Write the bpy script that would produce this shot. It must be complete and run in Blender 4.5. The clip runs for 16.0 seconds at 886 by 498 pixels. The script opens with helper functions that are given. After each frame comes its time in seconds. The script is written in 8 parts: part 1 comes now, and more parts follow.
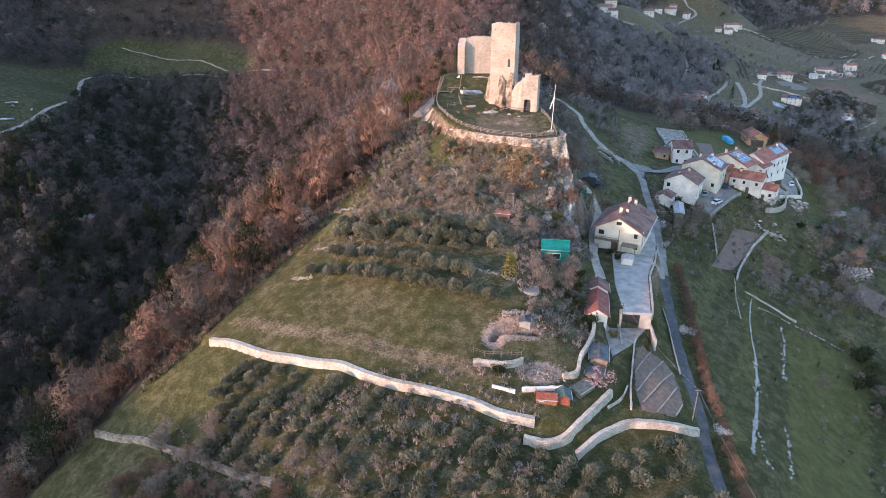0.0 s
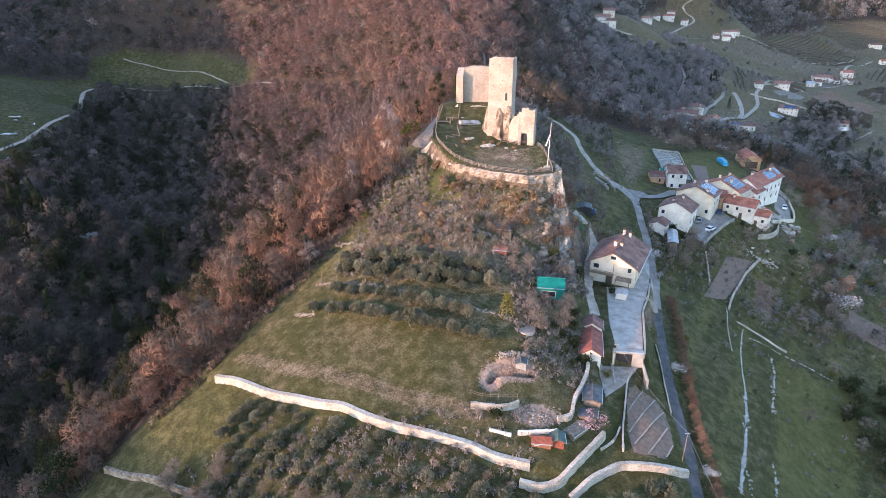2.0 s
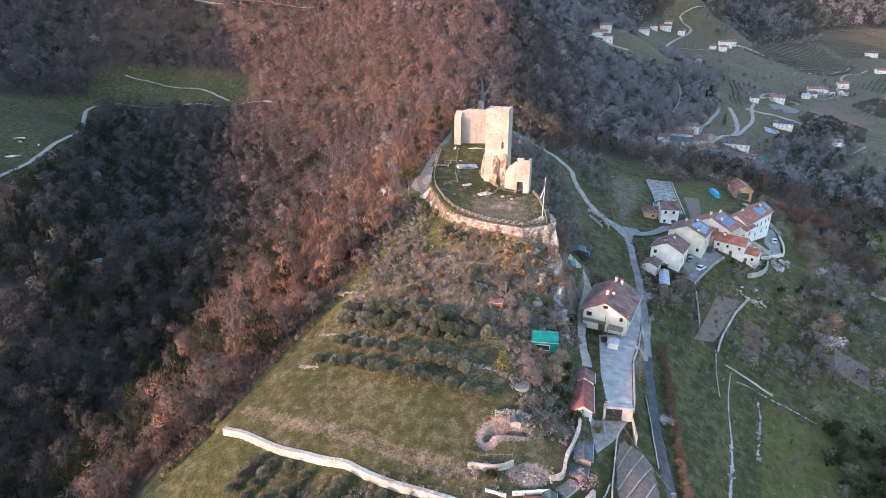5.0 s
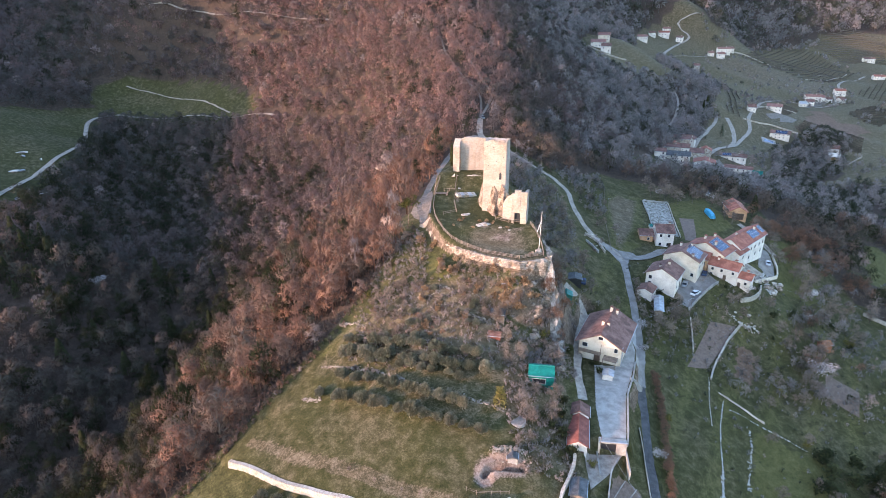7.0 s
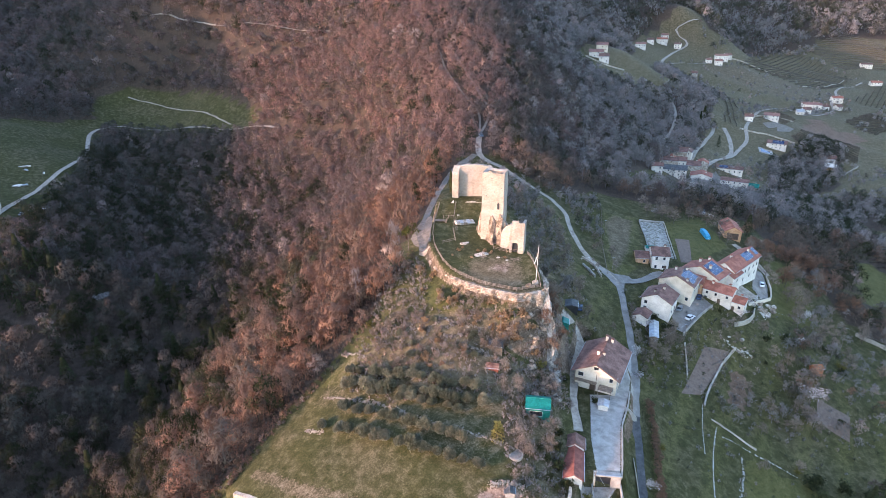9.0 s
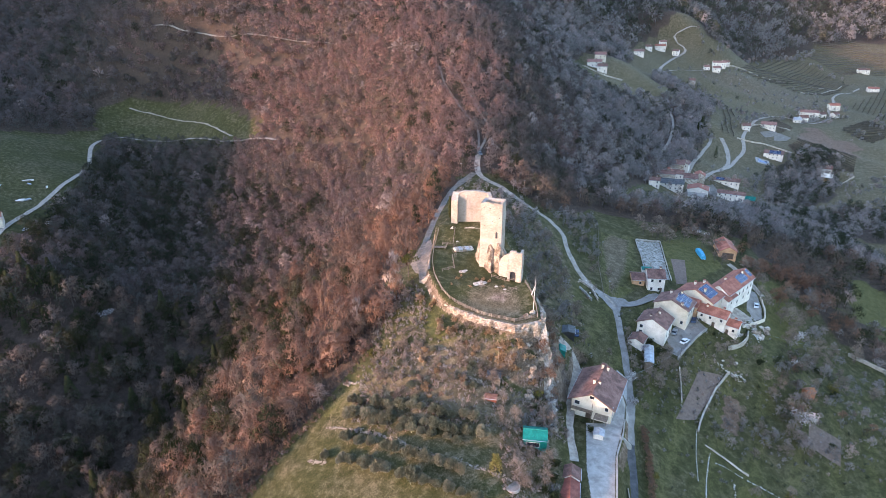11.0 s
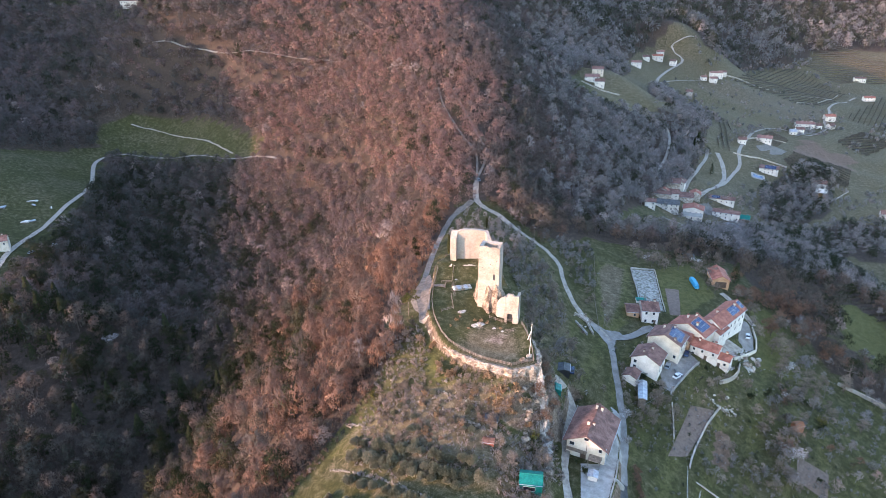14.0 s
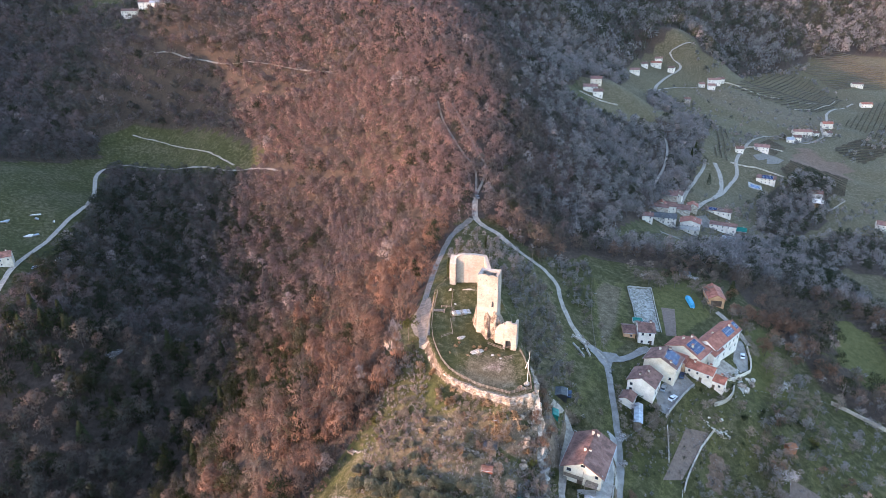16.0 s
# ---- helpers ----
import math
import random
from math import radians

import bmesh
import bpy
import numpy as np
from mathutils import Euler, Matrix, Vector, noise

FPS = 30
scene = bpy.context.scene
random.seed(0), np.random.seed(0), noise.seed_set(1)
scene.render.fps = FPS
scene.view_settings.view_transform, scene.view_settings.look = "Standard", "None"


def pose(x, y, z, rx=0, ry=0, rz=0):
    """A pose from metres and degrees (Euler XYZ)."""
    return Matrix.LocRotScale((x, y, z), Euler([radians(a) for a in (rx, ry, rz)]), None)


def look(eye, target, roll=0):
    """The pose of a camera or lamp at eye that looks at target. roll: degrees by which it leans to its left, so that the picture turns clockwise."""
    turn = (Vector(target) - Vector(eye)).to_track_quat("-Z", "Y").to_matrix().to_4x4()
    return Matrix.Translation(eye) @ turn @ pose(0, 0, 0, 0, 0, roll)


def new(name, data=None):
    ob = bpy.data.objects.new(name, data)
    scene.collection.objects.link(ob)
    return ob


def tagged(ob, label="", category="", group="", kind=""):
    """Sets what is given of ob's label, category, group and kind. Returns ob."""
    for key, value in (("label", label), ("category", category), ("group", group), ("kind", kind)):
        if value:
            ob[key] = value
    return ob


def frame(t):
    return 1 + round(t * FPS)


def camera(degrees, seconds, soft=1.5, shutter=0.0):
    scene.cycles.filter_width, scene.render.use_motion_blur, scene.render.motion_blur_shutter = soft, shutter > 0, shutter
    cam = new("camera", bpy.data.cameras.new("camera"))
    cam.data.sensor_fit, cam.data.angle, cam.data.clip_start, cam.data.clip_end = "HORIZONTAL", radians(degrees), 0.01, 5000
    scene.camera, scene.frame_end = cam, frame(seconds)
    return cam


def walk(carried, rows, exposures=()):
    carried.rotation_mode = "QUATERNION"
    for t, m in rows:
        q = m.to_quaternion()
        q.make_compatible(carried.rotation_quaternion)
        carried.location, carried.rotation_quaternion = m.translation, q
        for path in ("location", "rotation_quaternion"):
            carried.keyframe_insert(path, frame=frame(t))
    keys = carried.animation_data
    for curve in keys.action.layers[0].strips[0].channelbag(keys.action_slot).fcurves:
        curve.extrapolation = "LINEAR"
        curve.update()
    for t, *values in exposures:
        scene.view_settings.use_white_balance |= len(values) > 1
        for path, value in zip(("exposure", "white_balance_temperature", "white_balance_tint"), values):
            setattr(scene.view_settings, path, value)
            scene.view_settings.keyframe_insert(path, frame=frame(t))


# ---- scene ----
cam = camera(74.0, 16.0, soft=0.85)
# seconds, place in metres, turn in degrees
ROWS = [
    (0.0, 0.00, 0.00, 100.00, 66.705, -0.000, 0.000),
    (1.0, 0.09, -0.03, 104.80, 66.705, 0.018, -0.034),
    (2.0, 0.18, -0.05, 109.62, 66.705, 0.036, -0.069),
    (3.0, 0.27, -0.07, 114.47, 66.705, 0.054, -0.103),
    (4.0, 0.35, -0.08, 119.35, 66.705, 0.072, -0.137),
    (5.0, 0.42, -0.10, 124.26, 66.705, 0.090, -0.172),
    (6.0, 0.49, -0.10, 129.19, 66.705, 0.108, -0.206),
    (7.0, 0.55, -0.11, 134.15, 66.705, 0.125, -0.240),
    (8.0, 0.61, -0.11, 139.14, 66.705, 0.143, -0.275),
    (9.0, 0.66, -0.11, 144.15, 66.705, 0.161, -0.309),
    (10.0, 0.71, -0.10, 149.19, 66.705, 0.179, -0.343),
    (11.0, 0.75, -0.10, 154.26, 66.705, 0.197, -0.378),
    (12.0, 0.79, -0.08, 159.35, 66.704, 0.215, -0.412),
    (13.0, 0.82, -0.07, 164.47, 66.704, 0.233, -0.446),
    (14.0, 0.84, -0.05, 169.62, 66.704, 0.251, -0.480),
    (15.0, 0.86, -0.03, 174.79, 66.704, 0.269, -0.515),
    (16.0, 0.88, 0.00, 180.00, 66.704, 0.287, -0.549),
]
walk(cam, [(t, pose(x, y, z, rx, ry, rz)) for t, x, y, z, rx, ry, rz in ROWS], exposures=[(0.0, 2.11), (1.0, 2.25), (8.0, 2.38), (16.0, 2.52)])
# ---- daylight: a low evening sun from the front left, blue sky all round ----
SUN_FROM = Vector((-0.86, -0.50, 0.0)).normalized()
SUN_UP = radians(8.8)
world = bpy.data.worlds.new("evening_sky")
scene.world = world
world.use_nodes = True
wn = world.node_tree.nodes
wl = world.node_tree.links
sky = wn.new("ShaderNodeTexSky")
sky.sky_type = "NISHITA"
sky.sun_disc = False
sky.sun_elevation = SUN_UP
sky.sun_rotation = math.atan2(SUN_FROM.x, SUN_FROM.y)
sky.altitude = 250
wl.new(sky.outputs[0], wn["Background"].inputs[0])
wn["Background"].inputs[1].default_value = 0.18
sun_data = bpy.data.lights.new("sun", "SUN")
sun_data.energy, sun_data.angle, sun_data.color = 1.85, radians(0.6), (1.0, 0.585, 0.385)
sun = new("sun", sun_data)
sun.matrix_world = look(Vector((-300, -200, 300)), Vector((-300, -200, 300)) - (SUN_FROM * math.cos(SUN_UP) + Vector((0, 0, math.sin(SUN_UP)))))
scene.view_settings.use_white_balance = True
scene.view_settings.white_balance_temperature = 5600
scene.view_settings.white_balance_tint = 18
# ---- materials ----
def shader(name):
    m = bpy.data.materials.new(name)
    m.use_nodes = True
    return m, m.node_tree.nodes, m.node_tree.links, m.node_tree.nodes["Principled BSDF"]


def spot_noise(n, l, coord, scale, detail=4.0, rough=0.6):
    t = n.new("ShaderNodeTexNoise")
    t.inputs["Scale"].default_value, t.inputs["Detail"].default_value, t.inputs["Roughness"].default_value = scale, detail, rough
    l.new(coord, t.inputs["Vector"])
    return t.outputs["Fac"]


def ramp(n, l, fac, stops):
    r = n.new("ShaderNodeValToRGB")
    while len(r.color_ramp.elements) < len(stops):
        r.color_ramp.elements.new(0.5)
    for e, (pos, col) in zip(r.color_ramp.elements, stops):
        e.position, e.color = pos, (*col, 1)
    l.new(fac, r.inputs[0])
    return r.outputs[0]


def blend(n, l, fac, a, b, mode="MIX"):
    x = n.new("ShaderNodeMix")
    x.data_type, x.blend_type = "RGBA", mode
    for i, v in ((0, fac), (6, a), (7, b)):
        if isinstance(v, (int, float)):
            x.inputs[i].default_value = v
        elif isinstance(v, tuple):
            x.inputs[i].default_value = (*v, 1)
        else:
            l.new(v, x.inputs[i])
    return x.outputs[2]


def maths(n, l, op, a, b, clamp=False):
    x = n.new("ShaderNodeMath")
    x.operation, x.use_clamp = op, clamp
    for i, v in enumerate((a, b)):
        if isinstance(v, (int, float)):
            x.inputs[i].default_value = v
        else:
            l.new(v, x.inputs[i])
    return x.outputs[0]


def bumped(n, l, bsdf, height, strength, distance):
    b = n.new("ShaderNodeBump")
    b.inputs["Strength"].default_value, b.inputs["Distance"].default_value = strength, distance
    l.new(height, b.inputs["Height"])
    l.new(b.outputs[0], bsdf.inputs["Normal"])


def surface(name, dark, mid, light, size=1.0, fine=8.0, rough=0.9, bump=0.4, depth=0.1, metal=0.0, vary=0.0):
    """A mottled surface: patches of about `size` metres, grain `fine` times smaller."""
    m, n, l, b = shader(name)
    pos = n.new("ShaderNodeNewGeometry").outputs["Position"]
    big, small = spot_noise(n, l, pos, 1 / size), spot_noise(n, l, pos, fine / size, 3.0)
    f = maths(n, l, "ADD", maths(n, l, "MULTIPLY", big, 0.6), maths(n, l, "MULTIPLY", small, 0.4))
    col = ramp(n, l, f, [(0.40, dark), (0.5, mid), (0.60, light)])
    if vary:
        rnd = n.new("ShaderNodeObjectInfo").outputs["Random"]
        k = maths(n, l, "ADD", maths(n, l, "MULTIPLY", rnd, vary), 1 - vary / 2)
        hsv = n.new("ShaderNodeHueSaturation")
        l.new(k, hsv.inputs["Value"])
        l.new(col, hsv.inputs["Color"])
        col = hsv.outputs[0]
    l.new(col, b.inputs["Base Color"])
    b.inputs["Roughness"].default_value, b.inputs["Metallic"].default_value = rough, metal
    bumped(n, l, b, f, bump, depth)
    return m


def masonry(name, dark, mid, light, stone=0.4, joint=0.5, rough=0.95, patch=3.0):
    """Walling of rough stones: every stone its own shade, joints sunk, broad weather stains."""
    m, n, l, b = shader(name)
    pos = n.new("ShaderNodeNewGeometry").outputs["Position"]
    squash = n.new("ShaderNodeMapping")
    squash.inputs["Scale"].default_value = (1.0, 1.0, 1.6)
    l.new(pos, squash.inputs["Vector"])
    cells, seams = n.new("ShaderNodeTexVoronoi"), n.new("ShaderNodeTexVoronoi")
    seams.feature = "DISTANCE_TO_EDGE"
    for t in (cells, seams):
        t.inputs["Scale"].default_value = 1 / stone
        l.new(squash.outputs[0], t.inputs["Vector"])
    split = n.new("ShaderNodeSeparateColor")
    l.new(cells.outputs["Color"], split.inputs[0])
    stain, grain = spot_noise(n, l, pos, 1 / patch, 5.0, 0.65), spot_noise(n, l, pos, 6.0, 4.0, 0.7)
    f = maths(n, l, "ADD", maths(n, l, "MULTIPLY", split.outputs[0], 0.16), maths(n, l, "MULTIPLY", stain, 0.56))
    f = maths(n, l, "ADD", f, maths(n, l, "MULTIPLY", grain, 0.28))
    col = ramp(n, l, f, [(0.38, dark), (0.5, mid), (0.62, light)])
    seam = ramp(n, l, seams.outputs["Distance"], [(0.02, (joint, joint, joint)), (0.09, (1, 1, 1))])
    col = blend(n, l, 1.0, col, seam, "MULTIPLY")
    l.new(col, b.inputs["Base Color"])
    b.inputs["Roughness"].default_value = rough
    bumped(n, l, b, maths(n, l, "ADD", maths(n, l, "MINIMUM", seams.outputs["Distance"], 0.12), maths(n, l, "MULTIPLY", grain, 0.12)), 0.8, 0.35)
    return m


def see_through(m, n, l, b, colour, share):
    """Thin twigs and leaves let part of the light through."""
    thin = n.new("ShaderNodeBsdfTranslucent")
    l.new(colour, thin.inputs["Color"])
    mix = n.new("ShaderNodeMixShader")
    mix.inputs[0].default_value = share
    l.new(b.outputs[0], mix.inputs[1])
    l.new(thin.outputs[0], mix.inputs[2])
    l.new(mix.outputs[0], n["Material Output"].inputs["Surface"])


def woodland(name, stops):
    """Bare twigs and old leaves; `tone` differs from tree to tree."""
    m, n, l, b = shader(name)
    at = n.new("ShaderNodeAttribute")
    at.attribute_name = "tone"
    isl = n.new("ShaderNodeNewGeometry").outputs["Random Per Island"]
    f = maths(n, l, "ADD", at.outputs["Fac"], maths(n, l, "MULTIPLY", maths(n, l, "SUBTRACT", isl, 0.5), 0.09))
    colour = ramp(n, l, f, stops)
    l.new(colour, b.inputs["Base Color"])
    b.inputs["Roughness"].default_value = 0.95
    b.inputs["Specular IOR Level"].default_value = 0.1
    see_through(m, n, l, b, colour, 0.30)
    return m


def ground_material():
    m, n, l, b = shader("meadow_ground")
    pos = n.new("ShaderNodeNewGeometry").outputs["Position"]
    big, mid, fine = spot_noise(n, l, pos, 0.05), spot_noise(n, l, pos, 0.4, 6.0, 0.7), spot_noise(n, l, pos, 2.3, 5.0, 0.8)
    f = maths(n, l, "ADD", maths(n, l, "MULTIPLY", mid, 0.42), maths(n, l, "MULTIPLY", fine, 0.58))
    grass = ramp(n, l, f, [(0.36, (0.021, 0.023, 0.007)), (0.5, (0.053, 0.050, 0.016)), (0.64, (0.110, 0.094, 0.040))])
    lush = ramp(n, l, f, [(0.36, (0.037, 0.034, 0.010)), (0.5, (0.085, 0.078, 0.023)), (0.64, (0.146, 0.128, 0.050))])
    dry = ramp(n, l, f, [(0.40, (0.060, 0.046, 0.025)), (0.5, (0.108, 0.082, 0.046)), (0.60, (0.200, 0.160, 0.104))])
    litter = ramp(n, l, f, [(0.39, (0.034, 0.025, 0.017)), (0.5, (0.064, 0.045, 0.032)), (0.61, (0.106, 0.073, 0.052))])
    soil = ramp(n, l, f, [(0.40, (0.085, 0.054, 0.034)), (0.5, (0.145, 0.094, 0.062)), (0.60, (0.21, 0.145, 0.10))])
    rock = ramp(n, l, f, [(0.40, (0.06, 0.042, 0.026)), (0.5, (0.13, 0.092, 0.060)), (0.60, (0.26, 0.20, 0.15))])
    clay = ramp(n, l, f, [(0.40, (0.10, 0.066, 0.046)), (0.5, (0.215, 0.150, 0.112)), (0.60, (0.33, 0.25, 0.195))])

    def cover(name):
        at = n.new("ShaderNodeAttribute")
        at.attribute_name = name
        ragged = maths(n, l, "ADD", at.outputs["Fac"], maths(n, l, "MULTIPLY", maths(n, l, "SUBTRACT", f, 0.5), 1.5))
        return maths(n, l, "MULTIPLY", maths(n, l, "SUBTRACT", ragged, 0.35), 3.3, True)

    patches = ramp(n, l, maths(n, l, "ADD", maths(n, l, "MULTIPLY", big, 0.5), maths(n, l, "MULTIPLY", mid, 0.5)), [(0.46, (0, 0, 0)), (0.60, (0.40, 0.40, 0.40))])
    col = blend(n, l, patches, grass, dry)
    for name, kind in (("lush", lush), ("dry", dry), ("litter", litter), ("soil", soil), ("rock", rock), ("clay", clay)):
        col = blend(n, l, cover(name), col, kind)
    l.new(col, b.inputs["Base Color"])
    b.inputs["Roughness"].default_value = 0.95
    b.inputs["Specular IOR Level"].default_value = 0.15
    bumped(n, l, b, f, 0.6, 0.35)
    return m


M_GROUND = ground_material()
M_ASPHALT = surface("asphalt", (0.150, 0.130, 0.108), (0.208, 0.182, 0.154), (0.27, 0.24, 0.208), 3, 12, 0.85, 0.2, 0.02)
M_TARMAC = surface("dark_asphalt", (0.040, 0.037, 0.035), (0.062, 0.058, 0.055), (0.098, 0.092, 0.086), 2, 10, 0.85, 0.2, 0.02)
M_DIRT = surface("trodden_earth", (0.10, 0.083, 0.066), (0.155, 0.132, 0.108), (0.22, 0.19, 0.158), 1.5, 8, 0.95, 0.4, 0.06)
M_GRAVEL = surface("pale_gravel", (0.195, 0.160, 0.124), (0.285, 0.237, 0.186), (0.375, 0.322, 0.262), 1.5, 10, 0.95, 0.4, 0.04)
M_PEBBLE = surface("weedy_gravel", (0.085, 0.082, 0.050), (0.22, 0.20, 0.165), (0.36, 0.33, 0.28), 1.3, 5, 0.95, 0.5, 0.06)
M_CONCRETE = surface("yard_concrete", (0.22, 0.20, 0.172), (0.30, 0.275, 0.24), (0.38, 0.352, 0.31), 2.2, 14, 0.9, 0.2, 0.02)
M_STONE = surface("pale_limestone", (0.17, 0.13, 0.09), (0.38, 0.32, 0.255), (0.58, 0.52, 0.44), 1.1, 5, 0.95, 0.7, 0.25)
M_CASTLE = masonry("castle_limestone", (0.27, 0.215, 0.163), (0.355, 0.295, 0.235), (0.41, 0.352, 0.29), 0.45, 0.86, patch=4.5)
M_WALLING = masonry("dry_stone_walling", (0.30, 0.245, 0.18), (0.45, 0.39, 0.31), (0.56, 0.50, 0.41), 0.30, 0.72, patch=3.0)
M_ROCK = surface("weathered_rock", (0.075, 0.052, 0.032), (0.185, 0.136, 0.094), (0.36, 0.285, 0.215), 1.8, 6, 0.95, 0.9, 0.4)
M_PLASTER = surface("pale_plaster", (0.52, 0.47, 0.40), (0.65, 0.585, 0.50), (0.73, 0.675, 0.59), 3, 10, 0.9, 0.15, 0.02, vary=0.2)
M_CREAM = surface("cream_plaster", (0.50, 0.42, 0.31), (0.60, 0.52, 0.40), (0.68, 0.60, 0.48), 3, 10, 0.9, 0.15, 0.02)
M_OCHRE = surface("ochre_plaster", (0.36, 0.20, 0.10), (0.46, 0.27, 0.14), (0.52, 0.32, 0.18), 3, 10, 0.9, 0.15, 0.02)
M_TILE_OLD = surface("brown_clay_tiles", (0.085, 0.042, 0.031), (0.148, 0.075, 0.055), (0.215, 0.118, 0.090), 2.2, 7, 0.9, 0.5, 0.06, vary=0.25)
M_TILE_RED = surface("red_clay_tiles", (0.18, 0.064, 0.040), (0.275, 0.096, 0.060), (0.36, 0.145, 0.094), 1.8, 7, 0.9, 0.5, 0.06, vary=0.2)
M_TILE_FADED = surface("faded_clay_tiles", (0.15, 0.072, 0.054), (0.22, 0.110, 0.085), (0.29, 0.158, 0.124), 2.0, 7, 0.9, 0.5, 0.06, vary=0.25)
M_TILE_DEEP = surface("deep_red_tiles", (0.13, 0.040, 0.027), (0.20, 0.060, 0.040), (0.27, 0.095, 0.063), 1.8, 7, 0.9, 0.5, 0.06)
M_DARK = surface("dark_opening", (0.012, 0.012, 0.013), (0.018, 0.018, 0.02), (0.025, 0.025, 0.027), 1, 5, 0.5, 0.05, 0.01)
M_WOOD = surface("grey_timber", (0.10, 0.075, 0.052), (0.17, 0.13, 0.095), (0.25, 0.20, 0.155), 0.6, 9, 0.85, 0.3, 0.02)
M_BARK = surface("bark", (0.05, 0.038, 0.028), (0.09, 0.07, 0.055), (0.15, 0.125, 0.10), 0.5, 6, 0.95, 0.5, 0.03)
M_PANEL = surface("solar_glass", (0.010, 0.016, 0.05), (0.014, 0.024, 0.075), (0.02, 0.035, 0.10), 2, 4, 0.12, 0.02, 0.01)
M_GREENSHEET = surface("green_tarpaulin", (0.0, 0.085, 0.062), (0.0, 0.13, 0.098), (0.01, 0.18, 0.135), 1.5, 5, 0.6, 0.3, 0.05)
M_METAL = surface("galvanised_steel", (0.30, 0.31, 0.32), (0.42, 0.43, 0.44), (0.52, 0.53, 0.54), 1, 6, 0.45, 0.1, 0.01, metal=0.6)
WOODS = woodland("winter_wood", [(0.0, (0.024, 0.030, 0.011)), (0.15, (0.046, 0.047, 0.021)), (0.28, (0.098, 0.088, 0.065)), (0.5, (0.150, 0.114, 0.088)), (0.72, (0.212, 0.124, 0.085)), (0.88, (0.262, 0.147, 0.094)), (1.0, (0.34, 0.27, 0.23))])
# Bluer and paler copies of winter_wood: distance haze is put into the colour.
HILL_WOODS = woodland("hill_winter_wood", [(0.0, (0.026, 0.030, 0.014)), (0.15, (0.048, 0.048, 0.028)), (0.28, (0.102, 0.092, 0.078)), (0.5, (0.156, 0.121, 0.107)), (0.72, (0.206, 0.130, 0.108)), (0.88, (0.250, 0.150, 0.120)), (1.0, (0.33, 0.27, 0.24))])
HAZE_LIFTED_WOODS = woodland("haze_lifted_wood", [(0.0, (0.040, 0.048, 0.024)), (0.15, (0.072, 0.070, 0.048)), (0.28, (0.200, 0.179, 0.168)), (0.5, (0.280, 0.244, 0.222)), (0.72, (0.335, 0.252, 0.214)), (0.88, (0.33, 0.225, 0.18)), (1.0, (0.38, 0.33, 0.30))])
M_RAMPART = masonry("rampart_stone", (0.13, 0.090, 0.056), (0.29, 0.222, 0.160), (0.44, 0.365, 0.285), 0.5, 0.6, patch=2.4)
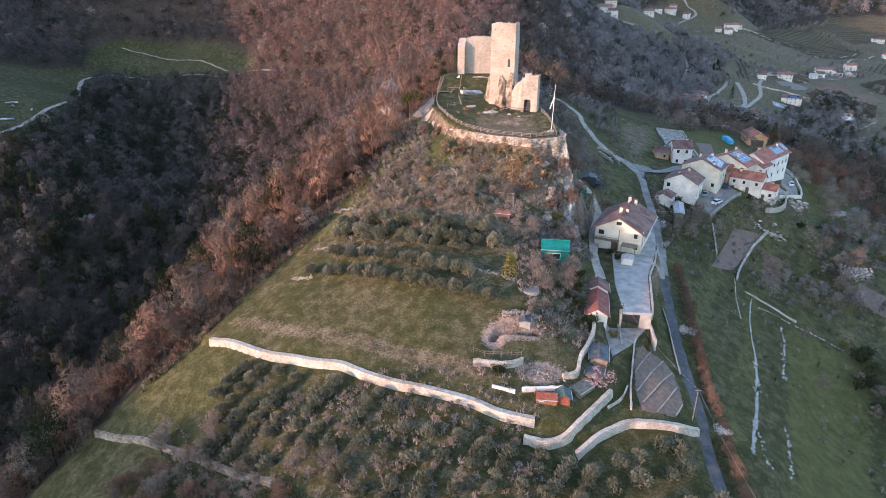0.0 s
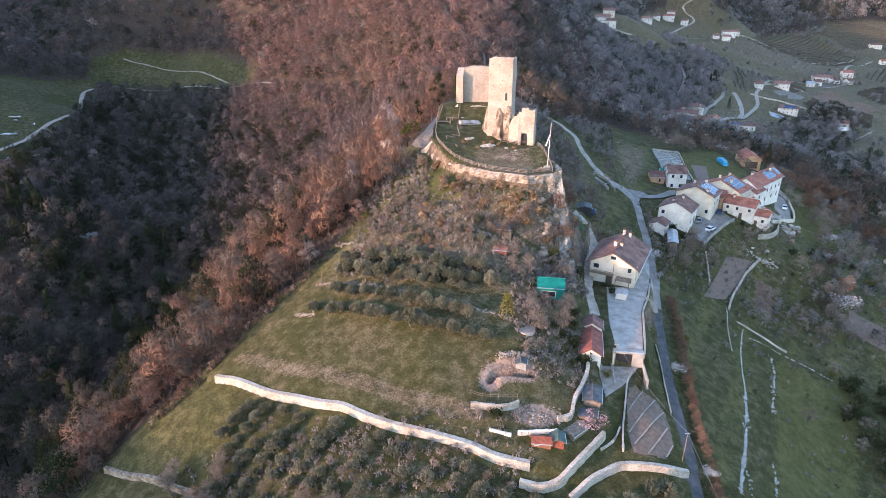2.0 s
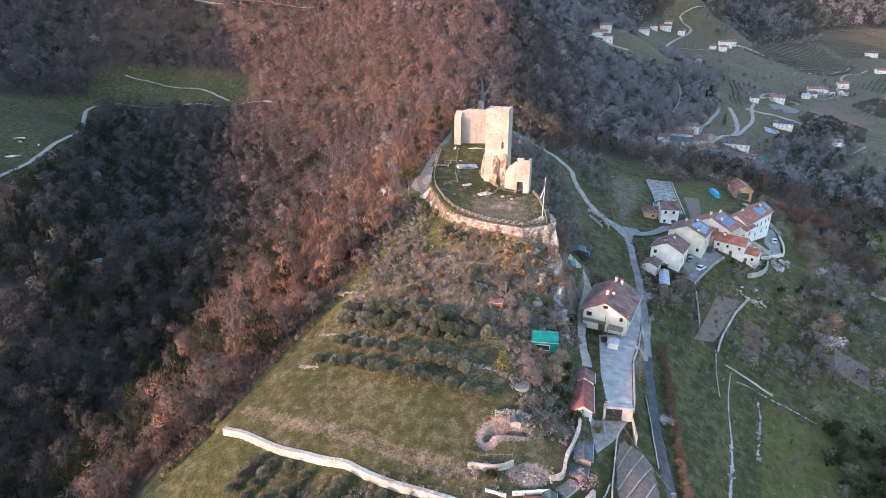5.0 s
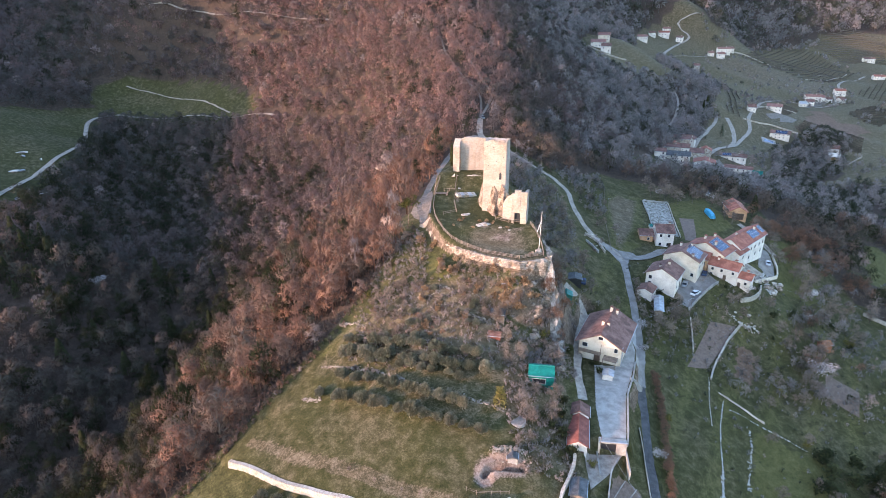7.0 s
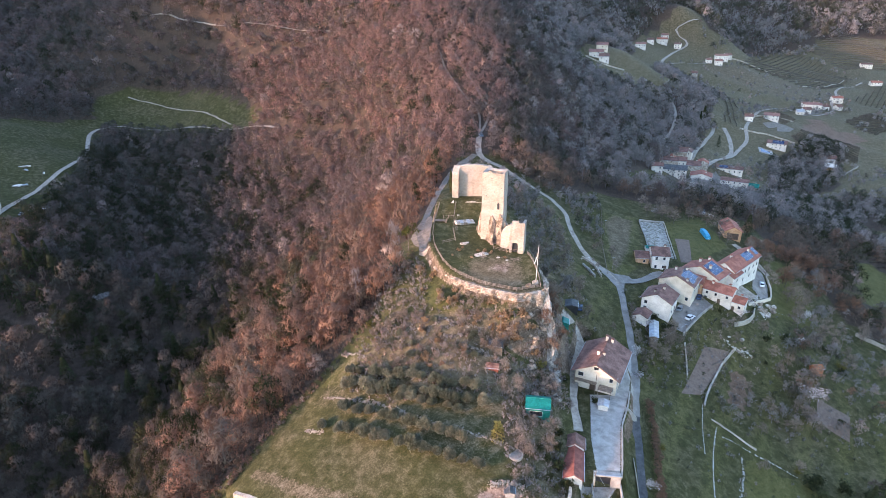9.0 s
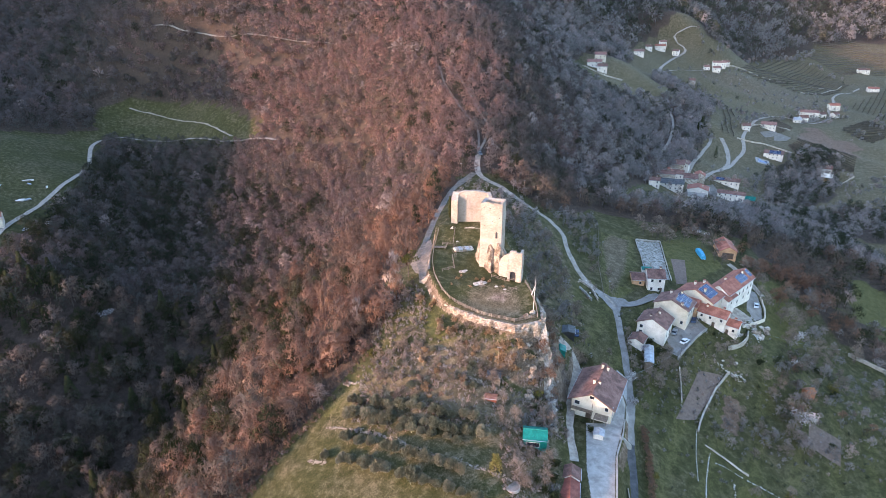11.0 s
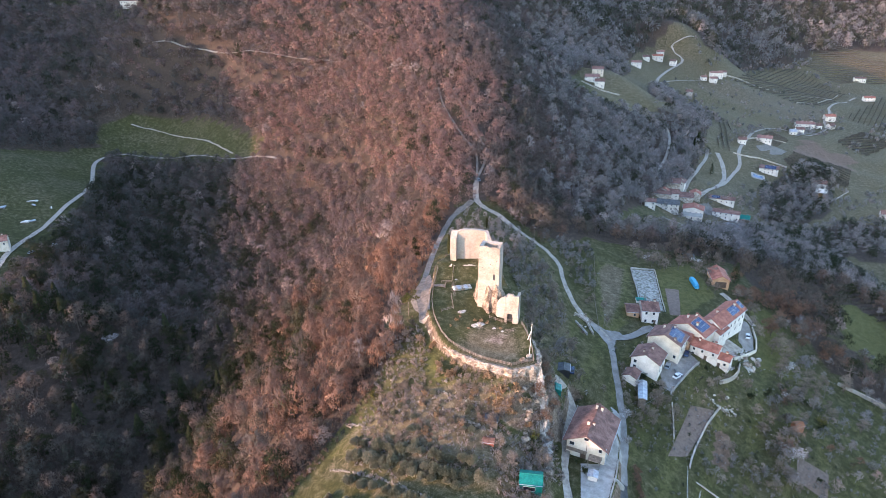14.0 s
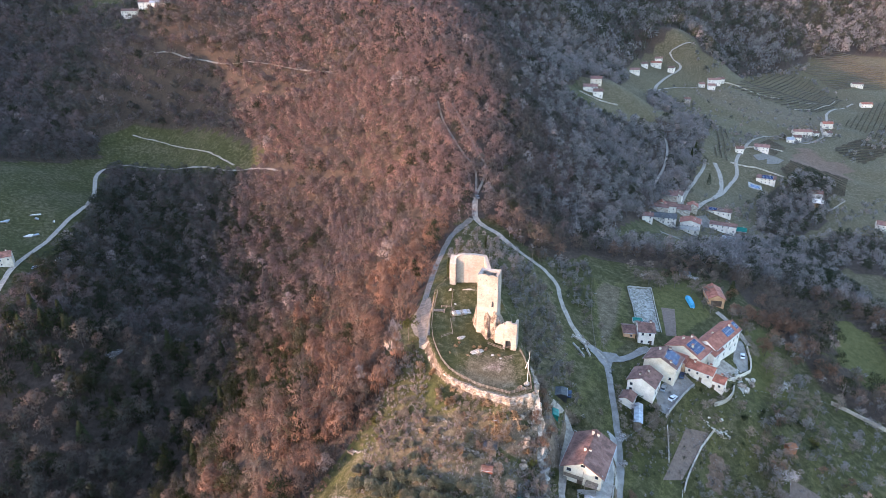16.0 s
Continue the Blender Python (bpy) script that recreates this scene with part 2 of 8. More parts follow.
# ---- the lie of the land: heights along its main lines, blended by a thin-plate surface ----
LAND = {
    "spur_foot": [(-30, 20, 12), (30, 25, 14), (0, 58, 25), (-60, 60, 12), (70, 60, 14), (120, 60, 0), (0, -80, -6), (-120, 0, -28), (150, -40, -12)],
    "lower_vineyard": [(-15, 76, 32), (8, 80, 35), (30, 74, 30), (46, 80, 29), (-40, 85, 26), (-62, 92, 20), (-71, 95.7, 17.5), (-78, 86.5, 12), (-63.5, 102, 23.5), (-2, 92, 38), (22, 86, 36), (38, 92, 34)],
    "meadow_and_olives": [(-48, 108, 32), (-21, 114, 41.5), (14, 108, 44.5), (-4, 105, 42.5), (-11, 121, 46.5), (-46, 128, 36), (-28, 138, 46), (10, 124, 48), (26, 122, 45)],
    "castle_slope": [(-9, 143, 55), (12, 140, 56), (28, 138, 48), (-18, 160, 57), (-13, 176, 62), (8, 150, 62), (30, 160, 58)],
    "castle_back": [(0, 205, 67), (15, 200, 69), (22, 240, 68), (22, 295, 66), (35, 200, 57), (38, 170, 52), (24, 324, 72)],
    "yards": [(34, 100, 36), (42, 108, 36.5), (42, 125, 38), (46, 145, 39.5), (56, 138, 36), (56, 160, 38), (36, 150, 43)],
    "village": [(65, 190, 43), (52, 235, 55), (85, 205, 41), (120, 215, 38), (108, 195, 37), (80, 245, 46), (106, 265, 44), (135, 245, 39), (100, 180, 35), (130, 200, 29)],
    "east_fields": [(59, 88, 24), (67, 130, 29), (80, 137, 25), (72, 113, 24), (98, 131, 18), (82, 101, 14), (106, 119, 12), (125, 153, 17), (132, 172, 22), (100, 160, 25), (160, 209, 17), (150, 100, 0), (200, 180, 2)],
    "east_valley": [(215, 245, 8), (285, 370, -8), (355, 518, -6), (240, 330, 12), (185, 400, 18), (250, 420, 6), (150, 297, 38), (300, 200, -18), (450, 450, -25), (600, 600, -15)],
    "far_vineyards": [(368, 637, 14), (466, 723, 7), (425, 904, 52), (460, 918, 46), (685, 955, 9), (240, 560, 32), (369, 989, 86), (270, 760, 52), (900, 900, 0), (520, 1050, 50)],
    "hill_crest": [(17, 377, 84), (-10, 440, 96), (-35, 512, 116), (-62, 611, 150), (28, 645, 156), (-140, 760, 192), (-60, 900, 235), (120, 1000, 225)],
    "hill_east_flank": [(78, 345, 54), (110, 400, 58), (161, 653, 88), (196, 674, 89), (120, 753, 118), (60, 420, 86), (226, 1117, 148), (391, 1016, 120)],
    "hill_west_flank": [(-113, 571, 105), (-191, 612, 114), (-184, 642, 134), (-276, 647, 136), (-331, 712, 158), (-470, 731, 124), (-436, 790, 165), (-254, 605, 70), (-70, 481, 84), (-420, 620, 85)],
    "west_valley": [(-222, 546, 44), (-302, 510, 31), (-317, 451, 40), (-206, 466, 17), (-205, 377, 0), (-136, 341, -4), (-88, 364, 12), (-46, 400, 42), (-200, 279, -5), (-224, 314, 10), (-20, 390, 72)],
    # (-260, 230) and (-240, 150) lie out of view, lowered to let sun past.
    "west_stream": [(-125, 250, -32), (-130, 205, -38), (-140, 160, -46), (-160, 100, -56), (-182, 235, -20), (-175, 180, -38), (-70, 200, 22), (-50, 211, 32), (-90, 160, 0), (-95, 120, -8), (-260, 230, -8), (-240, 150, -34), (-330, 190, -5)],
    # Out of view; heights shaped so its evening shadow edge crosses the valley.
    "unseen_west_hill": [(-640, 400, 190), (-570, 240, 108), (-560, 130, 50), (-540, 20, 10), (-520, -90, 40), (-570, -190, 112), (-690, -80, 15), (-820, 650, 300), (-450, 300, 70), (-900, 100, 70), (-850, -400, 40), (-1200, -400, 40), (-1500, -400, 40), (-1500, -100, 60)],
    "rim": [(-700, 1100, 260), (0, 1500, 330), (500, 1500, 240), (1000, 1500, 120), (1300, 900, 20), (800, 200, -30), (500, -250, -40), (1700, 1900, 260), (-900, 1900, 420), (500, 2100, 420)],
}


def spline_weights(pts):
    d = np.hypot(pts[:, None, 0] - pts[None, :, 0], pts[:, None, 1] - pts[None, :, 1])
    k = np.where(d > 0, d * d * np.log(d + 1e-9), 0)
    n = len(pts)
    a = np.zeros((n + 3, n + 3))
    a[:n, :n] = k + np.eye(n) * 60.0
    a[:n, n], a[:n, n + 1:] = 1, pts[:, :2]
    a[n, :n], a[n + 1:, :n] = 1, pts[:, :2].T
    return np.linalg.solve(a, np.concatenate([pts[:, 2], np.zeros(3)]))


LAND_PTS = np.array([p for line in LAND.values() for p in line], float)
LAND_W = spline_weights(LAND_PTS)


def base_land(x, y):
    x, y = np.asarray(x, float), np.asarray(y, float)
    z = LAND_W[-3] + LAND_W[-2] * x + LAND_W[-1] * y
    for (px, py, _), w in zip(LAND_PTS, LAND_W):
        d2 = (x - px) ** 2 + (y - py) ** 2
        z = z + w * 0.5 * d2 * np.log(d2 + 1e-9)
    return z


def ease(t):
    t = np.clip(t, 0, 1)
    return t * t * (3 - 2 * t)


def line_dist(x, y, line):
    """Distance to a broken line, and the height and the run along it at the nearest place."""
    x, y = np.asarray(x, float), np.asarray(y, float)
    best, hz = np.full(x.shape, 1e9), np.zeros(x.shape)
    for a, b in zip(line[:-1], line[1:]):
        ax, ay, bx, by = a[0], a[1], b[0], b[1]
        t = np.clip(((x - ax) * (bx - ax) + (y - ay) * (by - ay)) / ((bx - ax) ** 2 + (by - ay) ** 2 + 1e-9), 0, 1)
        d = np.hypot(x - ax - t * (bx - ax), y - ay - t * (by - ay))
        z = (a[2] + t * (b[2] - a[2])) if len(a) > 2 else 0
        hz = np.where(d < best, z, hz)
        best = np.minimum(d, best)
    return best, hz


def inside(x, y, poly):
    x, y = np.asarray(x, float), np.asarray(y, float)
    res = np.zeros(x.shape, bool)
    for (ax, ay), (bx, by) in zip(poly, poly[1:] + poly[:1]):
        res ^= ((ay > y) != (by > y)) & (x < (bx - ax) * (y - ay) / (by - ay + 1e-12) + ax)
    return res


def signed(x, y, poly):
    """Distance to a closed outline, negative inside."""
    d, _ = line_dist(x, y, [(*p, 0) for p in poly + poly[:1]])
    return np.where(inside(x, y, poly), -d, d)
MESA = [(-3.5, 178), (-2, 171), (0, 164), (3, 159.5), (6, 156.5), (13.5, 151), (22.3, 147), (26, 147.6), (30.8, 149.5), (31.2, 156), (30.2, 165), (29, 175), (27, 192), (23, 206), (14, 213), (4, 213), (-1, 204), (-2.5, 190)]
YARD = [(36.5, 107), (43.5, 107), (48.5, 124), (52.5, 132), (56, 143), (58, 163), (47, 166), (41, 148), (39, 134), (37, 120)]
DRIVE = [(33, 96), (39.5, 100), (43.3, 106.5), (35, 106.5), (33.5, 103)]
# retaining walls: the ground on their right-hand side lies lower by the last number
WALL_LINES = {
    "long": ([(-50.5, 110), (-42, 105), (-33.5, 100), (-24.6, 96), (-19.5, 94), (-15, 91), (-8.5, 87.8), (-0.5, 85), (5.5, 83), (9.5, 81), (15.5, 79.7)], 1.0),
    "low": ([(-71.5, 96.6), (-66, 93.2), (-58.5, 90), (-47, 84), (-40, 79.8), (-33.7, 76), (-25.5, 72.2)], 0.6),
    "bend": ([(13.5, 77.5), (16.5, 76.5), (20.4, 77.6), (25, 82), (30.2, 87.4)], 1.0),
    "corner": ([(21.9, 75.7), (26.4, 79.2), (32.2, 82.4), (39.2, 82.3), (45, 82.4)], 1.0),
}
RIDGE_EDGE = [(-82, 86), (-74, 97.5), (-63, 108), (-54, 118), (-46, 130), (-37, 139), (-29, 148), (-22, 158), (-15, 170), (-8, 182), (-6, 195)]


def land(x, y):
    x, y = np.asarray(x, float), np.asarray(y, float)
    z = base_land(x, y)
    # uneven ground, broader far off
    far = ease((np.hypot(x, y - 150) - 120) / 300)
    z = z + 0.25 * np.sin(x * 0.31 + 1.3 * np.sin(y * 0.21)) * np.cos(y * 0.27 + 0.9 * np.sin(x * 0.17))
    z = z + far * 3.0 * np.sin(x * 0.043 + 1.7 * np.sin(y * 0.031)) * np.sin(y * 0.037 + 1.1 * np.sin(x * 0.029))
    near = (x > -130) & (x < 130) & (y > 50) & (y < 240)
    if not near.any():
        return z
    xs, ys, zs = x[near], y[near], z[near]
    # terraces below the castle
    for line, drop in WALL_LINES.values():
        d, _ = line_dist(xs, ys, line)
        side, best = np.zeros(xs.shape), np.full(xs.shape, 1e9)
        for a, b in zip(line[:-1], line[1:]):
            mx, my = (a[0] + b[0]) / 2, (a[1] + b[1]) / 2
            dm = np.hypot(xs - mx, ys - my)
            cross = (b[0] - a[0]) * (ys - a[1]) - (b[1] - a[1]) * (xs - a[0])
            side = np.where(dm < best, cross, side)
            best = np.minimum(best, dm)
        zs = np.where(side < 0, zs - drop * ease(d / 0.4) * (1 - ease((d - 1.0) / 11)), zs)
    # the dug pit
    pit, _ = line_dist(xs, ys, [(9.6, 96.2), (10.4, 97.2), (12.4, 97.7), (17.8, 97.6)])
    zs = zs - 2.4 * (1 - ease((pit - 0.4) / 0.35)) - 0.5 * (1 - ease((np.hypot((xs - 9.4) / 2.2, (ys - 95.2) / 1.8) - 0.6) / 0.5))
    zs = zs + 1.0 * (1 - ease((np.hypot((xs - 15.5) / 6.0, (ys - 100.6) / 1.6) - 0.5) / 0.6))
    # flat yards
    sd = signed(xs, ys, YARD)
    zs = np.where(sd < 2.5, zs + (39.7 - zs) * (1 - ease(sd / 2.5)), zs)
    sd = signed(xs, ys, DRIVE)
    zs = np.where(sd < 1.5, zs + (36.3 - zs) * (1 - ease(sd / 1.5)), zs)
    # the castle rock
    sd = signed(xs, ys, MESA)
    top = 66.8 + 2.8 * ease((ys - 153) / 16) + 2.8 * ease((ys - 172) / 34) + 3.2 * ease((ys - 194) / 13)
    foot = 63.4 - 5.5 * ease((xs - 21) / 9)
    skirt = np.maximum(zs, foot + (zs - foot) * ease((sd - 1.0) / 9))
    zs = np.where(sd < 0, top, np.where(sd < 10, top + (skirt - top) * ease((sd + 0.2) / 1.6), zs))
    z = z.copy()
    z[near] = zs
    return z
# ---- what grows where ----
FOREST = {
    "lane_grove": [(232, 560), (240, 600), (252, 640), (300, 690), (316, 676), (292, 632), (272, 600), (256, 562), (246, 540)],
    "meadow_grove": [(236, 660), (256, 720), (282, 800), (312, 835), (328, 800), (300, 740), (275, 685)],
    "west_slope": [(-102, 60), (-84, 85), (-75, 98), (-64, 108), (-50, 121), (-42, 133), (-33, 142), (-26, 150), (-19, 160), (-12, 172), (-9, 185), (-10.5, 200), (-7.5, 216), (-4.5, 232), (2, 262), (12, 298), (-40, 330), (-280, 300), (-300, 60)],
    "hill": [(-280, 300), (-40, 330), (12, 302), (30, 305), (45, 280), (63, 272), (80, 290), (95, 320), (145, 385), (175, 437), (221, 537), (233, 629), (190, 690), (345, 996), (420, 1060), (600, 1130), (1300, 1500), (1300, 2300), (-1300, 2300), (-1300, 300)],
    "east": [(80, 290), (95, 320), (122, 328), (143, 319), (170, 352), (215, 390), (300, 440), (345, 470), (420, 470), (420, 330), (225, 244), (175, 248), (165, 260), (160, 288), (120, 290)],
    "east_gully": [(165, 262), (190, 245), (240, 240), (420, 330), (600, 330), (600, 150), (260, 130), (215, 190), (178, 215)],
    "hamlet_grove": [(175, 437), (221, 537), (233, 629), (258, 626), (270, 590), (240, 530), (212, 470)],
    "hollow": [(250, 425), (300, 520), (345, 560), (400, 600), (395, 560), (340, 480)],
    "far_grove": [(430, 985), (560, 1085), (820, 1270), (1000, 1265), (1200, 1500), (420, 1200)],
}
CLEAR = {
    "east_strip": [(134, 202), (139, 226), (146, 243), (160, 247), (164, 234), (156, 214), (148, 202)],
    "east_meadow": [(196, 244), (222, 284), (242, 272), (226, 236), (206, 226)],
    "east_vines": [(262, 306), (290, 380), (310, 400), (338, 390), (300, 320)],
    "pine_clearing": [(-19, 180), (-6, 178), (-5, 197), (-15, 198), (-19, 190)],
    "west_meadow": [(-330, 575), (-298, 590), (-250, 588), (-171, 535), (-146, 506), (-165, 498), (-232, 524), (-285, 535), (-312, 530)],
    "west_field": [(-420, 440), (-352, 510), (-322, 540), (-300, 520), (-280, 466), (-268, 421), (-262, 362), (-256, 300), (-330, 250)],
    "hill_farm": [(-380, 745), (-345, 755), (-300, 735), (-330, 718), (-370, 722)],
    "top_meadow": [(-480, 800), (-380, 830), (-300, 800), (-380, 775)],
    "rose_house": [(120, 580), (138, 566), (184, 588), (232, 607), (229, 637), (200, 680), (165, 690), (140, 640)],
    "far_houses": [(260, 860), (300, 830), (360, 900), (410, 985), (380, 1015), (330, 990), (280, 900)],
}
OPEN_ROADS = {
    "hill_road": [(-300, 645), (-264, 641), (-235, 638), (-194, 618), (-151, 602), (-112, 584), (-90, 563)],
    "track_w": [(25, 333), (24, 361), (16, 385), (5, 428), (1, 462)],
    "track_e": [(25, 333), (31, 363), (27, 382), (19, 420), (12, 455)],
    "lane_n": [(54, 253), (48, 260), (40, 270), (32, 287), (22, 298), (21, 313), (23, 328)],
    "valley_w": [(-272, 332), (-276, 373), (-278, 425), (-286, 465), (-307, 517), (-305, 533), (-286, 546), (-232, 531), (-177, 507), (-129, 478)],
    "hamlet_w": [(180, 464), (210, 527), (227, 571), (231, 596), (219, 602)],
    "castle_path": [(-5, 180), (-6.5, 200), (-4, 217), (0, 248), (7.5, 285), (17, 300)],
}


def forested(x, y, roads=True):
    x, y = np.asarray(x, float), np.asarray(y, float)
    f = np.zeros(x.shape, bool)
    for poly in FOREST.values():
        f |= inside(x, y, poly)
    for poly in CLEAR.values():
        f &= ~inside(x, y, poly)
    for key, line in OPEN_ROADS.items() if roads else ():
        d, _ = line_dist(x, y, line)
        f &= d > (1.5 if key.startswith("track") or key == "hill_road" else 3.2)
    return f


def spread(stops):
    """Grid lines from stops (start, end, step)."""
    out = []
    for a, b, s in stops:
        out += list(np.linspace(a, b, max(1, int(round((b - a) / s))), endpoint=False))
    return np.array(out + [stops[-1][1]])


def mesh_object(name, verts, faces, mat, smooth=False):
    me = bpy.data.meshes.new(name)
    verts, faces = np.asarray(verts, np.float32), np.asarray(faces, np.int32)
    me.vertices.add(len(verts))
    me.vertices.foreach_set("co", verts.ravel())
    k = faces.shape[1]
    me.loops.add(faces.size)
    me.loops.foreach_set("vertex_index", faces.ravel())
    me.polygons.add(len(faces))
    me.polygons.foreach_set("loop_start", np.arange(0, faces.size, k, dtype=np.int32))
    me.update(calc_edges=True)
    if smooth:
        me.polygons.foreach_set("use_smooth", np.ones(len(faces), bool))
    me.materials.append(mat)
    return new(name, me)


LAWNS = (
    [(77.9, 265.8), (96.5, 267), (85.2, 218.3), (65.8, 202.4), (68.8, 229.5)], [(107.3, 264.1), (130.5, 274.9), (130, 242.1), (105.5, 220.4), (98.9, 223.4)],
    [(174.3, 607.6), (234.6, 655.5), (244, 615.4), (223.4, 579.2), (184.8, 568.5)], [(375, 818), (434, 815), (482, 798), (437, 740), (372, 700), (312, 679)],
    [(-71, 97), (-52, 114), (-43, 106), (-44, 92), (-56, 88)], [(-80, 86), (-66, 91), (-50, 82), (-56, 68), (-90, 66)],
    [(134, 202), (139, 226), (146, 243), (160, 247), (164, 234), (156, 214), (148, 202)], [(196, 244), (222, 284), (242, 272), (226, 236), (206, 226)],
    [(-9, 172), (-6, 156), (2, 146), (10, 144), (4, 152), (-3, 163)], [(16, 142.5), (24, 141), (22, 145), (14, 147)],
    [(-16, 150), (-22, 146), (-34, 136), (-28, 134), (-14, 144)],
)
EAST_FIELD = [(89, 131.5), (108.5, 125.5), (82, 84), (62, 76)]
FIELDS = {
    "plot": [(92, 152), (97, 150), (103, 163), (99, 166)],
    "brown_field": [(395, 638), (427, 690), (448, 697), (466, 642), (441, 607)],
    "pale_field": [(377, 880), (437, 900), (537, 898), (577, 861), (531, 812), (434, 799), (380, 840)],
    
}


def soft(x, y, poly, edge=3.0):
    """1 inside an outline, fading to 0 over its ragged edge."""
    return np.clip(0.5 - signed(x, y, poly) / edge, 0, 1)


def build_ground():
    gx = spread([(-6000, -1500, 900), (-1500, -420, 40), (-420, -140, 9), (-140, -74, 3), (-74, 8, 0.6), (8, 19, 0.35), (19, 50, 0.6), (50, 64, 0.9), (64, 150, 1.8), (150, 420, 7), (420, 1100, 20), (1100, 1800, 60), (1800, 6000, 900)])
    gy = spread([(-4000, -400, 900), (-400, 50, 25), (50, 66, 3), (66, 94, 0.5), (94, 101, 0.35), (101, 216, 0.9), (216, 300, 2.5), (300, 700, 7), (700, 1200, 14), (1200, 2200, 40), (2200, 7000, 800)])
    X, Y = np.meshgrid(gx, gy)
    x, y = X.ravel(), Y.ravel()
    cx, cy = np.clip(x, -1500, 1800), np.clip(y, -400, 2200)
    z = land(cx, cy)
    away = np.hypot(x - cx, y - cy)
    z = z * np.exp(-away / 3000) + away * 0.02
    nx, ny = len(gx), len(gy)
    i = (np.arange(ny - 1)[:, None] * nx + np.arange(nx - 1)[None, :]).ravel()
    ob = mesh_object("ground", np.stack([x, y, z], 1), np.stack([i, i + 1, i + nx + 1, i + nx], 1), M_GROUND, True)
    slope = np.hypot(*np.gradient(z.reshape(ny, nx), gy, gx)).ravel()
    layers = {
        "litter": forested(x, y, False) * 1.0,
        "rock": np.clip((slope - 1.1) * 1.4, 0, 1) * (np.hypot(x - 14, y - 170) < 60),
        "dry": 1.0 * inside(x, y, FIELDS["pale_field"]) + 0.58 * (x > 150) * (y > 330) + 0.8 * np.clip(1 - np.hypot((x - 17) / 12, (y - 160) / 9), 0, 1) + np.clip(1.2 - np.hypot((x - 8) / 30, (y - 142) / 16), 0, 1) * 0.5 + 0.45 * soft(x, y, [(-36, 130), (-28, 142), (-10, 150), (16, 145), (18, 110), (10, 104)]) + 0.55 * soft(x, y, [(17, 98), (33, 98), (33, 136), (17, 136)]) + 0.5 * soft(x, y, [(34, 176), (50, 178), (54, 215), (52, 250), (36, 262), (30, 230)]) + 0.6 * soft(x, y, [(69, 207), (77, 254), (84, 263), (91, 261), (81, 232)]) + 0.25 * soft(x, y, [(63, 200), (74, 204), (86, 214), (95, 262), (78, 266), (66, 232)]) + 0.28 * inside(x, y, MESA) + 0.6 * inside(x, y, [(-48, 113), (-33, 104), (-19, 98), (-8, 92), (8, 86), (8, 90), (-8, 96), (-19, 102), (-33, 108), (-46, 115)]) + 0.36 * soft(x, y, [(-48, 60), (-36, 88), (-20, 92), (20, 78), (24, 70), (24, 60)], 8) + 0.25 * soft(x, y, [(24, 60), (24, 74), (45, 80), (45, 60)]),
        "soil": sum(inside(x, y, p) * 1.0 for k, p in FIELDS.items() if k != "pale_field"),
    }
    # Far-field lush here and dry above are raised partly to stand for haze.
    layers["lush"] = (0.36 + 0.14 * np.sin((0.86 * x - 0.5 * y) * 0.55) + 0.7 * inside(x, y, EAST_FIELD)) * (x > 50) * (y < 215) * ~forested(x, y) + sum(soft(x, y, p) * w for p, w in zip(LAWNS, (0.5, 0.75, 1.0, 0.6, 0.45, 0.3) + (0.8,) * 20)) + (0.60 + 0.25 * np.sin(x * 0.021) * np.sin(y * 0.017)) * (x > 150) * (y > 330)
    layers["lush"] = layers["lush"] + 0.25 * (signed(x, y, MESA) < -0.5) * (np.hypot((x - 18) / 9, (y - 160) / 6) > 1)
    layers["clay"] = 0.3 * inside(x, y, FIELDS["pale_field"]) + np.clip(1.5 - np.hypot((x - 14.2) / 5.6, (y - 98.0) / 2.4), 0, 1) + np.clip(1.4 - np.hypot((x - 9.6) / 2.4, (y - 95.4) / 2.2), 0, 1) + np.clip(1.4 - np.hypot((x - 17.6) / 4.4, (y - 88.8) / 2.6), 0, 1) + 0.7 * np.clip(1.1 - np.hypot((x - 19) / 6, (y - 161.5) / 4), 0, 1) + 0.6 * np.clip(1.2 - np.hypot((x - 14) / 3.5, (y - 167.5) / 2), 0, 1) + 0.6 * np.clip(1.1 - np.hypot((x - 24) / 4, (y - 165.5) / 2.5), 0, 1) + 0.65 * np.clip(1.1 - np.hypot((x - 6) / 2, (y - 192) / 8), 0, 1)
    for name, v in layers.items():
        at = ob.data.attributes.new(name, "FLOAT", "POINT")
        at.data.foreach_set("value", np.clip(v, 0, 1).astype(np.float32))
    return tagged(ob, "hilly ground of grass, dry meadow and leaf litter", "ground", kind="structure")


ground = build_ground()


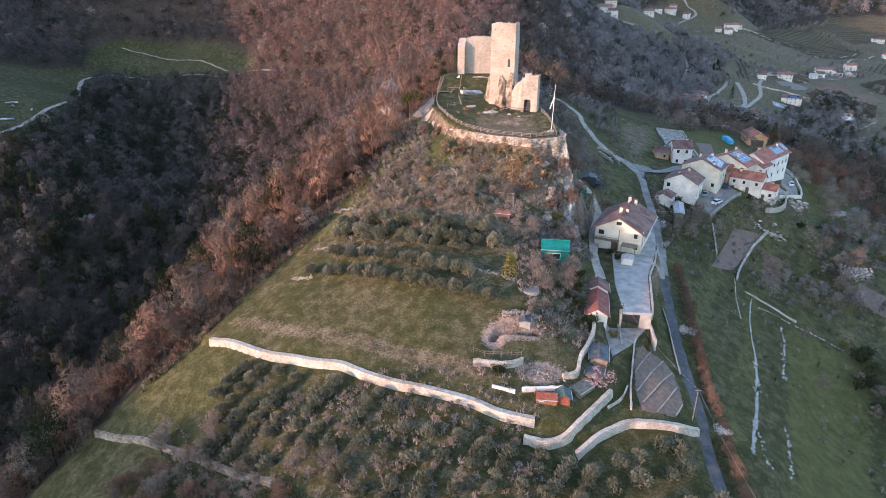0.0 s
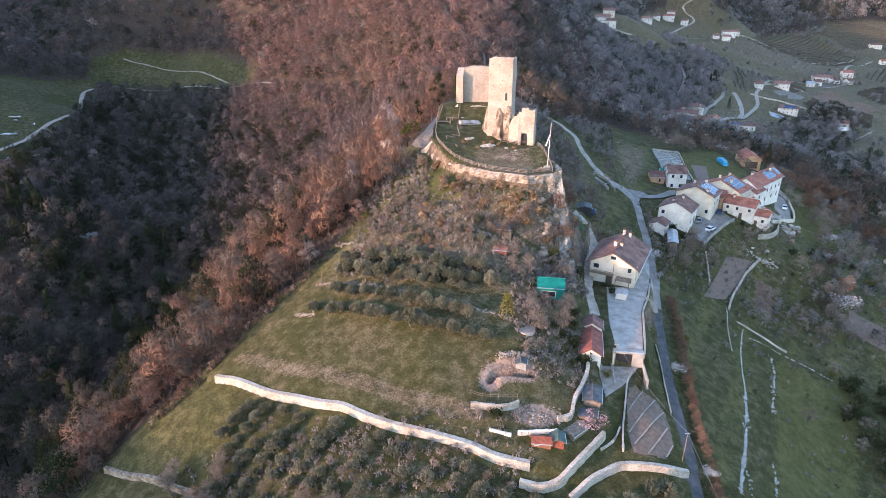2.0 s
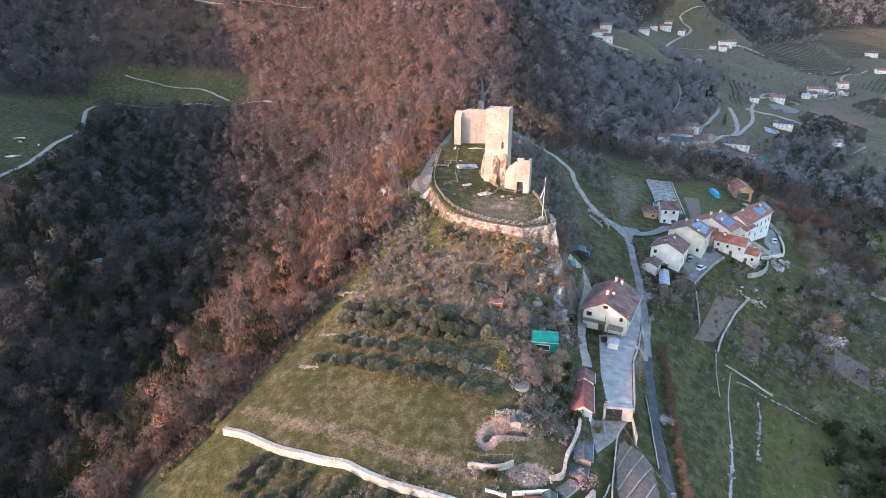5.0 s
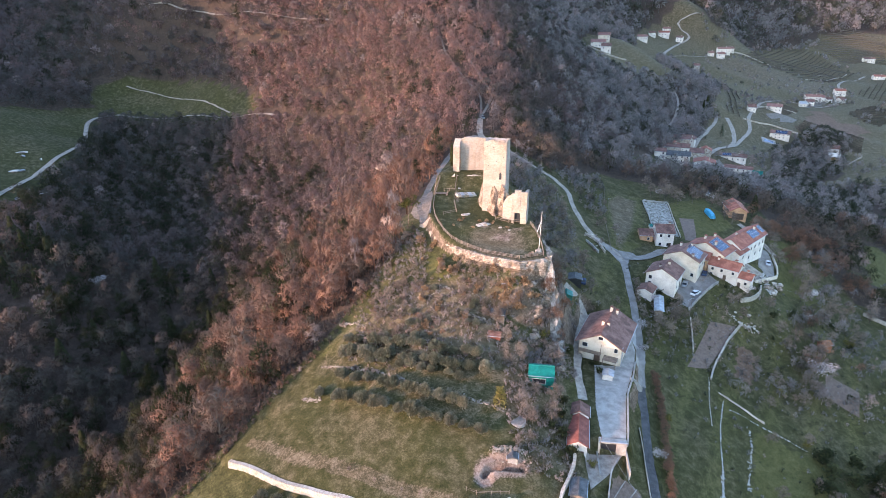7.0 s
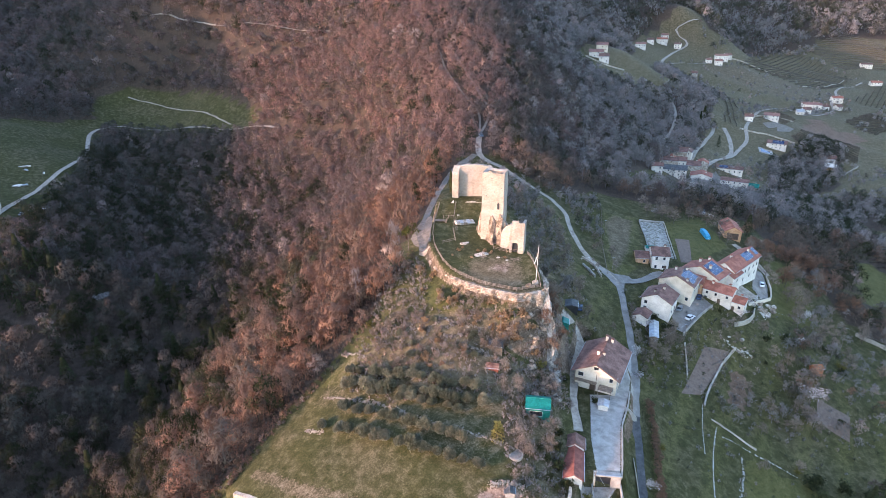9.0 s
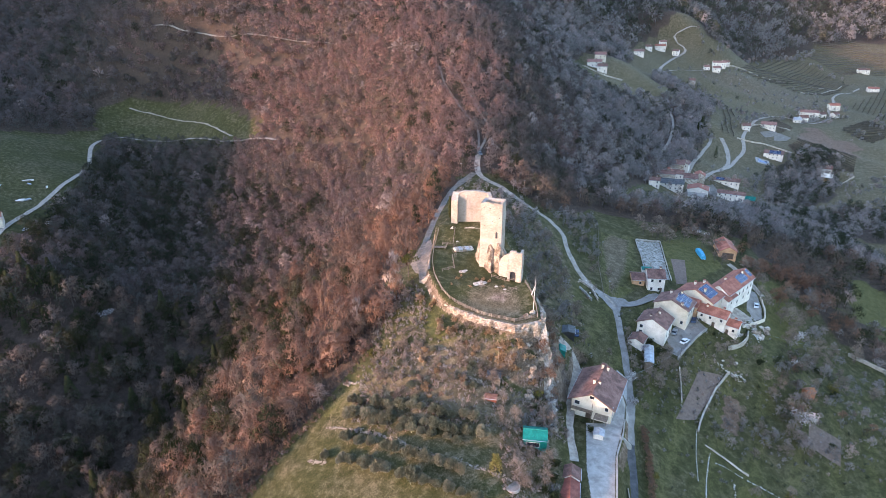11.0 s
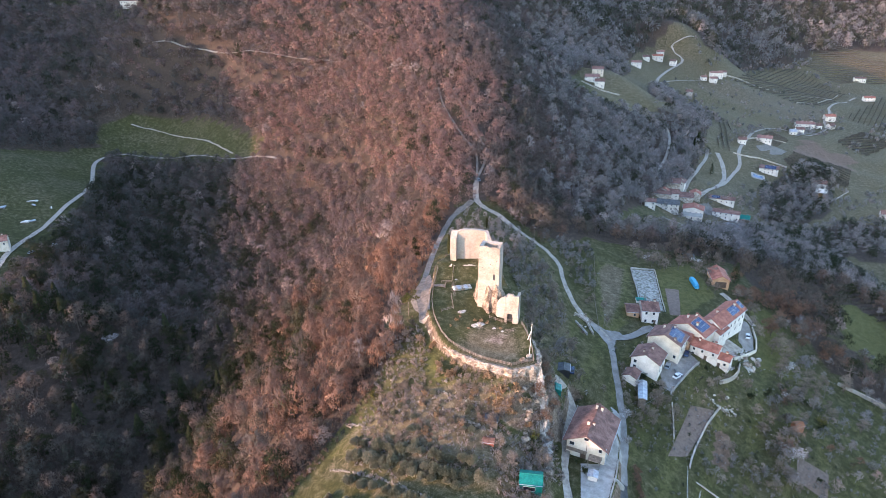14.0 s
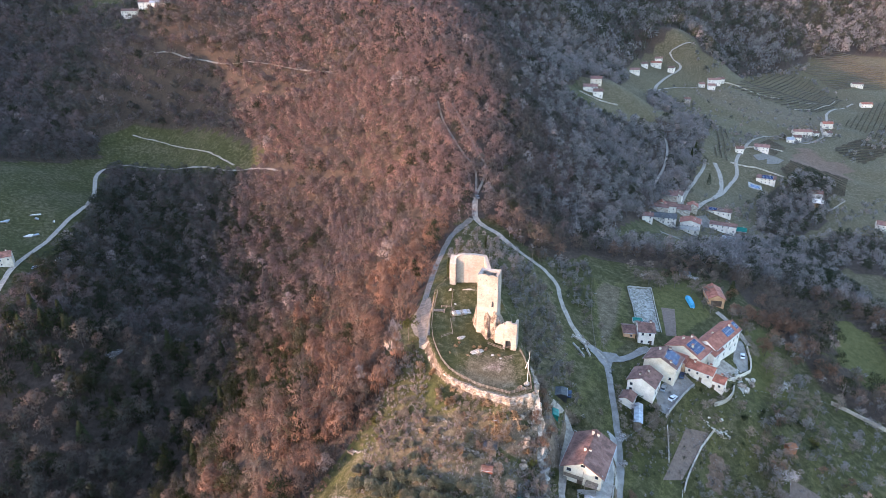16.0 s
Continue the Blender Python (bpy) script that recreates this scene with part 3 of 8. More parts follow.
def ribbon(name, line, width, mat, lift=0.12, label="", category="road", ragged=0.06):
    """A road or path laid on the ground along a line."""
    p = [Vector((*q[:2], 0)) for q in line]
    pts = []
    for a, b in zip(range(len(p) - 1), range(1, len(p))):
        p0, p1, p2, p3 = p[max(a - 1, 0)], p[a], p[b], p[min(b + 1, len(p) - 1)]
        steps = max(2, int((p2 - p1).length / 1.5))
        for s in range(steps):
            t = s / steps
            pts.append(0.5 * ((2 * p1) + (p2 - p0) * t + (2 * p0 - 5 * p1 + 4 * p2 - p3) * t * t + (3 * p1 - p0 - 3 * p2 + p3) * t ** 3))
    pts.append(p[-1])
    n = len(pts)
    xy = np.array([(q.x, q.y) for q in pts])
    d = np.gradient(xy, axis=0)
    nrm = np.stack([-d[:, 1], d[:, 0]], 1) / (np.linalg.norm(d, axis=1, keepdims=True) + 1e-9)
    cols = np.linspace(-0.5, 0.5, 5)
    jit = np.array([1 + ragged * 2.2 * noise.noise(Vector((q[0] * 0.45, q[1] * 0.45, 0.3))) for q in xy])
    xy = xy + nrm * np.array([ragged * 1.6 * noise.noise(Vector((q[0] * 0.3, q[1] * 0.3, 7.0))) for q in xy])[:, None]
    V = np.stack([xy + nrm * (c * width * jit)[:, None] for c in cols], 1)
    z = land(V[..., 0].ravel(), V[..., 1].ravel()).reshape(n, 5)
    z = 0.35 * z + 0.65 * z.mean(1, keepdims=True) + lift
    verts = np.concatenate([V, z[..., None]], 2).reshape(-1, 3)
    i = (np.arange(n - 1)[:, None] * 5 + np.arange(4)[None, :]).ravel()
    ob = mesh_object(name, verts, np.stack([i, i + 5, i + 6, i + 1], 1), mat, True)
    return tagged(ob, label, category, kind="structure")
# ---- woods ----
def tree_template(rng, twigs, high=9.0, wide=3.4, long=1.5, thick=0.34, upright=0.4, base=0.25, limbs=6, lobes=8, shell=0.0):
    """Triangles of one bare tree of unit scale: trunk, limbs and many twig sprays. Returns (n, 3, 3)."""
    tris = []

    def stick(a, b, ra, rb, sides=3):
        a, b = np.array(a, float), np.array(b, float)
        ax = (b - a) / (np.linalg.norm(b - a) + 1e-9)
        u = np.cross(ax, (0.3, 0.9, 0.2))
        u /= np.linalg.norm(u)
        v = np.cross(ax, u)
        for k in range(sides):
            t0, t1 = 2 * math.pi * k / sides, 2 * math.pi * (k + 1) / sides
            o0, o1 = u * math.cos(t0) + v * math.sin(t0), u * math.cos(t1) + v * math.sin(t1)
            tris.append((a + o0 * ra, a + o1 * ra, b + o1 * rb))
            tris.append((a + o0 * ra, b + o1 * rb, b + o0 * rb))

    stick((0, 0, -0.6), (0.1, 0, high * 0.62), 0.17, 0.07)
    for k in range(limbs):
        a = 2 * math.pi * (k + rng.random()) / limbs
        h0 = high * (base + 0.3 * rng.random())
        r = wide * (0.5 + 0.4 * rng.random())
        stick((0.05, 0, h0), (math.cos(a) * r, math.sin(a) * r, h0 + high * (0.2 + 0.25 * rng.random())), 0.07, 0.02)
    # twig sprays on the outside of several lobes, so that the crown is uneven with gaps
    nl = lobes
    cs = []
    for k in range(nl):
        a, t = 2 * math.pi * (k * 0.618 + 0.2 * rng.random()), (k + 0.5) / nl
        rr = wide * 0.62 * math.sin(math.pi * min(0.95, 0.25 + 0.75 * t)) * (0.7 + 0.5 * rng.random())
        cs.append((np.array([math.cos(a) * rr, math.sin(a) * rr, high * (base + 0.10 + (0.80 - base) * t)]), wide * (0.34 + 0.22 * rng.random())))
    for k in range(twigs):
        o, r = cs[rng.integers(0, nl)]
        d = rng.normal(size=3)
        d[2] = abs(d[2]) * 0.8 + d[2] * 0.2
        d /= np.linalg.norm(d)
        p = o + d * r * (0.55 + 0.5 * rng.random())
        g = d * (1 - upright) + np.array([0, 0, 1]) * upright + rng.normal(size=3) * 0.4
        flat = rng.random() < shell
        if flat:
            g = np.cross(d, rng.normal(size=3)) + np.array([0, 0, 0.5]) + d * 0.15
        g /= np.linalg.norm(g)
        w = np.cross(g, d + rng.normal(size=3) * 0.25 if flat else rng.normal(size=3))
        w /= np.linalg.norm(w)
        L, W = long * (0.6 + 0.8 * rng.random()), thick * (0.6 + 0.8 * rng.random())
        q = p - g * L * 0.5
        tris.append((q - w * W * 0.5, q + w * W * 0.5, p + g * L * 0.5))
    return np.array(tris)


def crown_normals(tpl):
    """Rounds the shading of a tree's twigs towards that of its whole crown. Returns (triangles, normals)."""
    face = np.cross(tpl[:, 1] - tpl[:, 0], tpl[:, 2] - tpl[:, 0])
    face /= np.linalg.norm(face, axis=1, keepdims=True) + 1e-12
    out = (tpl - np.array([0, 0, 0.42 * tpl[:, :, 2].max()])) * np.array([1.0, 1.0, 0.8])
    out /= np.linalg.norm(out, axis=2, keepdims=True) + 1e-9
    turn = (face * out.mean(1)).sum(1) < 0
    tpl, out = tpl.copy(), out.copy()
    tpl[turn], out[turn] = tpl[turn][:, ::-1], out[turn][:, ::-1]
    face[turn] *= -1
    nrm = out + 0.35 * face[:, None, :]
    return tpl, nrm / (np.linalg.norm(nrm, axis=2, keepdims=True) + 1e-9)


def plant_wood(name, xs, ys, templates, scale, tone, label, mat=None, sink=0.2):
    """Many trees joined into one object."""
    rng = np.random.default_rng(len(xs))
    z = land(xs, ys) - sink
    vs, ns, tn = [], [], []
    which = rng.integers(0, len(templates), len(xs))
    ang = rng.random(len(xs)) * 6.283
    for k, tpl in enumerate(templates):
        m = which == k
        if not m.any():
            continue
        tpl, nrm = crown_normals(tpl)
        c, s = np.cos(ang[m])[:, None, None], np.sin(ang[m])[:, None, None]
        ns.append(np.stack([nrm[None, :, :, 0] * c - nrm[None, :, :, 1] * s, nrm[None, :, :, 0] * s + nrm[None, :, :, 1] * c, nrm[None, :, :, 2] + 0 * c], -1).reshape(-1, 3))
        sc = scale[m][:, None, None]
        wx = sc * (0.85 + 0.3 * rng.random(m.sum()))[:, None, None]
        X = (tpl[None, :, :, 0] * c - tpl[None, :, :, 1] * s) * wx + xs[m][:, None, None]
        Y = (tpl[None, :, :, 0] * s + tpl[None, :, :, 1] * c) * wx + ys[m][:, None, None]
        Z = tpl[None, :, :, 2] * sc + z[m][:, None, None]
        vs.append(np.stack([X, Y, Z], -1).reshape(-1, 3))
        tn.append(np.repeat(tone[m], tpl.shape[0] * 3))
    v = np.concatenate(vs)
    f = np.arange(len(v)).reshape(-1, 3)
    ob = mesh_object(name, v, f, mat or WOODS, True)
    at = ob.data.attributes.new("custom_normal", "FLOAT_VECTOR", "POINT")
    at.data.foreach_set("vector", np.concatenate(ns).astype(np.float32).ravel())
    at = ob.data.attributes.new("tone", "FLOAT", "POINT")
    at.data.foreach_set("value", np.concatenate(tn).astype(np.float32))
    return tagged(ob, label, "woodland", kind="stuff")


def scatter(x0, x1, y0, y1, step, rng):
    gx, gy = np.meshgrid(np.arange(x0, x1, step), np.arange(y0, y1, step))
    x = gx.ravel() + (rng.random(gx.size) - 0.5) * step * 1.1
    y = gy.ravel() + (rng.random(gx.size) - 0.5) * step * 1.1
    return x, y


def tree_tone(x, y, z, rng):
    """Grey-brown in the shaded valley, russet oak on the dry slopes, some evergreen; shade lowers the tone."""
    patch = np.array([noise.noise(Vector((a * 0.017, b * 0.017, 3.1))) + 0.5 * noise.noise(Vector((a * 0.05, b * 0.05, 8.2))) for a, b in zip(x, y)])
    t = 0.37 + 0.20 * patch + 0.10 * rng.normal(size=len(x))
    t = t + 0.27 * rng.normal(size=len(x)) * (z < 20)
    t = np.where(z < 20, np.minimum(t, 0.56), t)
    # Darker tone stands for shade on the west hillside and the southern foot.
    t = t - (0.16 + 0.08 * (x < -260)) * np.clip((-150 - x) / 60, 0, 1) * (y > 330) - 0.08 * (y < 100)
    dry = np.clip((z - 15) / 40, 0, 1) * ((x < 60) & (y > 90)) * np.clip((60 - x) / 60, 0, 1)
    # Low valley trees are darker too: more deep green, plus valley shade.
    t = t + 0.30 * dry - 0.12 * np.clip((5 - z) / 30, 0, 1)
    t = np.where(rng.random(len(x)) < 0.06, 0.05 + 0.12 * rng.random(len(x)), t)
    t = np.where(rng.random(len(x)) < 0.006, 0.97, t)
    return np.clip(t, 0, 1)


def build_woods():
    rng = np.random.default_rng(11)
    near = [tree_template(rng, 560, 9.6, 4.0, 0.95, 0.19, 0.55, 0.1, lobes=9, shell=0.6) for _ in range(6)] + [tree_template(rng, 380, 12, 2.6, 1.6, 0.15, 0.75, 0.1) for _ in range(2)]
    mid = [tree_template(rng, 240, 10.5, 4.5, 1.25, 0.36, 0.6, 0.15, limbs=0, lobes=9, shell=0.6) for _ in range(6)]
    far = [tree_template(rng, 105, 10.5, 5.2, 1.8, 0.66, 0.6, limbs=0, lobes=8, shell=0.75) for _ in range(5)]
    distant = [tree_template(rng, 64, 10.5, 5.2, 2.2, 0.85, 0.6, limbs=0, lobes=8, shell=0.75) for _ in range(5)]
    for name, box, step, tpl, grow, label in (
        ("slope_wood", (-190, 60, 60, 300), 6.5, near, 1.3, "bare russet and grey winter trees on the steep wooded slope"),
        ("valley_wood", (-420, -190, 60, 300), 7.4, mid, 1.3, "grey bare trees filling the shaded valley"),
        ("hill_wood", (-420, 300, 300, 560), 6.0, mid, 0.95, "russet and grey bare woodland on the hillside"),
        ("high_wood", (-620, 520, 560, 900), 7.6, far, 1.05, "bare brown woodland high on the hill"),
        ("distant_wood", (-800, 1300, 900, 1700), 16.5, distant, 1.95, "distant bare woodland, its tone lowered for shade"),
        ("gully_wood", (60, 620, 130, 300), 7.0, mid, 0.85, "bare grey-brown trees in the gully below the village"),
        ("vale_wood", (300, 620, 300, 640), 7.5, mid, 0.9, "bare trees along the far valley"),
    ):
        x, y = scatter(*box, step, rng)
        keep = forested(x, y)
        if name == "gully_wood":
            keep &= x >= 60
        x, y = x[keep], y[keep]
        z = land(x, y)
        sc = grow * ((0.45 + 0.85 * rng.random(len(x)) ** 1.2) if name in ("slope_wood", "valley_wood") else (0.78 + 0.42 * rng.random(len(x))))
        tone = tree_tone(x, y, z, rng)
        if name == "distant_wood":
            # Lowered tone replaces the hill shadow that does not reach these trees.
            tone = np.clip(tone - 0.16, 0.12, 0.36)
        if name == "gully_wood":
            tone = np.clip(tone + 0.08, 0, 0.8)
        # Far woods take the paler copy with haze in its colour.
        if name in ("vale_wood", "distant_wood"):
            plant_wood(name, x, y, tpl, sc, tone, label, HAZE_LIFTED_WOODS)
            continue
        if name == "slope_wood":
            # Tone varies by tree and rises ridgewards, sunlight put into the colour.
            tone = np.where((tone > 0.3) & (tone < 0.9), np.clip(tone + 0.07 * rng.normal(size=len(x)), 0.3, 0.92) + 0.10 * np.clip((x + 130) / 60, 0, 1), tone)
        # Beyond the sunlit crest the greyer copy stands for shade and haze.
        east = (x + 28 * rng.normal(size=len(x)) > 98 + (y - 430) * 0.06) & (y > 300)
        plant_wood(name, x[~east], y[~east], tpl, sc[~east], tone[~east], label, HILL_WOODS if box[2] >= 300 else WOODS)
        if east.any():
            plant_wood("flank_wood", x[east], y[east], tpl, sc[east], tone[east], "bare trees on the eastern flank of the hill, greyed for haze", HAZE_LIFTED_WOODS)


build_woods()

STANDS = (
    ("garden_wood", [(112, 150), (150, 138), (190, 190), (182, 250), (150, 238), (138, 195), (120, 175)], 90, 0.5, "mid", "bare trees scattered over the eastern gardens"),
    ("bank_wood", [(34, 176), (47, 178), (50, 205), (49, 235), (47, 256), (36, 262), (30, 232), (32, 200)], 100, 0.38, "near", "small bare trees on the bank behind the castle"),
    ("lane_wood", [(56, 256), (66, 262), (62, 285), (44, 292), (36, 286)], 26, 0.5, "near", "small bare trees above the lane"),
    ("hamlet_wood", [(150, 380), (200, 384), (268, 392), (310, 470), (285, 520), (250, 480), (215, 445), (262, 440), (220, 405), (160, 402)], 70, 0.6, "mid", "bare trees round the hamlet"),
    ("field_wood", [(270, 640), (330, 690), (360, 830), (300, 800), (255, 720)], 120, 0.7, "far", "bare trees in the meadow hollow"),
    ("hedge_wood", [(455, 650), (480, 660), (600, 760), (640, 830), (600, 800), (500, 700)], 60, 0.6, "far", "hedgerow trees between far fields"),
    ("brow_wood", [(420, 940), (560, 1060), (700, 1150), (720, 1180), (560, 1110), (400, 1000)], 130, 0.9, "far", "dark bare trees on the far brow"),
    ("farm_wood", [(430, 700), (470, 720), (560, 830), (520, 830), (440, 770)], 40, 0.55, "far", "garden trees round the far farm"),
    ("villa_wood", [(310, 530), (350, 545), (400, 570), (390, 520), (340, 500)], 45, 0.65, "mid", "bare trees below the villa"),
    ("slope_edge_wood", [(170, 225), (215, 190), (300, 250), (420, 330), (300, 330), (200, 262)], 150, 0.8, "mid", "bare grey trees on the eastern slope"),
    ("edge_wood", [(-100, 62), (-85, 85), (-77, 97), (-66, 108), (-57, 118), (-49, 130), (-40, 141), (-31, 150), (-36, 160), (-50, 142), (-62, 130), (-76, 118), (-90, 100), (-110, 66)], 210, 0.72, "near", "bare russet trees crowding the edge of the ridge"),
    ("back_wood", [(3, 224), (10, 218), (24, 216), (34, 226), (47, 254), (36, 272), (22, 288), (12, 288), (7, 262)], 170, 0.46, "near", "bare brown scrub trees behind the keep"),
    ("lane_verge", [(20, 296), (32, 292), (44, 270), (52, 262), (58, 268), (44, 296), (28, 306)], 60, 0.5, "near", "bare trees above the pale lane"),
    ("ridge_wood", [(-32, 151), (-24, 161), (-20, 172), (-23, 187), (-34, 172), (-46, 153)], 120, 0.66, "near", "bare russet trees below the castle path"),
    ("valley_hedge", [(282, 606), (290, 600), (335, 640), (366, 672), (360, 680), (325, 650)], 24, 0.5, "mid", "bare hedge trees along the valley road"),
    ("valley_hedge", [(376, 700), (450, 738), (452, 748), (372, 712)], 22, 0.5, "mid", "bare hedge trees along the valley road"),
    ("field_trees", [(240, 645), (300, 780), (330, 900), (560, 960), (600, 900), (560, 800), (420, 760), (340, 610)], 130, 0.5, "far", "single bare trees and bushes in the valley fields"),
    ("farm_trees", [(440, 735), (520, 790), (560, 830), (540, 770), (470, 715)], 40, 0.5, "far", "garden trees round the valley farm"),
    ("far_hedge", [(560, 1068), (663, 1136), (690, 1004), (700, 1010), (675, 1150), (560, 1085)], 60, 0.6, "far", "hedge round the far vineyard"),
    ("hamlet_trees", [(150, 400), (168, 398), (232, 400), (268, 430), (262, 470), (225, 480), (190, 478), (196, 440), (160, 420)], 36, 0.4, "mid", "small bare trees between the hamlet houses"),
    ("lane_belt", [(215, 566), (270, 607), (263, 556), (248, 556), (208, 516)], 60, 0.75, "mid", "bare trees along the lane above the hamlet"),
    ("stream_belt", [(203, 366), (225, 398), (262, 402), (300, 448), (322, 478), (273, 390)], 60, 0.55, "mid", "bare trees below the hamlet"),
    ("villa_belt", [(344, 567), (380, 567), (326, 481), (299, 479)], 70, 0.65, "mid", "bare trees below the white villa"),
    ("vale_belt", [(366, 513), (458, 568), (380, 454), (338, 443)], 60, 0.5, "mid", "scattered bare trees on the valley side"),
    ("village_grove", [(114, 283), (147, 316), (184, 328), (156, 274), (139, 278), (117, 268)], 90, 0.6, "mid", "bare trees behind the village gardens"),
    ("lane_garden", [(58, 266), (80, 278), (76, 262), (70, 232), (60, 234)], 80, 0.36, "near", "small bare trees in the garden above the lane"),
    ("plot_trees", [(86, 147), (93, 160), (119, 167), (147, 178), (130, 160), (120, 148), (95, 143)], 34, 0.45, "near", "bare fruit trees on the eastern slope"),
    ("hedge_line", [(106, 152), (112, 150), (146, 196), (140, 198)], 36, 0.4, "near", "line of bare hedge trees"),
    ("meadow_belt", [(312, 679), (372, 700), (380, 712), (330, 720), (300, 700)], 40, 0.5, "far", "bare bushes along the meadow"),
    ("russet_row", [(150, 239), (158, 254), (184, 270), (196, 268), (182, 248), (168, 246)], 60, 0.62, "near", "row of russet oaks below the barn"),
    ("east_copse", [(108, 96), (150, 90), (165, 120), (130, 132), (112, 118)], 60, 0.55, "mid", "dark trees at the foot of the eastern field"),
)


def build_stands():
    rng = np.random.default_rng(31)
    kinds = {
        "near": [tree_template(rng, 180, 10, 3.4, 1.3, 0.26) for _ in range(4)],
        "mid": [tree_template(rng, 150, 10, 3.9, 1.5, 0.38, limbs=4) for _ in range(4)],
        "far": [tree_template(rng, 60, 10, 4.6, 2.2, 1.1, limbs=0, lobes=6) for _ in range(4)],
    }
    for name, poly, n, s, key, label in STANDS:
        p = np.array(poly, float)
        x = rng.uniform(p[:, 0].min(), p[:, 0].max(), n * 4)
        y = rng.uniform(p[:, 1].min(), p[:, 1].max(), n * 4)
        ok = inside(x, y, poly)
        for gap in CLEAR.values():
            ok &= ~inside(x, y, gap)
        for line in list(OPEN_ROADS.values()) + [LANE]:
            ok &= line_dist(x, y, line)[0] > 4.0
        x, y = x[ok][:n], y[ok][:n]
        tone = np.clip(({"edge_wood": 0.62, "ridge_wood": 0.62, "russet_row": 0.78}.get(name, 0.42)) + 0.16 * rng.normal(size=len(x)), 0.1, 0.85)
        # Far stands get the hazed colour; it also lifts the shaded bank stands.
        plant_wood(name, x, y, kinds[key], s * (0.6 + 0.7 * rng.random(len(x))), tone, label, WOODS if p[:, 0].mean() < 200 and p[:, 1].mean() < 300 and name not in ("bank_wood", "back_wood", "lane_wood", "lane_garden", "garden_wood", "plot_trees") else HAZE_LIFTED_WOODS)


LANE = [(44.3, 66), (46.3, 88), (50.1, 111), (56, 136), (63.2, 165), (67.4, 198), (62, 207), (57.5, 214), (55.6, 221), (55.2, 237), (54, 253)]
build_stands()
# ---- roads and paths ----
ribbon("road", [(44.3, 66), (44.5, 72), (45.1, 79.4), (46.3, 88), (47.6, 98.8), (49.6, 111), (52.6, 123), (54.4, 132)], 3.2, M_TARMAC, label="narrow dark asphalt lane below the farm")
ribbon("road", [(54.4, 132), (56.2, 139), (59.4, 148), (61.6, 157), (63.2, 165), (64.4, 174), (65.6, 184), (66.6, 192), (67.4, 198.5)], 3.6, M_ASPHALT, 0.13, label="narrow grey asphalt lane past the farm")
ribbon("road", [(67.4, 198.5), (65.8, 203), (62.4, 207), (58.8, 212.6), (56.2, 220.5), (55.2, 234), (55.6, 246), (53, 254), (48.0, 261), (40, 270), (32, 287), (25, 296), (21.5, 303), (21.2, 313), (22.5, 326)], 3.1, M_GRAVEL, label="pale lane climbing round the hill to the castle")
ribbon("road", [(63.6, 205.4), (68, 202.4), (75, 203.4), (83, 208.4), (90, 212.6)], 4.2, M_ASPHALT, 0.16, label="short lane to the upper houses")
ribbon("path", [(-4.2, 177), (-4.6, 184), (-6.2, 200), (-4.2, 216), (0.3, 250), (7.8, 286), (19, 304)], 4.2, M_DIRT, ragged=0.10, label="gravel path along the ridge to the castle")
ribbon("road", [(39.6, 166), (42.4, 164.6), (44.6, 162.4), (44.2, 158.5), (42.2, 153), (40, 146.5), (38.2, 141), (36.6, 135.6), (35.6, 129), (35.2, 121)], 4.5, M_GRAVEL, 0.15, label="pale drive beside the farmhouse")
ribbon("road", [(-256, 290), (-268, 326), (-275, 373), (-278, 425), (-286, 465), (-305, 512), (-304, 533), (-286, 543), (-232, 531), (-177, 507), (-129, 479)], 3.4, M_GRAVEL, 0.4, label="pale road round the western valley")
ribbon("path", [(-300.8, 581.8), (-264, 576), (-220, 545.5), (-182, 516)], 2.2, M_GRAVEL, 0.4, label="pale path across the western meadow")
ribbon("path", [(-294, 644.7), (-264, 640.3), (-235, 636), (-194, 617.4), (-151, 601), (-112, 583.5), (-90, 562.5)], 2.8, M_GRAVEL, 0.6, label="forest road across the hillside")
ribbon("path", [(22.5, 326), (24, 361), (15.7, 385), (5, 428), (1, 462)], 1.3, M_DIRT, 0.4, label="steep forest track up the hill")
ribbon("path", [(22.5, 326), (31, 363), (27, 382), (19, 420), (12, 455)], 1.6, M_DIRT, 0.4, label="steep forest track up the hill")
ribbon("road", [(174, 453), (186, 479), (210, 527), (227, 571), (231, 596), (219, 602), (200, 608)], 2.2, M_GRAVEL, 0.5, label="lane above the hamlet")
ribbon("road", [(190, 404), (192, 424), (196, 446), (206, 465), (236, 517), (257, 551), (268, 573)], 3.0, M_GRAVEL, 0.5, label="lane through the hamlet")
ribbon("road", [(240, 484), (264, 523), (275, 552), (278, 573)], 4.2, M_GRAVEL, 0.5, label="lane leaving the hamlet")
ribbon("road", [(205, 442), (222, 462), (240, 484), (278, 536), (297, 562), (308, 589), (324, 618), (343, 644), (397, 720), (428, 744), (446, 735), (462, 722), (500, 758), (520, 784), (530, 806), (572, 863), (590, 893), (637, 944), (690, 985)], 3.4, M_GRAVEL, 0.5, label="valley road past the vineyards")
ribbon("road", [(301, 832), (321, 876), (355, 927), (385, 963), (380, 984), (378, 996), (390, 998), (414, 1003)], 4.0, M_GRAVEL, 0.6, label="road to the far houses")
ribbon("road", [(304, 838), (330, 868), (356, 888), (395, 900)], 3.0, M_GRAVEL, 0.6, label="farm road in the far meadow")
ribbon("path", [(470, 933), (540, 950), (613, 967), (650, 975)], 3.0, M_GRAVEL, 0.6, label="farm track beside the pale field")
ribbon("path", [(134, 246), (139, 238), (142, 228)], 3.0, M_GRAVEL, 0.3, label="track beside the long white house")
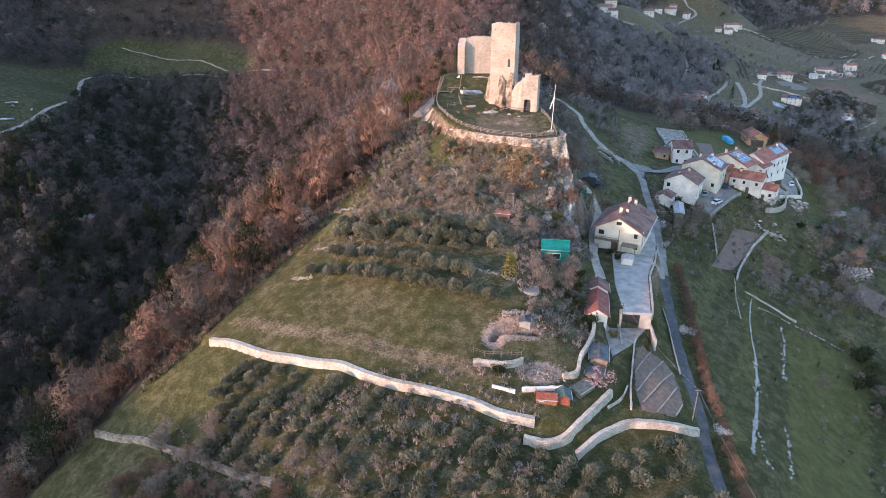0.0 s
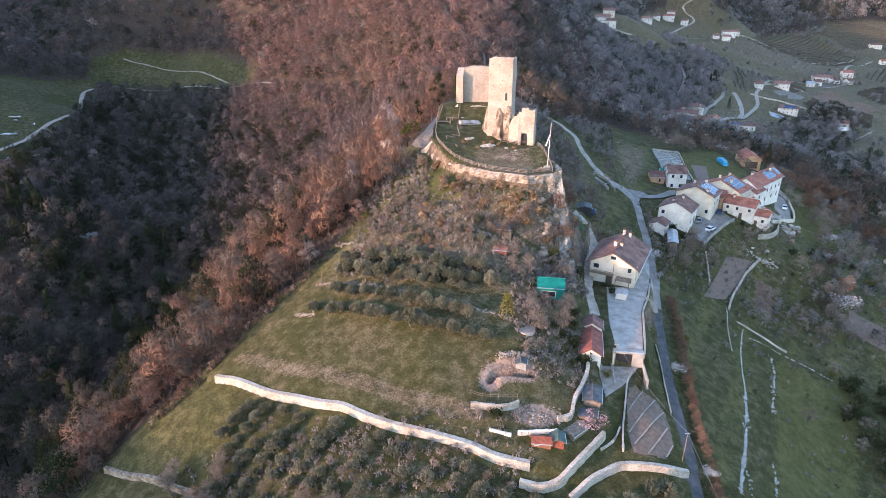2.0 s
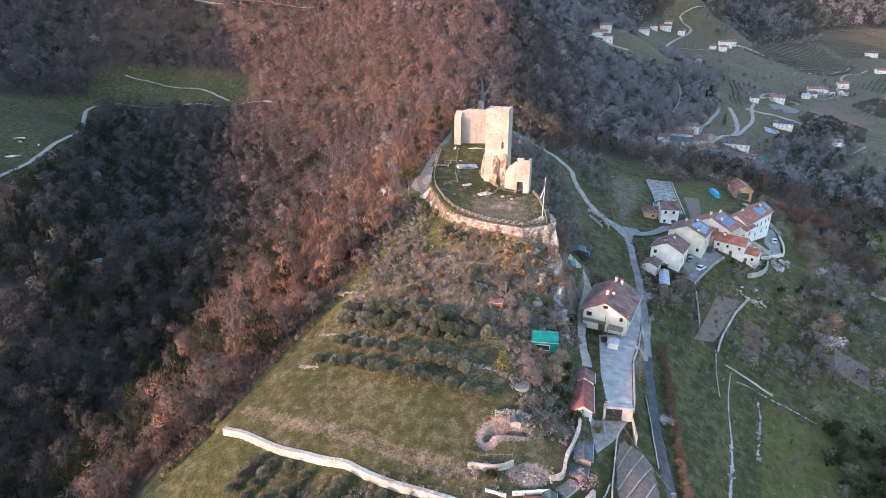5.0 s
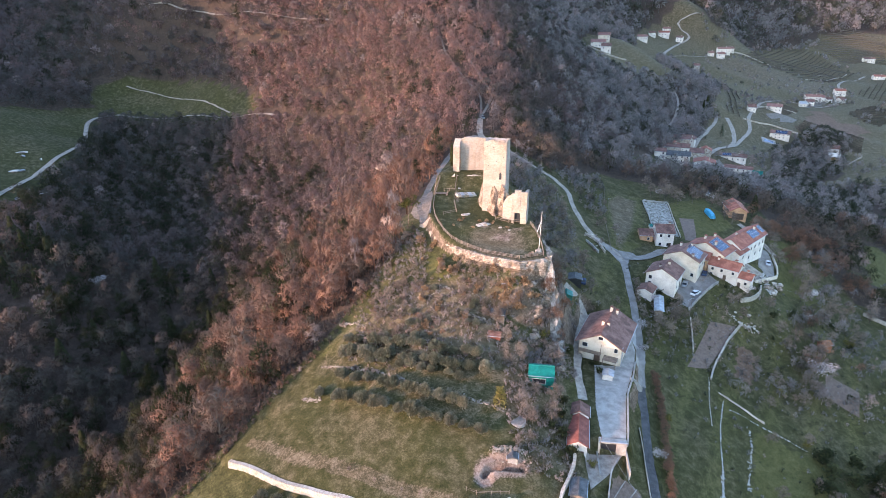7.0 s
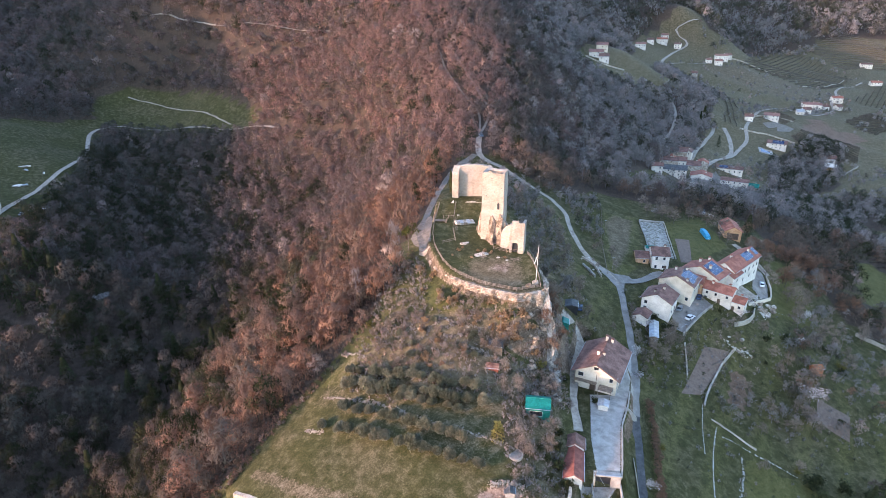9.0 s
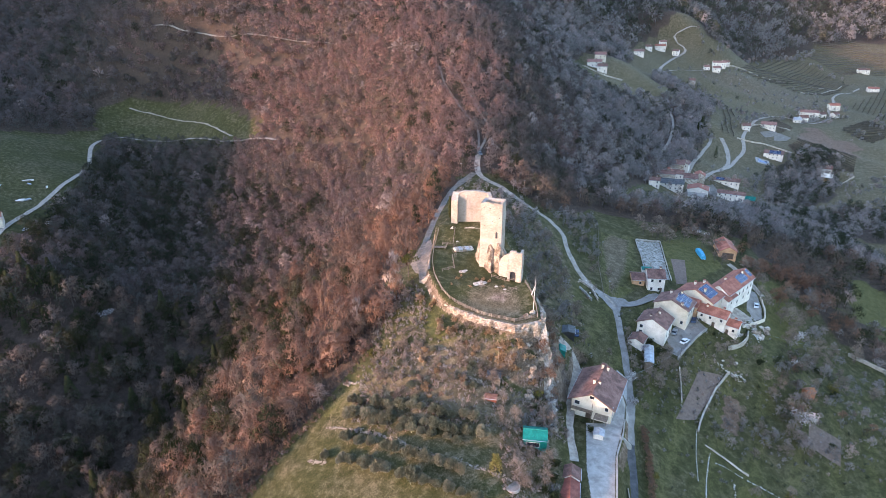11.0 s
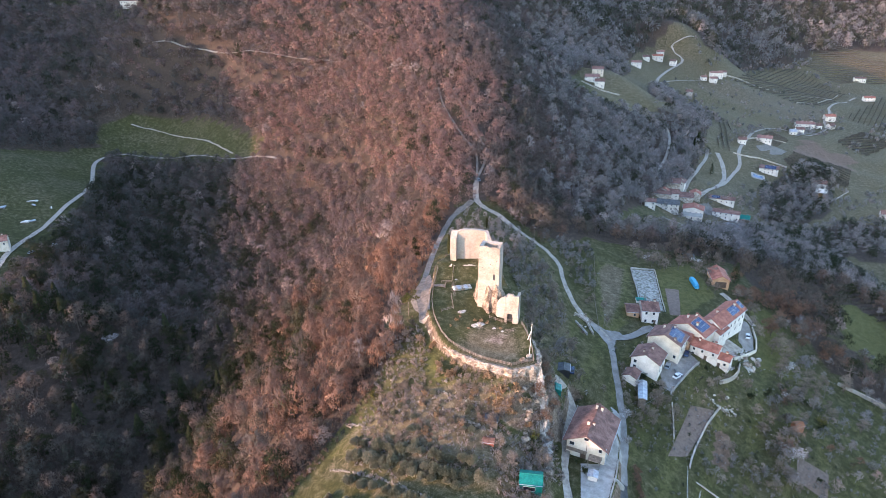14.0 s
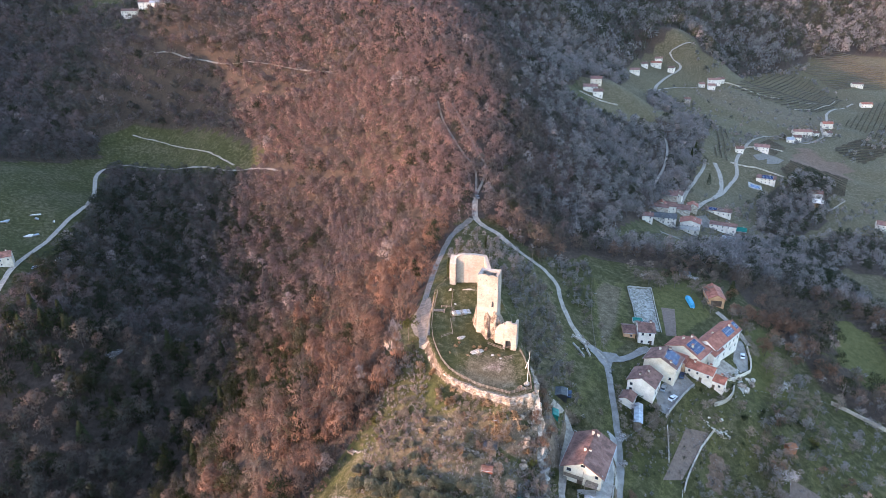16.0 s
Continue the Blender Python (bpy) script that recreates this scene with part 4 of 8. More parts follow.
# ---- building helpers ----
def thing(name, m, label="", category="", group="", kind=""):
    e = new(name)
    e.empty_display_size = 0.5
    e.matrix_world = m
    return tagged(e, label, category, group, kind)


def part(name, bm, mat, parent, label=""):
    me = bpy.data.meshes.new(name)
    bm.to_mesh(me)
    bm.free()
    me.materials.append(mat)
    ob = new(name, me)
    ob.parent = parent
    return tagged(ob, label)


def share(name, src, parent, m):
    ob = new(name, src.data)
    ob.parent = parent
    ob.matrix_local = m
    return ob


def add_box(bm, x0, x1, y0, y1, z0, z1, m=None):
    vs = [bm.verts.new((m @ Vector(p)) if m else p) for p in ((x, y, z) for z in (z0, z1) for y in (y0, y1) for x in (x0, x1))]
    for f in ((0, 2, 3, 1), (4, 5, 7, 6), (0, 1, 5, 4), (2, 6, 7, 3), (0, 4, 6, 2), (1, 3, 7, 5)):
        bm.faces.new([vs[i] for i in f])


def boxes(*specs):
    bm = bmesh.new()
    for s in specs:
        add_box(bm, *s)
    return bm


def prism(bm, outline, y0, y1):
    """A closed outline of (x, z) drawn out from y0 to y1."""
    a, b = [bm.verts.new((x, y0, z)) for x, z in outline], [bm.verts.new((x, y1, z)) for x, z in outline]
    n = len(outline)
    bm.faces.new(a)
    bm.faces.new(b[::-1])
    for i in range(n):
        bm.faces.new((a[i], b[i], b[(i + 1) % n], a[(i + 1) % n]))
    bmesh.ops.recalc_face_normals(bm, faces=bm.faces)


def rod(bm, a, b, r0, r1=None, sides=6):
    a, b, r1 = Vector(a), Vector(b), r0 if r1 is None else r1
    q = (b - a).to_track_quat("Z", "Y").to_matrix()
    ring = [[bm.verts.new(p + q @ Vector((math.cos(2 * math.pi * k / sides) * r, math.sin(2 * math.pi * k / sides) * r, 0))) for k in range(sides)] for p, r in ((a, r0), (b, r1))]
    for k in range(sides):
        bm.faces.new((ring[0][k], ring[0][(k + 1) % sides], ring[1][(k + 1) % sides], ring[1][k]))
    bm.faces.new(ring[0][::-1])
    bm.faces.new(ring[1])


def gz(x, y):
    return float(land(np.array([x]), np.array([y]))[0])


def rough_mass(bm, amount, scale, seed=0.0):
    """Pushes the corners about, as broken masonry and rock are."""
    for v in bm.verts:
        d = noise.noise_vector(v.co * scale + Vector((seed, seed * 1.7, 0)))
        v.co += d * amount


def slab(a, b, thick, foot, heads, steps=None, jag=0.35, seed=0.0, push=0.12):
    """A ruined wall from a to b (x, y) with an uneven head through the heights given."""
    a, b = Vector((*a, 0)), Vector((*b, 0))
    run = (b - a).length
    n = steps or max(4, int(run / 0.8))
    side = (b - a).normalized().cross(Vector((0, 0, 1))) * thick / 2
    bm = bmesh.new()
    rows = 7
    grid = {}
    for s in (0, 1):
        for i in range(n + 1):
            t = i / n
            u = t * (len(heads) - 1)
            k = min(int(u), len(heads) - 2)
            top = heads[k] + (heads[k + 1] - heads[k]) * (u - k) + jag * noise.noise(Vector((i * 0.9 + seed, seed, s * 0.2)))
            for j in range(rows + 1):
                p = a.lerp(b, t) + side * (1 if s else -1)
                grid[s, i, j] = bm.verts.new((p.x, p.y, foot + (top - foot) * j / rows))
    for i in range(n):
        for j in range(rows):
            bm.faces.new((grid[0, i, j], grid[0, i + 1, j], grid[0, i + 1, j + 1], grid[0, i, j + 1]))
            bm.faces.new((grid[1, i, j], grid[1, i, j + 1], grid[1, i + 1, j + 1], grid[1, i + 1, j]))
        bm.faces.new((grid[0, i, rows], grid[0, i + 1, rows], grid[1, i + 1, rows], grid[1, i, rows]))
    for i in (0, n):
        for j in range(rows):
            bm.faces.new((grid[0, i, j], grid[0, i, j + 1], grid[1, i, j + 1], grid[1, i, j]))
    bmesh.ops.recalc_face_normals(bm, faces=bm.faces)
    rough_mass(bm, push, 0.9, seed)
    return bm


def field_wall(name, line, thick, rise, mat, label, below=0.6, seed=0.0, cap=0.15, front=0.0):
    """A dry-stone or rendered retaining wall that follows the ground along a line."""
    p = [Vector((*q[:2], 0)) for q in line]
    pts = []
    for a, b in zip(p[:-1], p[1:]):
        n = max(1, int((b - a).length / 0.9))
        pts += [a.lerp(b, i / n) for i in range(n)]
    pts.append(p[-1])
    for _ in range(2):
        pts = [pts[0]] + [pts[i - 1] * 0.25 + pts[i] * 0.5 + pts[i + 1] * 0.25 for i in range(1, len(pts) - 1)] + [pts[-1]]
    bm = bmesh.new()
    prev = None
    sides, tops, feet = [], [], []
    for i, q in enumerate(pts):
        d = (pts[min(i + 1, len(pts) - 1)] - pts[max(i - 1, 0)]).normalized()
        s = Vector((d.y, -d.x, 0))
        sides.append(s)
        tops.append(max(gz(q.x - s.x * 0.5, q.y - s.y * 0.5), gz(q.x + s.x * 0.5, q.y + s.y * 0.5)))
        feet.append(min(gz(q.x + s.x * 1.1, q.y + s.y * 1.1), gz(q.x - s.x * 1.1, q.y - s.y * 1.1)))
    for _ in range(3):
        tops = [(tops[max(i - 1, 0)] + 2 * tops[i] + tops[min(i + 1, len(tops) - 1)]) / 4 for i in range(len(tops))]
    for i, q in enumerate(pts):
        s = sides[i]
        hi = tops[i] + rise + cap * (noise.noise(Vector((i * 0.5, seed, 0))) + 0.8 * noise.noise(Vector((i * 1.9, seed, 4))))
        lo = feet[i] - below
        w = thick * 0.42 + 0.09 * noise.noise(Vector((i * 0.7, 3.0, seed)))
        mid_z = lo + (hi - lo) * 0.55
        row = [bm.verts.new((q.x + s.x * k, q.y + s.y * k, z)) for k, z in ((w * 1.25 + front, lo), (w * 1.1 + front * 0.8 + 0.08 * noise.noise(q * 0.8), mid_z), (w + front * 0.6, hi), (-w, hi), (-w, lo))]
        if prev:
            for k in range(4):
                bm.faces.new((prev[k], row[k], row[k + 1], prev[k + 1]))
        else:
            bm.faces.new(row)
        prev = row
    bm.faces.new(prev[::-1])
    bmesh.ops.recalc_face_normals(bm, faces=bm.faces)
    me = bpy.data.meshes.new(name)
    bm.to_mesh(me)
    bm.free()
    me.materials.append(mat)
    return tagged(new(name, me), label, "wall", kind="structure")
# ---- the castle ruin ----
def castle():
    c = thing("castle_ruin", pose(0, 0, 0), "ruined pale limestone castle with a square tower on its rock", "castle")
    turn = pose(18.3, 182.3, 0, 0, 0, -17)
    # tower: hollow square, broken head
    bm = bmesh.new()
    cells = [(-3.55, -3.0), (3.55, -3.0), (3.55, 3.0), (-3.55, 3.0)]
    n, rows = 10, 14
    ring = []
    for (ax, ay), (bx, by) in zip(cells, cells[1:] + cells[:1]):
        ring += [(ax + (bx - ax) * i / n, ay + (by - ay) * i / n) for i in range(n)]
    grid = []
    for j in range(rows + 1):
        row = []
        for k, (x, y) in enumerate(ring):
            head = 92.7 + (0.5 if (k % 10) in (2, 3, 4, 7) else 0.0) * (k < 20) + 0.3 * noise.noise(Vector((k * 0.7, 1, 0)))
            z = 68.5 + (head - 68.5) * j / rows
            f = 1.0 + 0.03 * (1 - j / rows)
            row.append(bm.verts.new(turn @ Vector((x * f, y * f, z))))
        grid.append(row)
    inner = [[bm.verts.new(turn @ Vector((x * 0.68, y * 0.64, z))) for x, y in ring] for z in (89.0, 92.4)]
    m = len(ring)
    for j in range(rows):
        for k in range(m):
            bm.faces.new((grid[j][k], grid[j][(k + 1) % m], grid[j + 1][(k + 1) % m], grid[j + 1][k]))
    for k in range(m):
        q = (k + 1) % m
        bm.faces.new((grid[rows][k], grid[rows][q], inner[1][q], inner[1][k]))
        bm.faces.new((inner[1][k], inner[1][q], inner[0][q], inner[0][k]))
    bm.faces.new([v for v in inner[0]])
    rough_mass(bm, 0.09, 0.8)
    tower = part("tower", bm, M_CASTLE, c, "square pale stone tower with a broken top")
    # Near-black blocks stand in for the shade inside the tower's openings.
    part("window", boxes((1.55, 2.25, -3.14, -2.6, 80.9, 82.8, turn), (1.68, 2.12, -3.14, -2.6, 82.8, 83.1, turn)), M_DARK, tower, "near-black block for a small shaded arched opening")
    for u, z in ((-2.6, 91.0), (-0.6, 90.9), (0.4, 86.5), (-2.2, 85.0), (2.5, 87.8)):
        part("putlog_hole", boxes((u, u + 0.28, -3.10, -2.7, z, z + 0.28, turn)), M_DARK, tower)
    # keep walls behind
    part("keep_wall", slab((6.6, 209.6), (19.0, 209.2), 1.5, 71.5, [86.3, 87.6, 87.7, 87.5, 86.8], jag=0.3, seed=1.0), M_CASTLE, c, "tall back wall of the ruined keep")
    part("keep_wall", slab((6.1, 207.0), (6.9, 210.2), 2.4, 70.5, [84.6, 86.2, 87.2], jag=0.4, seed=2.0), M_CASTLE, c)
    part("keep_wall", slab((18.8, 209.4), (20.4, 202.0), 1.3, 72.0, [87.2, 86.2, 84.6, 83.2], jag=0.6, seed=3.0), M_CASTLE, c)
    part("low_wall", slab((6.4, 203.9), (17.4, 203.6), 0.8, 72.0, [75.1, 74.8, 75.4, 74.9, 75.2], jag=0.4, seed=4.0), M_STONE, c)
    part("low_wall", slab((1.2, 203.5), (5.6, 203.4), 0.7, 69.5, [73.6, 74.4, 75.6], jag=0.4, seed=5.0), M_STONE, c)
    part("low_wall", slab((0.6, 196.0), (1.4, 203.4), 0.7, 67.5, [71.2, 72.2, 73.4], jag=0.4, seed=6.0), M_STONE, c)
    # gate house in front
    gate = pose(24.9, 171.3, 0, 0, 0, -17)
    bm = bmesh.new()
    w, d, h0, h1 = 2.25, 1.9, 69.0, 80.2

    def leaf(x0, x1, y0, y1, z0, z1, cut=2):
        add_box(bm, x0, x1, y0, y1, z0, z1, gate)

    leaf(-w, -1.5, -d, -d + 0.8, h0, h1 - 1.2)
    leaf(0.4, w, -d, -d + 0.8, h0, h1 - 0.5)
    leaf(-1.5, 0.4, -d, -d + 0.8, 73.0, h1)
    leaf(w - 0.8, w + 0.02, -d + 0.8, d, h0 - 2, h1 - 0.7)
    leaf(-w, w - 0.8, d - 0.7, d, h0, h1 - 2.2)
    bmesh.ops.subdivide_edges(bm, edges=bm.edges[:], cuts=4, use_grid_fill=True)
    rough_mass(bm, 0.22, 0.7, 4.0)
    gh = part("gatehouse", bm, M_CASTLE, c, "ruined gate tower with a square doorway")
    # Near-black panel behind the opening, in place of the shade within.
    part("doorway", boxes((-1.6, 0.5, -d + 0.85, -d + 1.0, 69.0, 73.1, gate)), M_DARK, gh, "near-black panel for the shade in the doorway")
    part("railing", boxes((-1.5, 0.4, -d + 0.3, -d + 0.38, 70.6, 70.7, gate), (-1.5, 0.4, -d + 0.3, -d + 0.38, 70.1, 70.2, gate)), M_WOOD, gh)
    part("curtain_wall", slab((20.2, 174.6), (22.8, 172.9), 1.0, 66.0, [74.5, 77.0, 78.2], jag=0.8, seed=8.0, push=0.25), M_CASTLE, c)
    # rock and rubble under the tower
    bm = bmesh.new()
    nx, ny, cell = 34, 44, {}
    for i in range(nx + 1):
        for j in range(ny + 1):
            x, y = 12.4 + 12.4 * i / nx, 169.5 + 18.5 * j / ny
            q = Vector((x, y, 0))
            rug = noise.noise(q * 0.35) * 1.6 + noise.noise(q * 0.9 + Vector((4, 0, 0))) * 1.1 + noise.noise(q * 2.2) * 0.5
            front = float(np.interp(x, [12.4, 13.4, 14.8, 16.5, 20, 24, 26], [187, 183.5, 179.6, 176.6, 174.6, 172.2, 171.5])) + 0.7 * math.sin(x * 2.1)
            k = min((x - 12.6) / 2.2, (24.4 - x) / 5.5 + 0.12, (y - front) / 4.4, (187.5 - y) / 1.5)
            k = max(0.0, min(1.0, k)) ** 0.75
            z = 67.2 + 12.2 * k + rug * min(1.0, k * 3) * 1.2
            cell[i, j] = bm.verts.new((x + 0.5 * noise.noise(q * 1.3 + Vector((0, 0, 5))), y + 0.5 * noise.noise(q * 1.3 + Vector((0, 0, 9))), z))
    for i in range(nx):
        for j in range(ny):
            bm.faces.new((cell[i, j], cell[i + 1, j], cell[i + 1, j + 1], cell[i, j + 1]))
    part("rock", bm, M_ROCK, c, "weathered rock and rubble below the tower")
    return c


castle()

# rampart round the lawn
RAMP = [(-3.2, 176.5), (-1.8, 170.5), (0.2, 164.2), (3.2, 159.8), (6.2, 156.8), (13.6, 151.2), (22.3, 147.2), (26, 147.8), (30.6, 149.8), (31.0, 156), (30.0, 165)]


def rampart():
    bm = bmesh.new()
    pts = []
    for a, b in zip(RAMP[:-1], RAMP[1:]):
        n = max(2, int(math.dist(a, b) / 0.7))
        pts += [(a[0] + (b[0] - a[0]) * i / n, a[1] + (b[1] - a[1]) * i / n) for i in range(n)]
    prev = None
    for i, (x, y) in enumerate(pts):
        j, k = max(i - 1, 0), min(i + 1, len(pts) - 1)
        d = Vector((pts[k][0] - pts[j][0], pts[k][1] - pts[j][1], 0)).normalized()
        s = Vector((d.y, -d.x, 0))
        row = []
        for lev, (out, z) in enumerate(((1.2, 65.0), (1.05, 65.6), (1.0, 65.95), (0.9, 66.3), (0.75, 66.65), (0.4, 67.0), (-0.4, 66.85), (-0.5, 64.0))):
            dz = 4.6 * max(0.0, min(1.0, (x - 25.5) / 4)) * (lev < 2) * (1 if lev == 0 else 0.6)
            wob = 1.0 * noise.noise(Vector((x * 0.45, y * 0.45, z * 0.5))) + 0.5 * noise.noise(Vector((x * 1.3, y * 1.3, z * 1.1)))
            o = out + (wob if lev < 5 else 0.3 * wob)
            row.append(bm.verts.new((x + s.x * o, y + s.y * o, z - dz + 0.25 * wob)))
        if prev:
            for k in range(7):
                bm.faces.new((prev[k], row[k], row[k + 1], prev[k + 1]))
        prev = row
    bmesh.ops.recalc_face_normals(bm, faces=bm.faces)
    me = bpy.data.meshes.new("rampart_wall")
    bm.to_mesh(me)
    bm.free()
    me.materials.append(M_RAMPART)
    tagged(new("rampart_wall", me), "weathered pale stone rampart under the castle lawn", "wall", kind="structure")


rampart()


def rail_fence(line, label, rails=(0.45, 0.95), gap=2.2, high=1.15, base=None, w=0.09):
    f = thing("wooden_fence", pose(line[0][0], line[0][1], base if base is not None else gz(*line[0])), label, "fence")
    inv = f.matrix_world.inverted()
    spots = []
    for a, b in zip(line[:-1], line[1:]):
        n = max(1, round(math.dist(a, b) / gap))
        spots += [(a[0] + (b[0] - a[0]) * i / n, a[1] + (b[1] - a[1]) * i / n) for i in range(n)]
    spots.append(line[-1])
    P = [inv @ Vector((x, y, base if base is not None else gz(x, y))) for x, y in spots]
    first = None
    for p in P:
        if first is None:
            first = part("post", boxes((-w, w, -w, w, -0.3, high)), M_WOOD, f)
            first.matrix_local = Matrix.Translation(p)
        else:
            share("post", first, f, Matrix.Translation(p))
    for a, b in zip(P[:-1], P[1:]):
        for h in rails:
            bm = bmesh.new()
            rod(bm, a + Vector((0, 0, h)), b + Vector((0, 0, h)), w * 0.8, sides=5)
            part("rail", bm, M_WOOD, f)
    return f


rail_fence([(-1.4, 176), (-0.2, 170), (1.2, 165), (3.6, 161), (6.4, 158.3), (13.6, 153), (22.3, 149.0), (25.6, 150.2), (29.4, 151.4), (29.8, 157), (29.0, 164), (27.9, 168.6)], "weathered wooden rail fence round the castle lawn", rails=(0.3, 0.65, 1.0), high=1.15)
rail_fence([(-1.4, 176), (-2.0, 184), (-1.4, 194), (0.2, 202)], "weathered rail fence along the castle path", rails=(0.3, 0.65, 1.0))
rail_fence([(4.9, 187), (5.5, 179.2), (1.4, 177.2)], "wooden rail fence beside the stepped path")
rail_fence([(1.6, 195.2), (5.4, 195.4), (6.2, 202.8)], "wooden rail fence at the upper lawn")
rail_fence([(17.5, 172.9), (21.4, 169.9), (22.8, 169.2)], "handrail beside the rocky steps", base=69.6)


def flagpole():
    z = gz(28.3, 153.4)
    f = thing("flagpole", pose(28.3, 153.4, z), "white flagpole with a furled flag on a stone footing", "flagpole")
    bm = bmesh.new()
    rod(bm, (0, 0, 0), (0.25, 0, 12.5), 0.10, 0.06, 8)
    part("pole", bm, M_PLASTER, f)
    bm = bmesh.new()
    bmesh.ops.create_icosphere(bm, subdivisions=2, radius=1.0)
    for v in bm.verts:
        v.co = Vector((v.co.x * 1.0, v.co.y * 0.9, 0.5 + v.co.z * 0.8)) * (1 + 0.2 * noise.noise(v.co * 2))
    part("footing", bm, M_STONE, f, "pale boulder footing")
    bm = bmesh.new()
    rod(bm, (0.12, 0, 9.4), (-0.75, 0.1, 6.4), 0.10, 0.16, 5)
    part("flag", bm, M_PLASTER, f, "furled pale flag")


flagpole()


def wooden_deck(x, y, z, yaw, w, l, label):
    d = thing("wooden_deck", pose(x, y, z, 0, 0, yaw), label, "deck")
    n = int(l / 0.2)
    for k in range(n):
        part("plank", boxes((-w / 2, w / 2, -l / 2 + k * l / n, -l / 2 + (k + 0.88) * l / n, 0.0, 0.06)), M_WOOD, d)
    for sx in (-1, 1):
        part("beam", boxes((sx * w * 0.42 - 0.08, sx * w * 0.42 + 0.08, -l / 2, l / 2, -0.5, -0.002)), M_WOOD, d)
        for sy in (-1, 1):
            part("post", boxes((sx * w / 2 - 0.06, sx * w / 2 + 0.06, sy * l / 2 - 0.06, sy * l / 2 + 0.06, -0.5, 1.1)), M_WOOD, d)
        part("handrail", boxes((sx * w / 2 - 0.05, sx * w / 2 + 0.05, -l / 2, l / 2, 1.0, 1.09)), M_WOOD, d)


wooden_deck(0.6, 193.2, gz(0.6, 193.2) + 0.35, -6, 4.6, 1.8, "weathered timber deck at the castle's side entrance")
wooden_deck(-4.4, 179.4, gz(-4.4, 179.4) + 0.35, 4, 3.6, 1.6, "weathered timber deck at the end of the path")


def plank_stage():
    m = pose(9.0, 191.4, 72.0, 12, 5, 22)
    s = thing("stone_slab_display", m, "pale weathered slabs laid out on the lawn", "slab")
    for i in range(5):
        part("slab", boxes((-3.4 + 1.4 * i, -2.1 + 1.4 * i, -1.0 - 0.1 * i, 1.0, -0.6, 0.22 + 0.05 * (i % 2))), M_METAL if i % 2 else M_STONE, s)


plank_stage()


def boulder(x, y, r, mat=None, flat=0.6, label="pale weathered boulder on the grass", name="boulder", seed=0.0):
    bm = bmesh.new()
    bmesh.ops.create_icosphere(bm, subdivisions=2, radius=1.0)
    for v in bm.verts:
        q = v.co + Vector((seed, x, y))
        k = 1 + 0.45 * noise.noise(q * 1.3) + 0.25 * noise.noise(q * 3.1)
        v.co = Vector((v.co.x * r * k, v.co.y * r * 0.8 * k, v.co.z * r * flat * k))
    me = bpy.data.meshes.new(name)
    bm.to_mesh(me)
    bm.free()
    me.materials.append(mat or M_STONE)
    ob = new(name, me)
    ob.location = (x, y, gz(x, y) + r * flat * 0.25)
    return tagged(ob, label, "rock", "loose boulders")


for bx, by, br in ((13.6, 168.5, 1.5), (12.2, 168.0, 1.2), (15.0, 168.9, 0.9), (8.0, 176.8, 1.1), (9.2, 177.6, 0.8), (7.0, 197.0, 0.5), (18.5, 166.5, 0.6), (21.0, 165.0, 0.5)):
    boulder(bx, by, br, flat=0.35)
random.seed(5)
for i in range(60):
    a = random.random()
    bx = 24.5 + 8.5 * random.random()
    by = 128 + 24 * random.random()
    boulder(bx, by, 0.4 + 1.0 * random.random() ** 2, M_ROCK, 0.8, "grey limestone outcrop on the steep bank", "rock_outcrop", a * 9)
for i in range(40):
    bx, by = -6 + 32 * random.random(), 140 + 8 * random.random()
    boulder(bx, by, 0.12 + 0.3 * random.random() ** 2, M_ROCK, 0.7, "pale stone on the grassy castle slope", "slope_stone", i * 1.3)
def rock_face(line, feet, heads, label, seed):
    """A broken limestone face, its ledges pushed in and out."""
    bm = bmesh.new()
    n, rows, grid = len(line) * 9, 12, {}
    for i in range(n + 1):
        u = i / n * (len(line) - 1)
        k = min(int(u), len(line) - 2)
        f = u - k
        x, y = line[k][0] + (line[k + 1][0] - line[k][0]) * f, line[k][1] + (line[k + 1][1] - line[k][1]) * f
        lo, hi = feet[k] + (feet[k + 1] - feet[k]) * f, heads[k] + (heads[k + 1] - heads[k]) * f
        for j in range(rows + 1):
            t = j / rows
            q = Vector((x * 0.4, y * 0.4, t * 4 + seed))
            out = 1.5 * (1 - t) + 1.6 * noise.noise(q) + 0.8 * noise.noise(q * 2.7)
            grid[i, j] = bm.verts.new((x + out, y + 0.8 * noise.noise(q + Vector((9, 0, 0))), lo + (hi - lo) * t + 0.6 * noise.noise(q * 1.7)))
        grid[i, rows + 1] = bm.verts.new((x - 2.6, y, hi - 1.2))
    for i in range(n):
        for j in range(rows + 1):
            bm.faces.new((grid[i, j], grid[i + 1, j], grid[i + 1, j + 1], grid[i, j + 1]))
    bmesh.ops.recalc_face_normals(bm, faces=bm.faces)
    me = bpy.data.meshes.new("rock_face")
    bm.to_mesh(me)
    bm.free()
    me.materials.append(M_CLIFF)
    tagged(new("rock_face", me), label, "cliff", kind="structure")


M_CLIFF = surface("grey_limestone_cliff", (0.085, 0.072, 0.055), (0.22, 0.195, 0.162), (0.42, 0.385, 0.335), 1.4, 5, 0.95, 1.0, 0.4)
SPUR = [(31.6, 150), (32.6, 145), (32.8, 139.5), (32.2, 134), (31.4, 129)]
rock_face(SPUR, [gz(x + 2.4, y) - 1 for x, y in SPUR], [gz(x - 1.5, y) + 0.6 for x, y in SPUR], "broken grey limestone face above the drive", 2.0)
